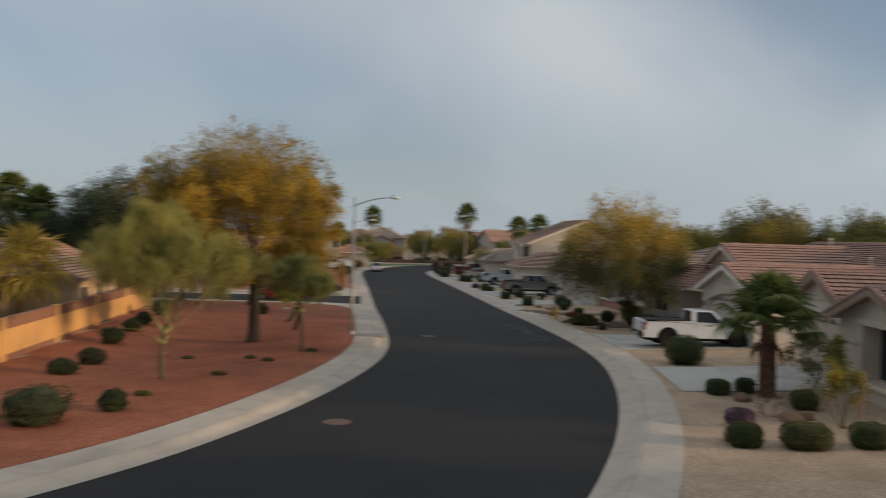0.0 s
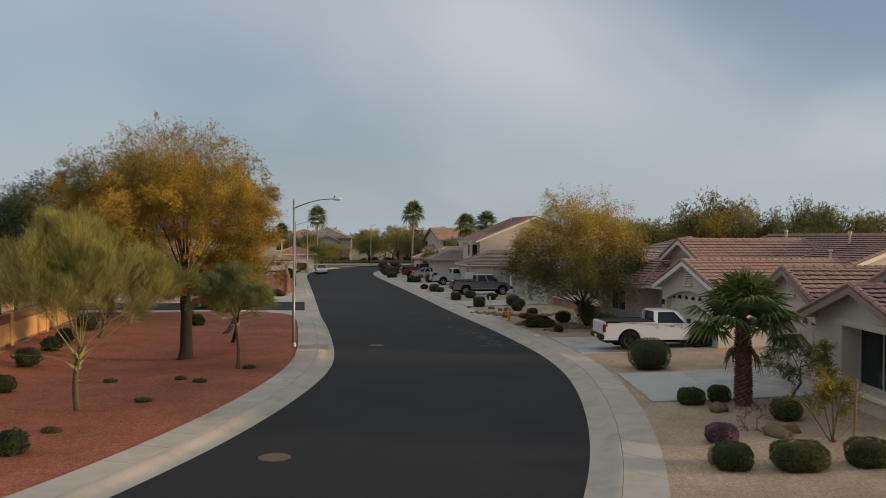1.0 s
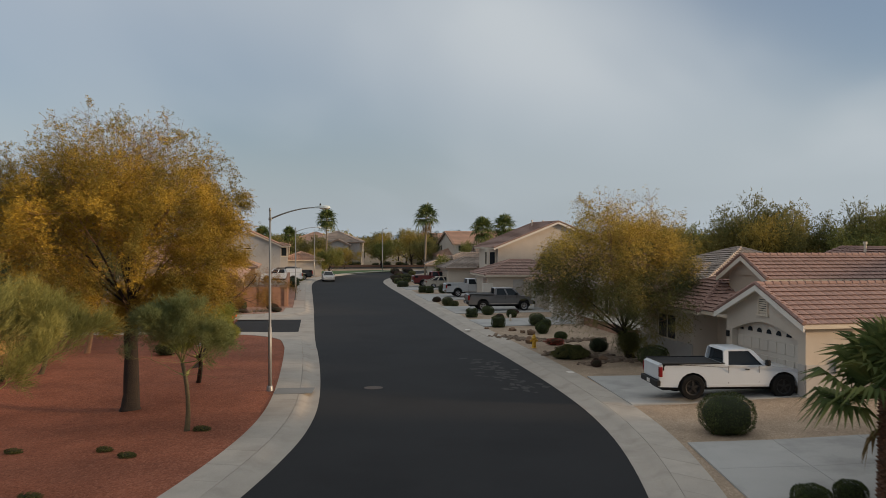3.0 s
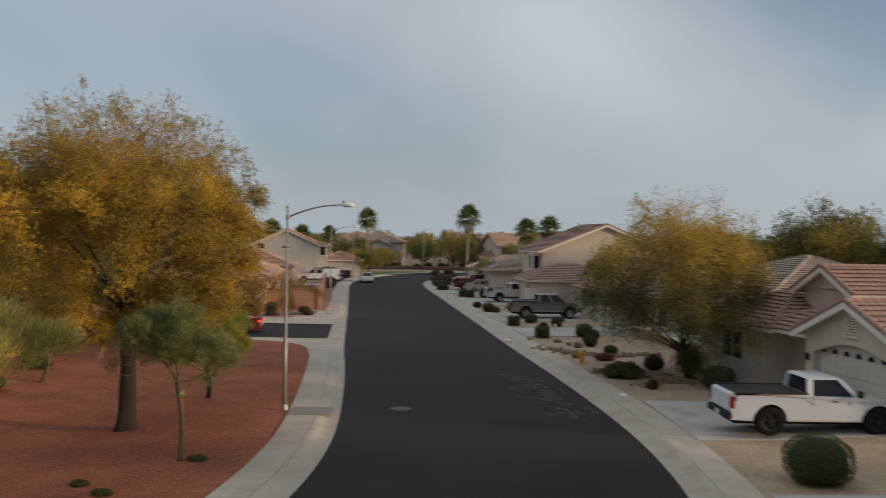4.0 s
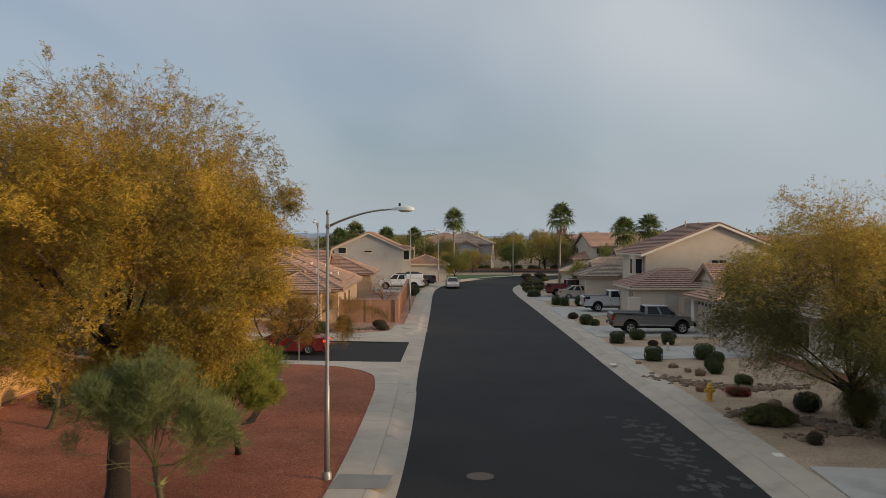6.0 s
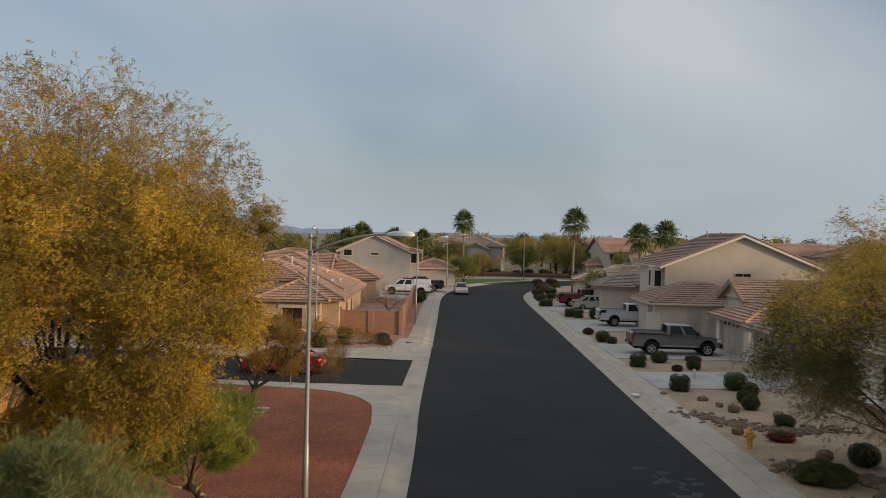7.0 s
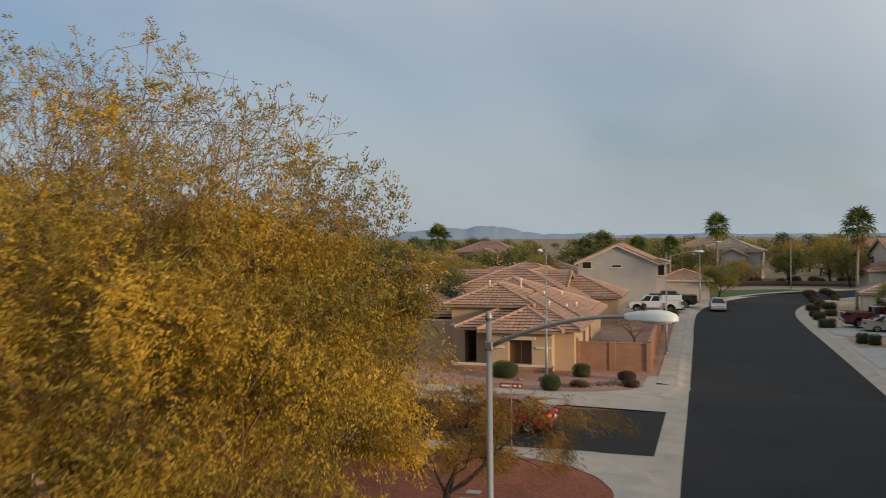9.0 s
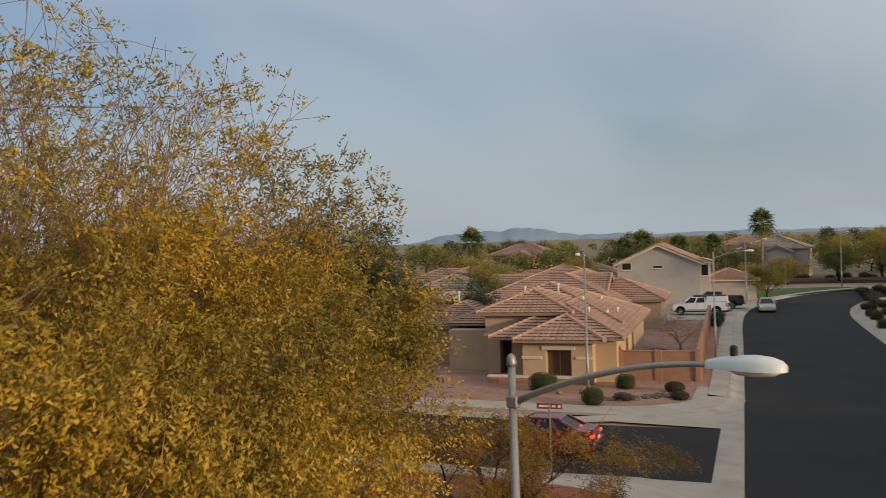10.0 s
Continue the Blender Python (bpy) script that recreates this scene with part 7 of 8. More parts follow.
def sedan(x, y, heading, paint, label, lit=False, z=None):
    car = thing("car", label, "car", pose(x, y, gz(x, y) if z is None else z, 0, 0, heading), "parked vehicles" if not lit else "")
    top = [(-2.22, 0.42), (-2.25, 0.80), (-2.18, 0.97), (-1.60, 1.00), (-1.2, 0.96), (0.9, 0.92), (1.25, 0.90), (1.95, 0.78), (2.18, 0.66), (2.24, 0.45)]
    b = body_shape(top, 0.22, [(1.36, 0.36), (-1.30, 0.36)], 1.76, 0.10)
    part("body", b, paint, car, angle=35)
    cabin(car, paint, -1.72, 1.30, -0.85, 0.42, 0.92, 1.45, 1.56, 1.16, (0, 0.30, 0.62, 1))
    for xx in (1.36, -1.30):
        for sg in (-1, 1):
            wheel(car, xx, sg * 0.76, 0.315, 0.20, RIM)
    small(car, "rear_bumper", (-2.31, -0.80, 0.30, -2.16, 0.80, 0.58), paint, 0.05)
    small(car, "front_bumper", (2.14, -0.80, 0.25, 2.30, 0.80, 0.52), paint, 0.05)
    small(car, "spoiler", (-2.22, -0.6, 0.985, -2.06, 0.6, 1.035), paint, 0.015)
    small(car, "lower_valance", (-2.325, -0.55, 0.28, -2.29, 0.55, 0.40), BLACK, 0.01)
    for sg in (-1, 1):
        small(car, "tail_light", (-2.285, sg * 0.66 - 0.15, 0.72, -2.12, sg * 0.66 + 0.15, 0.85), BRAKE if lit else TAIL, 0.03, "glowing brake light" if lit else "")
        small(car, "headlight", (1.98, sg * 0.62 - 0.17, 0.58, 2.20, sg * 0.62 + 0.17, 0.70), HEAD, 0.03)
        small(car, "mirror", (0.72, sg * 0.92 - 0.10, 0.92, 0.86, sg * 0.92 + 0.10, 1.06), paint, 0.03)
        for xs in (0.95, -0.05, -0.95):
            small(car, "door_gap", (xs - 0.006, sg * 0.862 - 0.012, 0.34, xs + 0.006, sg * 0.862 + 0.012, 0.9), BLACK, 0)
        for xs in (0.15, -0.85):
            small(car, "door_handle", (xs - 0.09, sg * 0.865 - 0.015, 0.78, xs + 0.09, sg * 0.865 + 0.02, 0.815), paint, 0.006)
    if lit:
        small(car, "high_brake_light", (-1.62, -0.14, 1.03, -1.55, 0.14, 1.07), BRAKE, 0.01)
    small(car, "number_plate", (-2.318, -0.17, 0.60, -2.305, 0.17, 0.73), PLATE, 0)
    small(car, "underbody", (-2.1, -0.6, 0.16, 2.1, 0.6, 0.40), BLACK, 0.05)
    return car


pickup(9.75, 42.6, 9.0, WHITE_PAINT, "white single-cab pickup on tall black wheels parked on a driveway", False, -0.06, 0.07, rim=BLACK, bumper=BLACK)
pickup(1.1, 81.6, TURN - 2, GREY_PAINT, "graphite grey crew-cab pickup parked on a driveway", True, 0.06, 0.02)
pickup(-1.9, 98.4, TURN, SILVER_PAINT, "silver crew-cab pickup parked on a driveway", True, 0.04, 0.0)
pickup(-7.2, 116.8, TURN, MAROON_PAINT, "dark red pickup parked on a driveway", True, 0.04, 0.0)
sedan(-6.0, 114.0, TURN, TAN_PAINT, "champagne sedan parked on a driveway")
pickup(-29.2, 123.8, 180 + TURN, WHITE_PAINT, "white utility pickup with a shell and rack on a driveway", True, 0.05, 0.0, cap=True)
pickup(-29.5, 131.5, 180 + TURN, DARK_PAINT, "black crew-cab pickup parked on a driveway", True, 0.05, 0.0)
sedan(-24.1, 131.0, 285, STEEL_PAINT, "silver sedan parked along the curb", z=0.02)
RED_CAR = (-19.8, 66.8, 190.0)
sedan(*RED_CAR, RED_PAINT, "red sedan with lit brake lights turning into the side street", True, z=0.012)


# ---------------------------------------------------------------- street furniture
def street_lamp(x, y, h, reach, toward, label):
    """A tapered steel pole with a curved arm and a flat-bottomed lamp head; toward: degrees of the arm."""
    lamp = thing("street_lamp", label, "street lamp", pose(x, y, gz(x, y), 0, 0, toward), "street lamps")
    part("pole", Shape().tube([(0, 0, -0.1), (0, 0, 2.6), (0, 0, 2.62), (0, 0, h)], [0.080, 0.074, 0.056, 0.037], 14), STEEL, lamp, smooth=True)
    part("base_collar", Shape().tube([(0, 0, -0.05), (0, 0, 0.16), (0, 0, 0.22)], [0.14, 0.13, 0.10], 14), STEEL, lamp, angle=40)
    part("pole_cap", Shape().tube([(0, 0, h), (0, 0, h + 0.03), (0, 0, h + 0.09), (0, 0, h + 0.12)], [0.048, 0.052, 0.040, 0.010], 12), STEEL, lamp, smooth=True)
    arm = []
    for i in range(13):
        t = i / 12
        arm.append((0.04 + (reach - 0.47) * t, 0, h - 0.34 + 0.46 * math.sin(t * math.pi / 2) ** 0.9))
    part("arm", Shape().tube(arm, [0.034 - 0.010 * i / 12 for i in range(13)], 10), STEEL, lamp, smooth=True)
    part("bracket", Shape().box(-0.052, -0.045, h - 0.40, 0.07, 0.045, h - 0.28, 0.015), STEEL, lamp)
    xa, za = reach - 0.62, h + 0.115
    rings = []
    prof = [(0.06, 0.045, 0.04), (0.14, 0.07, 0.065), (0.30, 0.11, 0.095), (0.52, 0.14, 0.11), (0.66, 0.13, 0.095), (0.75, 0.09, 0.065), (0.79, 0.03, 0.025)]
    for dx, w, hh in prof:
        dx, w, hh = 0.10 + dx * 0.87, w * 0.9, hh * 0.86
        rings.append([(xa + dx, w * math.cos(a), za + 0.01 + hh * max(0, math.sin(a)) * 1.0 - (0.03 if math.sin(a) < 0 else 0)) for a in [6.2832 * k / 14 for k in range(14)]])
    head = part("lamp_head", Shape().loft(rings), LAMP, lamp, "pale cobra-head lamp", angle=60)
    rings = []
    for dx, w, hh in ((0.28, 0.085, 0.01), (0.36, 0.105, 0.045), (0.55, 0.115, 0.055), (0.68, 0.095, 0.04), (0.74, 0.045, 0.01)):
        dx, w = 0.10 + dx * 0.87, w * 0.9
        rings.append([(xa + dx, w * math.cos(a), za - 0.02 - hh * max(0, math.sin(a))) for a in [6.2832 * k / 12 for k in range(12)]])
    part("lens", Shape().loft(rings), LENS, head, smooth=True)
    part("photocell", Shape().tube([(xa + 0.38, 0, za + 0.09), (xa + 0.38, 0, za + 0.16), (xa + 0.38, 0, za + 0.175)], [0.032, 0.032, 0.016], 10), BLACK, head)
    return lamp


street_lamp(-8.31, 42.9, 7.36, 2.33, -2, "galvanised street lamp with a curved arm on red gravel")
street_lamp(-21.6, 75.8, 7.6, 2.2, 285, "tall steel street lamp beside a corner yard")
street_lamp(-19.4, 92.2, 7.2, 2.4, 14, "steel street lamp behind the sidewalk by the block wall")
street_lamp(-28.4, 141.0, 7.5, 2.4, 14, "steel street lamp at the far curve")
street_lamp(-21.2, 168.0, 8.0, 2.4, 300, "pale steel street lamp at the far bend")
street_lamp(-42.0, 186.0, 8.0, 2.4, 190, "distant steel street lamp")


def hydrant(x, y):
    h = thing("fire_hydrant", "yellow fire hydrant on gravel behind the sidewalk", "fire hydrant", pose(x, y, gz(x, y), 0, 0, 20))
    prof = [(0.16, -0.05), (0.16, 0.03), (0.115, 0.05), (0.11, 0.50), (0.15, 0.52), (0.15, 0.57), (0.12, 0.60), (0.10, 0.68), (0.05, 0.74), (0.03, 0.75)]
    part("barrel", Shape().tube([(0, 0, z) for _, z in prof], [r for r, _ in prof], 14), YELLOW, h, angle=40)
    for a, r in ((0, 0.055), (math.pi, 0.055), (-math.pi / 2, 0.075)):
        c, s = math.cos(a), math.sin(a)
        part("outlet", Shape().tube([(0.09 * c, 0.09 * s, 0.42), (0.19 * c, 0.19 * s, 0.42), (0.191 * c, 0.191 * s, 0.42), (0.23 * c, 0.23 * s, 0.42)], [r, r, r * 1.25, r * 1.1], 10), YELLOW, h, angle=40)
    part("top_nut", Shape().tube([(0, 0, 0.74), (0, 0, 0.80)], [0.03, 0.028], 5), YELLOW, h)
    return h


hydrant(3.03, 57.2)


def street_sign(x, y, turn):
    s = thing("street_sign", "brown-red street name sign on a thin post", "street sign", pose(x, y, gz(x, y), 0, 0, turn))
    part("post", Shape().tube([(0, 0, -0.2), (0, 0, 2.72)], [0.03, 0.03], 8), STEEL, s)
    blade = part("blade", Shape().box(-0.46, -0.012, 2.52, 0.46, 0.012, 2.72, 0.004), SIGN_RED, s)
    for a, b in ((-0.38, 0.04), (0.10, 0.22)):
        part("lettering", Shape().box(a, -0.016, 2.585, b, -0.0125, 2.655), TRIM_WHITE, blade)
    part("emblem", Shape().tube([(0.35, -0.0125, 2.62), (0.35, -0.017, 2.62)], [0.055, 0.05], 12), TRIM_WHITE, blade)
    return s


street_sign(-17.45, 62.6, 14)


def marker_post(x, y, h, col, label):
    s = part("marker_post", Shape().tube([(0, 0, -0.1), (0, 0, h * 0.9), (0, 0, h)], [0.09, 0.085, 0.05], 10), col)
    s.matrix_basis = pose(x, y, gz(x, y))
    return tagged(s, label, "marker post")


marker_post(1.9, 72.0, 0.55, TRIM, "short cream marker post beside a driveway")
for x, y in ((-17.6, 55.3), (-17.7, 54.6)):
    b = part("ground_plate", Shape().box(-0.35, -0.14, 0, 0.35, 0.14, 0.04, 0.01), TRIM)
    b.matrix_basis = pose(x, y, 0.118, 0, 0, 10)
    tagged(b, "small pale utility lid set in red gravel", "utility lid")
for x, y in ((-1.1, 66.2), (4.35, 48.6)):
    b = part("utility_lid", Shape().box(-0.22, -0.15, 0, 0.22, 0.15, 0.012, 0.003), TRIM_WHITE)
    b.matrix_basis = pose(x, y, 0.147, 0, 0, 100)
    tagged(b, "small white utility lid in the sidewalk", "utility lid")


# ---------------------------------------------------------------- yards: shrubs, stones, far trees
def hit_shrubs():
    S = shrub
    clip = "clipped dark green shrub on gravel"
    S(8.3, 36.7, 2.05, 2.05, 1.55, 1, "large clipped round dark green shrub on gravel", boxy=0.85, n=4200)
    S(7.25, 21.4, 1.0, 1.0, 0.72, 2, clip, n=2600, boxy=0.7)
    S(8.75, 21.2, 1.5, 1.2, 0.78, 3, "broad clipped olive green shrub on gravel", L_BUSH2, n=3200, boxy=0.7)
    S(10.4, 21.3, 1.15, 1.1, 0.75, 4, clip, n=2600, boxy=0.7)
    S(7.7, 23.9, 0.95, 0.9, 0.6, 5, "low shrub with purple flowers on gravel", L_PURPLE, n=2400)
    S(8.2, 29.2, 0.98, 0.95, 0.62, 6, clip, n=2200)
    S(9.2, 29.5, 0.8, 0.8, 0.62, 7, clip, n=1800)
    S(10.3, 26.4, 1.0, 1.0, 0.75, 8, "olive shrub below a yellow-leaved tree", L_BUSH2, n=2000, boxy=0.9, rough=0.2)
    S(4.75, 53.0, 2.0, 1.3, 0.8, 9, "spreading dark shrub on gravel", L_BUSH2, n=4200, boxy=1.0, rough=0.45, leafsize=0.07)
    S(6.5, 55.6, 1.2, 1.1, 0.9, 10, "dark shrub in the shade of a mesquite", L_DARK, n=2000, boxy=1.0, rough=0.2)
    S(8.5, 50.4, 1.75, 1.6, 1.15, 11, "clipped rounded dark shrub beside a driveway", n=3000, boxy=0.85)
    S(5.75, 50.3, 0.55, 0.5, 0.45, 12, "small dry tuft shrub on gravel", L_WINE, n=700, boxy=1.0, rough=0.3)
    for i, (x, y, w, h, m, b) in enumerate([(-1.1, 75.5, 1.15, 0.85, L_BUSH, 0.55), (0.15, 77.6, 1.25, 0.85, L_BUSH, 0.9), (1.1, 74.5, 0.7, 0.4, L_WINE, 1.0), (2.05, 75.4, 0.95, 0.7, L_BUSH, 0.8),
                                            (1.0, 68.2, 1.2, 0.95, L_BUSH, 0.6), (3.75, 69.3, 1.4, 1.05, L_BUSH, 0.8), (4.3, 67.8, 0.9, 0.75, L_BUSH, 0.9), (3.85, 66.0, 0.85, 0.7, L_BUSH, 0.9),
                                            (3.9, 64.4, 0.9, 0.75, L_BUSH, 0.9), (4.85, 61.2, 0.95, 0.55, L_BUSH, 0.9), (-3.7, 86.6, 1.3, 0.95, L_BUSH2, 0.9), (-5.0, 90.8, 1.0, 0.6, L_WINE, 1.0), (-3.0, 85.5, 0.9, 0.6, L_BUSH2, 0.9),
                                            (-7.7, 104.8, 1.1, 0.95, L_BUSH, 0.55), (-6.8, 104.1, 1.1, 0.95, L_BUSH, 0.55), (-11.2, 115.4, 1.9, 1.0, L_BUSH, 0.55), (-12.6, 122.5, 1.5, 1.0, L_BUSH2, 0.7),
                                            (-13.3, 125.5, 1.4, 0.9, L_WINE, 0.8), (-12.0, 127.5, 1.6, 0.8, L_BUSH2, 0.8), (-14.3, 133, 2.0, 0.9, L_WINE, 0.8), (-13, 136, 2.2, 1.0, L_BUSH2, 0.8), (-5.3, 103.6, 1.2, 1.3, L_DARK, 0.9),
                                            (0.9, 89.9, 0.9, 0.9, L_DARK, 0.9), (-0.9, 89.8, 1.1, 0.7, L_BUSH2, 1.0), (2.2, 78.8, 1.2, 0.35, L_WINE, 1.0)]):
        S(x, y, w, w, h, 40 + i, "reddish low shrub on gravel" if m is L_WINE else "clipped green shrub beside a driveway", m, n=int(900 + 500 * w), boxy=b, rough=0.2 if b == 1.0 else 0.1)
    S(4.3, 58.5, 1.3, 0.7, 0.45, 80, "low plant with red flowers on gravel", L_REDF, n=900, boxy=1.0, rough=0.4)
    # red gravel lot
    for i, (x, y, w, h) in enumerate([(-11.9, 19.8, 1.6, 0.95), (-10.75, 21.8, 0.65, 0.55), (-16.2, 28.2, 0.95, 0.5), (-16.8, 31.4, 0.9, 0.6), (-19.2, 37.6, 0.95, 0.75), (-20.3, 41.8, 0.8, 0.65), (-20.9, 44.4, 0.8, 0.7),
                                      (-22.2, 49.5, 1.1, 0.9), (-16.8, 52.9, 0.9, 0.6)]):
        S(x, y, w, w, h, 90 + i, "dark grey-green shrub on red gravel", L_DARK, n=int(1100 + 900 * w), boxy=1.0, rough=0.55, leafsize=0.06)
    for i, (x, y, w) in enumerate([(-10.2, 28.7, 0.75), (-9.6, 32.6, 0.7), (-10.6, 33.3, 0.6), (-8.6, 35.9, 0.75), (-11.0, 24.2, 0.8), (-13.5, 33.5, 0.7)]):
        S(x, y, w * 0.65, w * 0.4, 0.11, 110 + i, "low dry ground tuft on red gravel", L_BUSH2, n=350, boxy=1.0, rough=0.4)
    # corner house yard
    S(-25.4, 78.3, 1.5, 1.3, 0.95, 120, "clipped rounded dark green shrub before the corner house", n=2200, boxy=0.8)
    S(-21.4, 80.6, 0.95, 0.9, 0.75, 121, clip, n=1500, boxy=0.7)
    S(-21.3, 75.6, 1.0, 1.0, 0.82, 122, "clipped round shrub at the foot of a street lamp", n=1900, boxy=0.85)
    S(-18.6, 80.6, 0.95, 0.9, 0.5, 123, "wine-red shrub on pink gravel", L_WINE, n=1500, boxy=1.0, rough=0.25)
    S(-17.7, 78.6, 0.9, 0.8, 0.4, 124, "low wine-red shrub on pink gravel", L_WINE, n=700, boxy=1.0, rough=0.25)
    S(-20.3, 77.3, 0.9, 0.8, 0.35, 125, "low wine-red shrub on pink gravel", L_WINE, n=700, boxy=1.0, rough=0.25)
    S(-22.6, 90.0, 1.3, 1.2, 1.0, 126, "round dark shrub inside the garden wall", n=1200)
    S(-25.0, 113.5, 1.2, 1.2, 0.9, 127, clip, n=1000, boxy=0.7)
    S(-25.6, 116.6, 1.4, 1.4, 1.1, 128, clip, n=1200, boxy=0.7)
    S(-27.8, 128.2, 1.6, 1.6, 1.2, 129, clip, n=1200, boxy=0.8)


hit_shrubs()

tree("bare reddish-brown desert tree inside the garden wall", (-22.3, 93.5, 0.12), (-22.2, 93.6, 1.0),
     [(160, (-22.2, 93.6, 2.3), (2.0, 2.0, 1.2), 0.3, 1.0)], 61, 0.09, BARK_RED, BARK_RED, L_WINE, 900, 6, 0.04, 0.014, 0.1, 0.15, None, 0.0)

# thin small tree with yellow leaves at the near house
swept_tree("thin young tree with yellow and green pinnate leaves and a stake", (10.55, 23.5, gz(10.55, 23.5)), (10.5, 23.6, 0.25),
           [((10.35, 24.0, 1.7), (0.95, 0.95, 1.0)), ((10.2, 24.3, 2.4), (0.7, 0.7, 0.6))], 62, 0.05, BARK_GREEN, BARK_GREEN, L_YELLOW, 620, limbs=6, low=48, high=80, levels=3, kids=(4, 3),
           shrink=(0.4, 0.5), up=0.04, wob=0.08, leaflets=12, size=0.085, width=0.032, reach=0.30, droop=0.08, spread=0.05, stem=(0, 0, 0), split=0.012)
tree("dark green young tree beside the garage", (10.9, 27.6, gz(10.9, 27.6)), (10.9, 27.6, 0.7),
     [(40, (10.9, 27.6, 1.7), (0.9, 0.9, 0.7), 0.4, 1.0)], 63, 0.04, BARK_GREEN, BARK_GREEN, L_BUSH2, 460, 10, 0.08, 0.03, 0.22, 0.12, None, 0.06)
st = part("stake", Shape().tube([(0, 0, -0.2), (0, 0, 1.75)], [0.03, 0.028], 7), BARK_RED)
st.matrix_basis = pose(10.75, 22.9, gz(10.75, 22.9), 0, 2, 0)
tagged(st, "brown wooden tree stake in gravel", "tree stake")
tree("leafless dry ocotillo-like shrub on gravel", (8.9, 25.2, gz(8.9, 25.2)), (8.9, 25.2, 0.15),
     [(30, (8.9, 25.2, 0.65), (0.5, 0.5, 0.45), 0.4, 1.0)], 64, 0.03, BARK_RED, BARK_RED, L_WINE, 160, 4, 0.05, 0.02, 0.06, 0.06, None, 0.0, category="shrub")

for i, (x, y, w, d, h) in enumerate([(8.75, 27.9, 0.7, 0.45, 0.26), (7.0, 21.9, 0.5, 0.4, 0.42), (9.4, 24.6, 0.9, 0.6, 0.3), (9.9, 24.9, 0.5, 0.4, 0.25), (3.1, 63.6, 0.75, 0.7, 0.55), (1.95, 65.9, 0.9, 0.6, 0.35),
                                     (2.85, 59.3, 0.8, 0.7, 0.6), (4.9, 63.0, 0.8, 0.6, 0.4), (5.4, 56.2, 0.9, 0.7, 0.45), (6.3, 52.0, 0.8, 0.6, 0.4), (2.6, 64.6, 0.6, 0.5, 0.3), (-19.4, 78.4, 0.5, 0.4, 0.2),
                                     (-18.4, 78.8, 0.5, 0.4, 0.2), (-24.1, 77.6, 0.5, 0.45, 0.28), (-23.0, 78.2, 0.45, 0.4, 0.4), (0.2, 66.9, 0.5, 0.4, 0.2), (-3.4, 88.4, 0.6, 0.5, 0.3)]):
    k = 1.0 if y < 50 else 0.66
    boulder(x, y, w * k, d * k, h * k, i + 1)


def stone_line(pts, n, seed, label, size=0.16, wide=0.35):
    """Loose stones in a dry creek bed or border."""
    rnd = random.Random(seed)
    line = resample(pts, 60)
    s = Shape()
    for _ in range(n):
        x, y = line[rnd.randrange(60)]
        x, y = x + rnd.gauss(0, wide), y + rnd.gauss(0, wide)
        r = size * rnd.uniform(0.5, 1.3)
        s.blob((x, y, gz(x, y) + r * 0.2), (r, r * rnd.uniform(0.6, 1), r * 0.6), rnd.randrange(9999), 0.4, 6, 4)
    tagged(part("stones", s, STONE), label, "stones", kind="stuff")


stone_line([(0.9, 62.6), (2.2, 61.6), (3.8, 60.6), (5.6, 60.4), (7.2, 61.5)], 330, 7, "dry creek bed of mixed river stones", 0.115)
stone_line([(3.6, 55.0), (5.0, 54.6), (6.4, 53.4), (7.2, 52.4)], 160, 8, "border of rough brown stones in gravel", 0.17, 0.3)
stone_line([(-22.0, 76.5), (-20.8, 77.1), (-19.4, 78.4), (-18.4, 79.6)], 150, 9, "curved border of dark stones in pink gravel", 0.15, 0.18)
stone_line([(5.2, 51.2), (6.5, 51.6), (7.6, 51.9)], 60, 10, "border of rough brown stones in gravel", 0.15, 0.25)

# palms standing over the roofs
palm("tall fan palm above distant roofs", -10.1, 135.5, 9.6, 0.16, 34, 1.35, 32, PALM_PALE, 14, 12, 1.5, spread=0.85, petiole=0.8)
palm("tall fan palm above distant roofs", -33.5, 175.0, 10.2, 0.17, 32, 1.6, 33, PALM_PALE, 12, 14, 0.9)
palm("fan palm behind a two-storey house", -1.6, 150.0, 7.8, 0.18, 32, 1.6, 34, PALM_PALE, 6, 14, 0.5)
palm("fan palm behind a two-storey house", 2.2, 152.0, 8.4, 0.18, 32, 1.6, 35, PALM_PALE, 6, 14, 0.5)
palm("fan palm behind a grey house", -47.0, 158.0, 7.6, 0.22, 30, 1.35, 36, PALM_PALE, 6, 14, 0.5)
palm("fan palm behind a grey house", -43.0, 162.0, 6.8, 0.22, 30, 1.35, 37, PALM_PALE, 6, 14, 0.5)
palm("fan palm behind a grey house", -39.5, 168.0, 7.0, 0.22, 30, 1.2, 38, PALM_PALE, 6, 14, 0.5)
palm("fan palm behind a grey house", -52.0, 163.0, 6.6, 0.22, 30, 1.3, 39, PALM_PALE, 6, 14, 0.5)
palm("small yellow-green palm in a front yard", -6.2, 118.8, 2.7, 0.13, 22, 1.1, 40, PALM_PALE, 2, 14, 0.1, leaf_mat=L_FARGREEN)
palm("small green palm in a front yard", -4.2, 119.5, 2.0, 0.13, 22, 1.0, 41, PALM_PALE, 2, 14, 0.1)
palm("tall fan palm behind the ochre wall", -40.2, 60.7, 8.3, 0.22, 40, 1.2, 42, PALM_PALE, 10, 14, 1.0)
palm("tall fan palm behind the ochre wall", -38.6, 61.8, 7.3, 0.22, 40, 1.2, 43, PALM_PALE, 10, 14, 1.0)
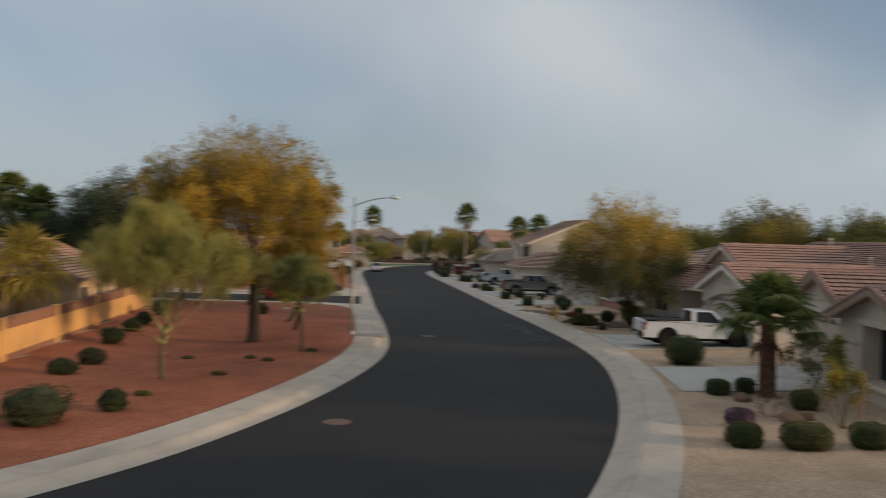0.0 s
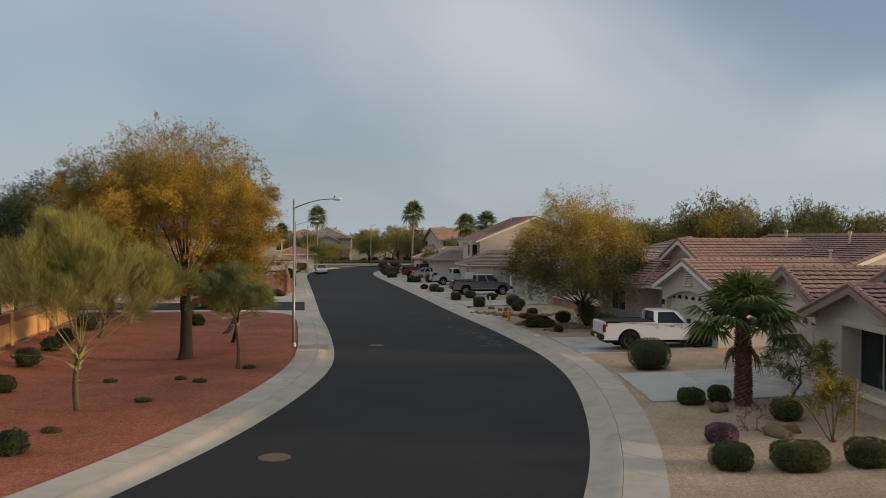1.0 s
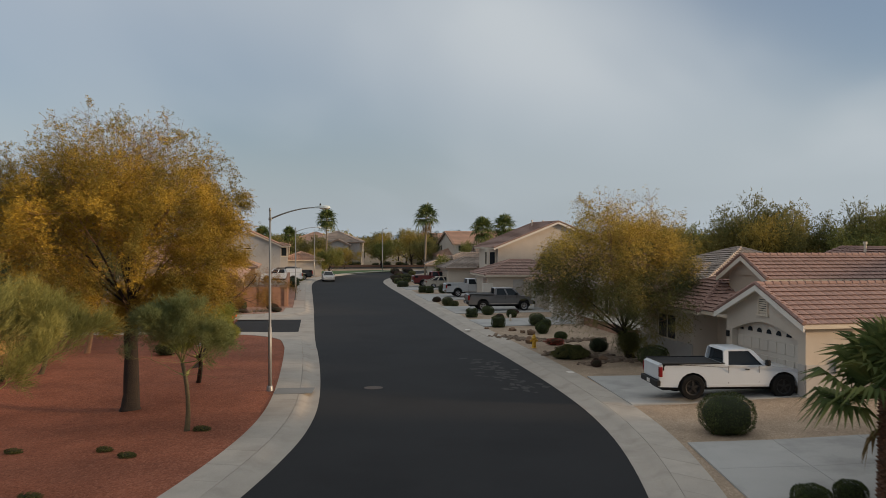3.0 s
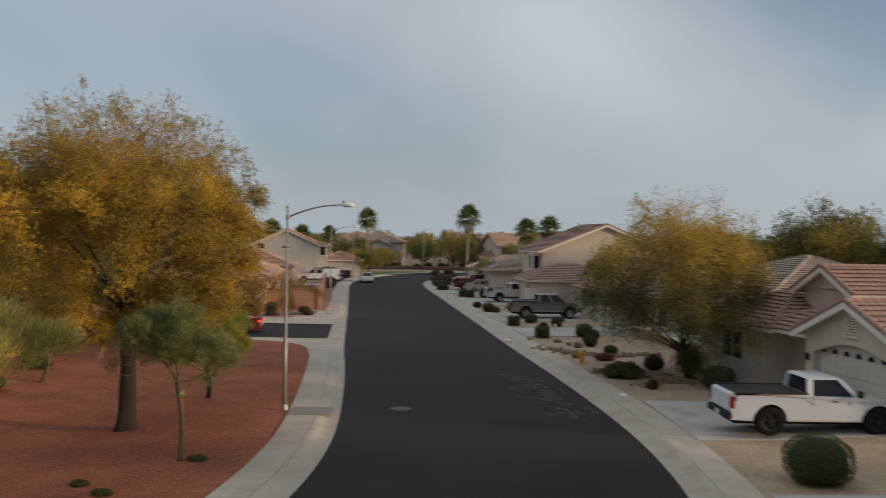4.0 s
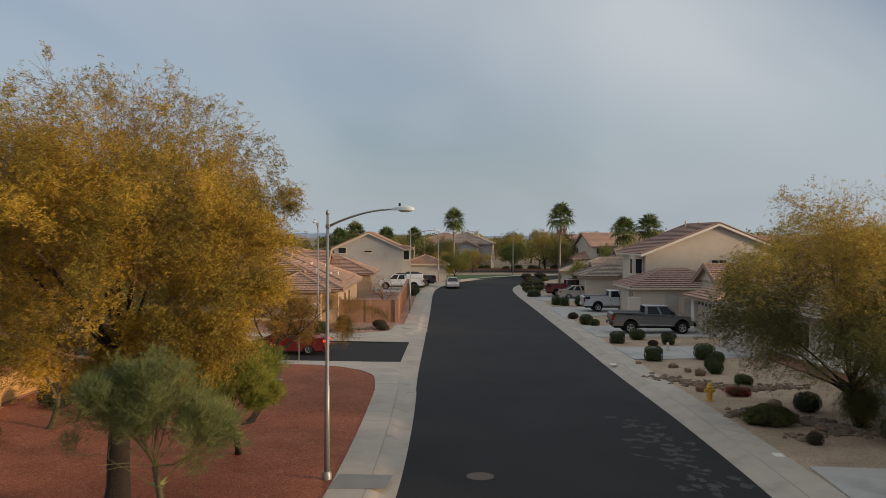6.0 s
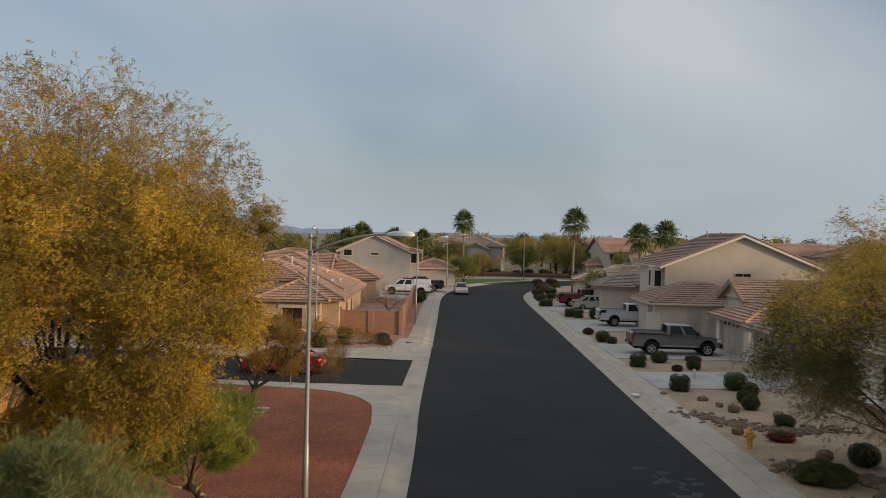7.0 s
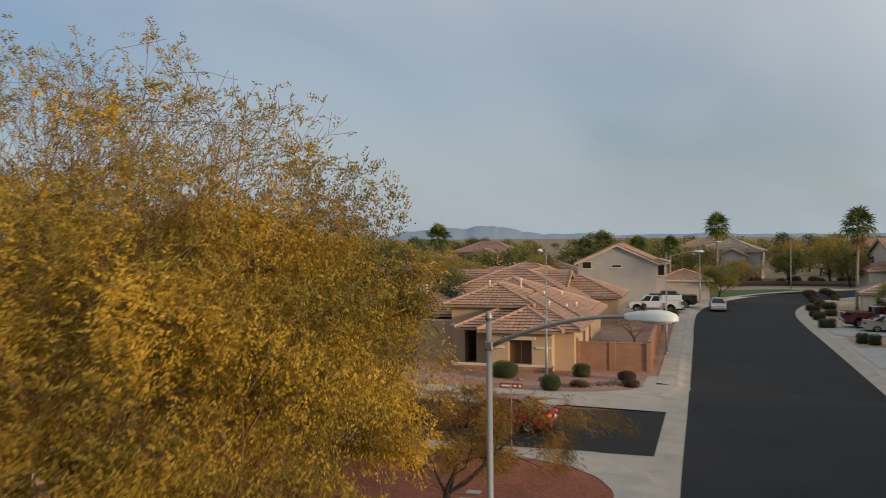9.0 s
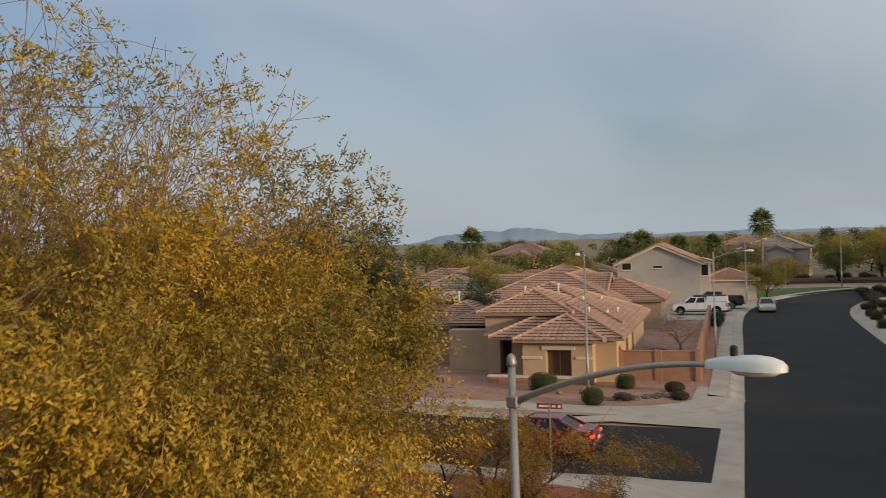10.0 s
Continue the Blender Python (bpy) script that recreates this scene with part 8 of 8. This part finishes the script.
# the warm sun on this palm is painted as gold fronds
palm("feathery palm behind the ochre wall, fronds coloured as sunlit gold", -24.3, 38.4, 3.6, 0.16, 34, 1.5, 46, PALM_PALE, 6, 16, 0.6, leaf_mat=L_SUNGOLD)
palm("fan palm beyond the corner house", -62.0, 132.0, 8.6, 0.22, 30, 1.35, 44, PALM_PALE, 8, 14, 0.6)


def wood_tree(kind, leaf_mat, seed, w, h, n, size, leaflets=5):
    """A tree for the distance, its crown of larger leaves; copied and turned for each stand."""
    if size > 0.5:
        return tree(kind, (0, 0, 0), (0.1, 0.1, h * 0.3), [(40, (0, 0, h * 0.62), (w, w, h * 0.36), 0.35, 1.0), (18, (w * 0.3, 0.1 * w, h * 0.75), (w * 0.6, w * 0.6, h * 0.25), 0.3, 0.8)],
                    seed, 0.2, BARK, BARK, leaf_mat, n, leaflets, size, size * 0.5, size * 1.6, w * 0.11, None, 0.05, sides=5, group="distant trees")
    return swept_tree(kind, (0, 0, 0), (0.1, 0.1, h * 0.22), [((0, 0, h * 0.58), (w, w, h * 0.34)), ((w * 0.15, 0, h * 0.74), (w * 0.75, w * 0.75, h * 0.28))], seed, 0.2, BARK, BARK, leaf_mat, n,
                      limbs=9, low=0, high=78, levels=3, kids=(6, 4), shrink=(0.5, 0.5), up=0.08, leaflets=leaflets, size=size, width=size * 0.3, reach=size, droop=0.0, spread=w * 0.10,
                      thin=(h * 0.75, h, 0.35), side=0.7, ahead=0.8, upward=0.35, group="distant trees", split=0.06)


KINDS = [("distant olive green desert tree", L_FAR, 3.6, 7.0), ("distant gold-green desert tree", L_FARGOLD, 3.8, 6.2), ("distant bright green desert tree", L_FARGREEN, 3.4, 5.6), ("distant dark green desert tree", L_DARK, 3.6, 7.4)]
proto = [wood_tree(t, m, 71 + i, w, h, 3600, 0.25, 4) for i, (t, m, w, h) in enumerate(KINDS)] + [wood_tree(t, m, 81 + i, w, h, 260, 0.85, 3) for i, (t, m, w, h) in enumerate(KINDS)]
rnd = random.Random(77)
STAND = []
# the long row of tall trees beyond the houses
for i in range(30):
    u = i / 29
    STAND.append((17 + 50 * u + rnd.uniform(-2, 2), 100 - 28 * u + rnd.uniform(-5, 5), rnd.choice([0, 1, 1, 2, 2]), rnd.uniform(1.1, 1.35) + 0.25 * u))
# behind the ochre wall
for x, y, k, s in ((-39, 57, 3, 0.9), (-36, 52, 0, 0.7), (-34.5, 33, 1, 0.65), (-36.5, 29, 1, 0.6), (-41, 82, 0, 1.0), (-46, 88, 2, 0.9), (-50, 78, 0, 1.1), (-57, 70, 0, 1.2),
                   (-45, 105, 0, 0.9), (-43, 112, 2, 0.8), (-50, 120, 2, 1.0), (-56, 126, 1, 1.1), (-44, 130, 2, 0.8), (-49, 138, 1, 0.9), (-38, 92, 3, 0.7)):
    STAND.append((x, y, k, s))
# round the far bend
for x, y, k, s in ((-27.0, 145.5, 2, 0.78), (-30, 150, 1, 0.7), (-24, 186, 2, 1.1), (-18, 192, 1, 1.3), (-14, 180, 0, 0.9), (-8, 190, 3, 1.2), (-2, 194, 2, 1.4), (-30, 176, 1, 0.8), (-37, 181, 0, 1.0), (6, 198, 2, 1.2), (14, 178, 2, 0.9),
                   (-14, 205, 3, 1.2), (-26, 200, 1, 1.2), (2, 162, 2, 0.9), (-3.5, 168, 2, 1.0), (12, 152, 3, 0.8), (-45, 176, 2, 0.8), (-55, 182, 1, 1.0)):
    STAND.append((x, y, k, s))
for i in range(230):
    a = rnd.uniform(-22, 62)
    d = 190 + 420 * rnd.random() ** 1.4
    STAND.append((-math.sin(radians(a)) * d, 20 + math.cos(radians(a)) * d, 4 + rnd.choice([0, 0, 1, 1, 2, 3]), rnd.uniform(0.6, 1.15)))
for i in range(90):
    a, d = rnd.uniform(14, 50), 150 + 420 * rnd.random() ** 1.3
    STAND.append((-math.sin(radians(a)) * d, 20 + math.cos(radians(a)) * d, 4 + rnd.choice([0, 0, 1, 1, 2]), rnd.uniform(0.55, 0.95)))
first = [True] * 8
for x, y, k, s in STAND:
    m = pose(x, y, gz(x, y) if abs(x) < 60 and y < 190 else 0.1, 0, 0, rnd.uniform(0, 360)) @ Matrix.Diagonal((s, s, s * rnd.uniform(0.85, 1.1), 1))
    if first[k]:
        proto[k].matrix_basis = m
        first[k] = False
    else:
        c = copy_thing(proto[k], pose(0, 0, 0))
        c.matrix_basis = m


def hills(az0, az1, d, peak, seed, label):
    """A ridge on the horizon."""
    n = 90
    s = Shape()
    rows = [[], [], []]
    for i in range(n):
        t = i / (n - 1)
        a = radians(lerp(az0, az1, t))
        k = math.sin(math.pi * t) ** 0.6
        hgt = peak * k * (0.55 + 0.45 * noise.fractal(Vector((t * 5 + seed, 0.3, 0)), 0.8, 2.0, 5)) + 2
        for r, (dd, hh) in enumerate(((d - 300, -5), (d, max(2, hgt)), (d + 400, -5))):
            rows[r].append((-math.sin(a) * dd, math.cos(a) * dd, hh))
    for r in rows:
        s.v += r
    for k in range(2):
        s.f += [(k * n + i, k * n + i + 1, (k + 1) * n + i + 1, (k + 1) * n + i) for i in range(n - 1)]
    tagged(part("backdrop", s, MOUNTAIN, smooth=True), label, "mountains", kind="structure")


# both ridges carry their haze as a blue tint
hills(18.5, 35, 4000, 66, 3.0, "low desert mountains on the horizon, tinted blue for haze")
hills(-6, 26, 4200, 26, 8.0, "faint hills on the horizon, tinted blue for haze")

rnd = random.Random(12)
for i in range(26):
    u = i / 25
    x, y = lerp(-34, 2, u) + rnd.uniform(-1.5, 1.5), lerp(184.5, 196, u) + rnd.uniform(0.5, 7)
    shrub(x, y, rnd.uniform(1.0, 2.0), rnd.uniform(1.0, 1.8), rnd.uniform(0.6, 1.3), 200 + i, "rounded desert shrub on red gravel at the far bend", rnd.choice([L_BUSH, L_BUSH2, L_WINE, L_BRONZE]), n=420, boxy=0.95, leafsize=0.12, rough=0.2, z=0.13)
for i, (x, y) in enumerate([(-15.2, 140.5), (-16.0, 144), (-16.6, 148.5), (-14.4, 150), (-17.6, 153), (-15.5, 157), (-18.5, 159), (-16.8, 163)]):
    shrub(x + 0.8, y, rnd.uniform(1.1, 1.9), rnd.uniform(1.1, 1.8), rnd.uniform(0.6, 1.1), 240 + i, "rounded desert shrub beside the far sidewalk", rnd.choice([L_BUSH, L_BUSH2, L_WINE]), n=700, boxy=0.9, leafsize=0.08, rough=0.2)
# lawn, median and cross street at the far bend
def patch(name, pts, z, material, label, category):
    s = Shape()
    s.add([(x, y, z) for x, y in pts], [tuple(range(len(pts)))])
    return tagged(part(name, s, material), label, category, kind="structure")


patch("pavement", [(-15.5, 79.0), (-17.2, 78.9), (-17.9, 82.6), (-16.2, 82.6)], 0.136, CURB, "pale concrete bed of the sidewalk at the corner", "pavement")
patch("lawn", [(-29.5, 146), (-25.5, 152), (-22.5, 160), (-17, 168), (-22, 171), (-34, 163), (-40, 152)], 0.135, LAWN, "green lawn inside the bend", "lawn")
patch("road", [(-70, 172), (-36, 176), (-10, 183), (12, 194), (12, 200), (-12, 190), (-38, 183), (-70, 179)], 0.125, ASPHALT, "distant asphalt cross street", "road")
patch("ground_bed", [(-34, 184), (-12, 191), (8, 199), (6, 206), (-14, 200), (-36, 194)], 0.13, RED, "red gravel bed beyond the cross street", "gravel bed")


def low_wall(pts, label):
    w = thing("garden_wall", label, "wall", kind="structure")
    for (x0, y0), (x1, y1) in zip(pts, pts[1:]):
        l, a = math.dist((x0, y0), (x1, y1)), math.degrees(math.atan2(y1 - y0, x1 - x0))
        c = part("wall_core", Shape().box(0, -0.1, -0.2, l, 0.1, 0.5, 0.02), BLOCK, w)
        c.matrix_basis = pose(x0, y0, 0.1, 0, 0, a)
    return w


low_wall([(-46, 182.5), (-34, 184), (-12, 191), (6, 199)], "low red-brown wall along the cross street")


def sand_drift(pts, seed):
    """Thin irregular films of sand blown over the asphalt."""
    rnd = random.Random(seed)
    s = Shape()
    for x, y, l, w, a in pts:
        n = 14
        ca, sa = math.cos(radians(a)), math.sin(radians(a))
        ring = []
        for k in range(n):
            t = 6.2832 * k / n
            r = 1 + rnd.uniform(-0.4, 0.35)
            u, v = math.cos(t) * l * r, math.sin(t) * w * r
            ring.append((x + u * ca - v * sa, y + u * sa + v * ca, 0.005))
        s.add([(px, py, pz + 0.00006 * (len(s.f) + 1)) for px, py, pz in ring], [tuple(range(n))])
    tagged(part("sand_drift", s, SANDY), "thin pale film of sand on asphalt", "sand", kind="stuff")


rr = random.Random(4)
sand_drift([(lerp(0.0, 1.9, t) + rr.gauss(0, 0.5), lerp(53.0, 44.5, t) + rr.gauss(0, 0.5), rr.uniform(0.07, 0.30), rr.uniform(0.05, 0.2), rr.uniform(0, 180)) for t in [k / 69 for k in range(70)]], 6)


def spiky(x, y, r, h, seed):
    """A grass-like clump of long narrow blades."""
    rng = np.random.default_rng(seed)
    n = 260
    az, el = rng.uniform(0, 6.283, n), rng.uniform(0.35, 1.45, n)
    d = np.stack([np.cos(az) * np.cos(el), np.sin(az) * np.cos(el), np.sin(el)], -1)
    ln = rng.uniform(0.6, 1.0, (n, 1))
    b = d * 0.05
    tip = d * ln * np.array([r, r, h]) - np.array([0, 0, 0.12 * h]) * (1 - d[:, 2:3])
    s = np.cross(d, np.array([0, 0, 1.0]))
    s /= np.linalg.norm(s, axis=1)[:, None]
    m = (b + tip) / 2 + np.array([0, 0, 0.08 * h])
    V = np.stack([b, m + s * 0.012, tip, m - s * 0.012], 1).reshape(-1, 3)
    root = thing("grass_clump", "spiky grey-green grass clump on gravel", "grass clump", pose(x, y, gz(x, y)), "grass clumps")
    part("grass_growth", array_mesh("grass_growth", V, np.arange(4 * n).reshape(-1, 4), L_BUSH2), None, root)


spiky(10.2, 16.2, 0.7, 0.65, 1)
spiky(11.3, 16.0, 0.55, 0.5, 2)
boulder(-19.7, 59.0, 0.6, 0.5, 0.75, 31)
boulder(-19.2, 58.8, 0.4, 0.4, 0.4, 32)

for x, y in ((-16.3, 57.3), (-16.15, 56.5)):
    cv = part("meter_cover", Shape().prism([(-0.24, -0.17, -0.05), (0.24, -0.17, -0.05), (0.24, 0.17, -0.05), (-0.24, 0.17, -0.05)], (0, 0, 0.09)), CONCRETE)
    cv.matrix_basis = pose(x, y, gz(x, y), 0, 0, 14)
    tagged(cv, "small pale concrete meter cover in red gravel", "meter cover", "meter covers")


# ---------------------------------------------------------------- pieces of floors and roofs, laid one by one
for name, s, top in SLABS:
    part(name, s, CONCRETE if name == "slab" else DRIVE, top)

budget = 300
for deck, tile, (A, B, C, D) in TILES:
    a, d = B - A, D - A
    nrm = a.cross(d).normalized()
    if nrm.z < 0:
        nrm = -nrm
    n, m = max(1, round(d.length / 0.36)), max(1, round(a.length / 0.36))
    u, v = a / m, d / n
    au, av = u.normalized(), v.normalized()
    w, l = u.length, v.length * 1.12
    one = Shape()
    one.add([(0.01, 0.07, 0), (w - 0.01, 0.07, 0), (0.01, 0, 0.068), (w - 0.01, 0, 0.068), (w - 0.01, l, 0.012), (0.01, l, 0.012), (w / 2, 0, 0.084), (w / 2, l, 0.03)],
            [(2, 6, 7, 5), (6, 3, 4, 7), (0, 1, 3, 6, 2), (1, 4, 3), (0, 2, 5)])
    me = one.mesh("tile", tile)
    rot = Matrix((au, av, nrm)).transposed().to_4x4()
    if n * m > budget:
        rest = Shape()
        tile_rows(rest, A, B, C, D)
        tagged(part("roof_tiles", rest, tile, deck), kind="stuff")
        continue
    budget -= 0
    for i in range(n):
        for j in range(m):
            o = new("tile", me)
            o.parent = deck
            o.matrix_basis = Matrix.Translation(A + u * j + v * i) @ rot @ pose(0, 0, 0, math.sin(i * 3.1 + j * 7.7) * 0.5, 0, 0)
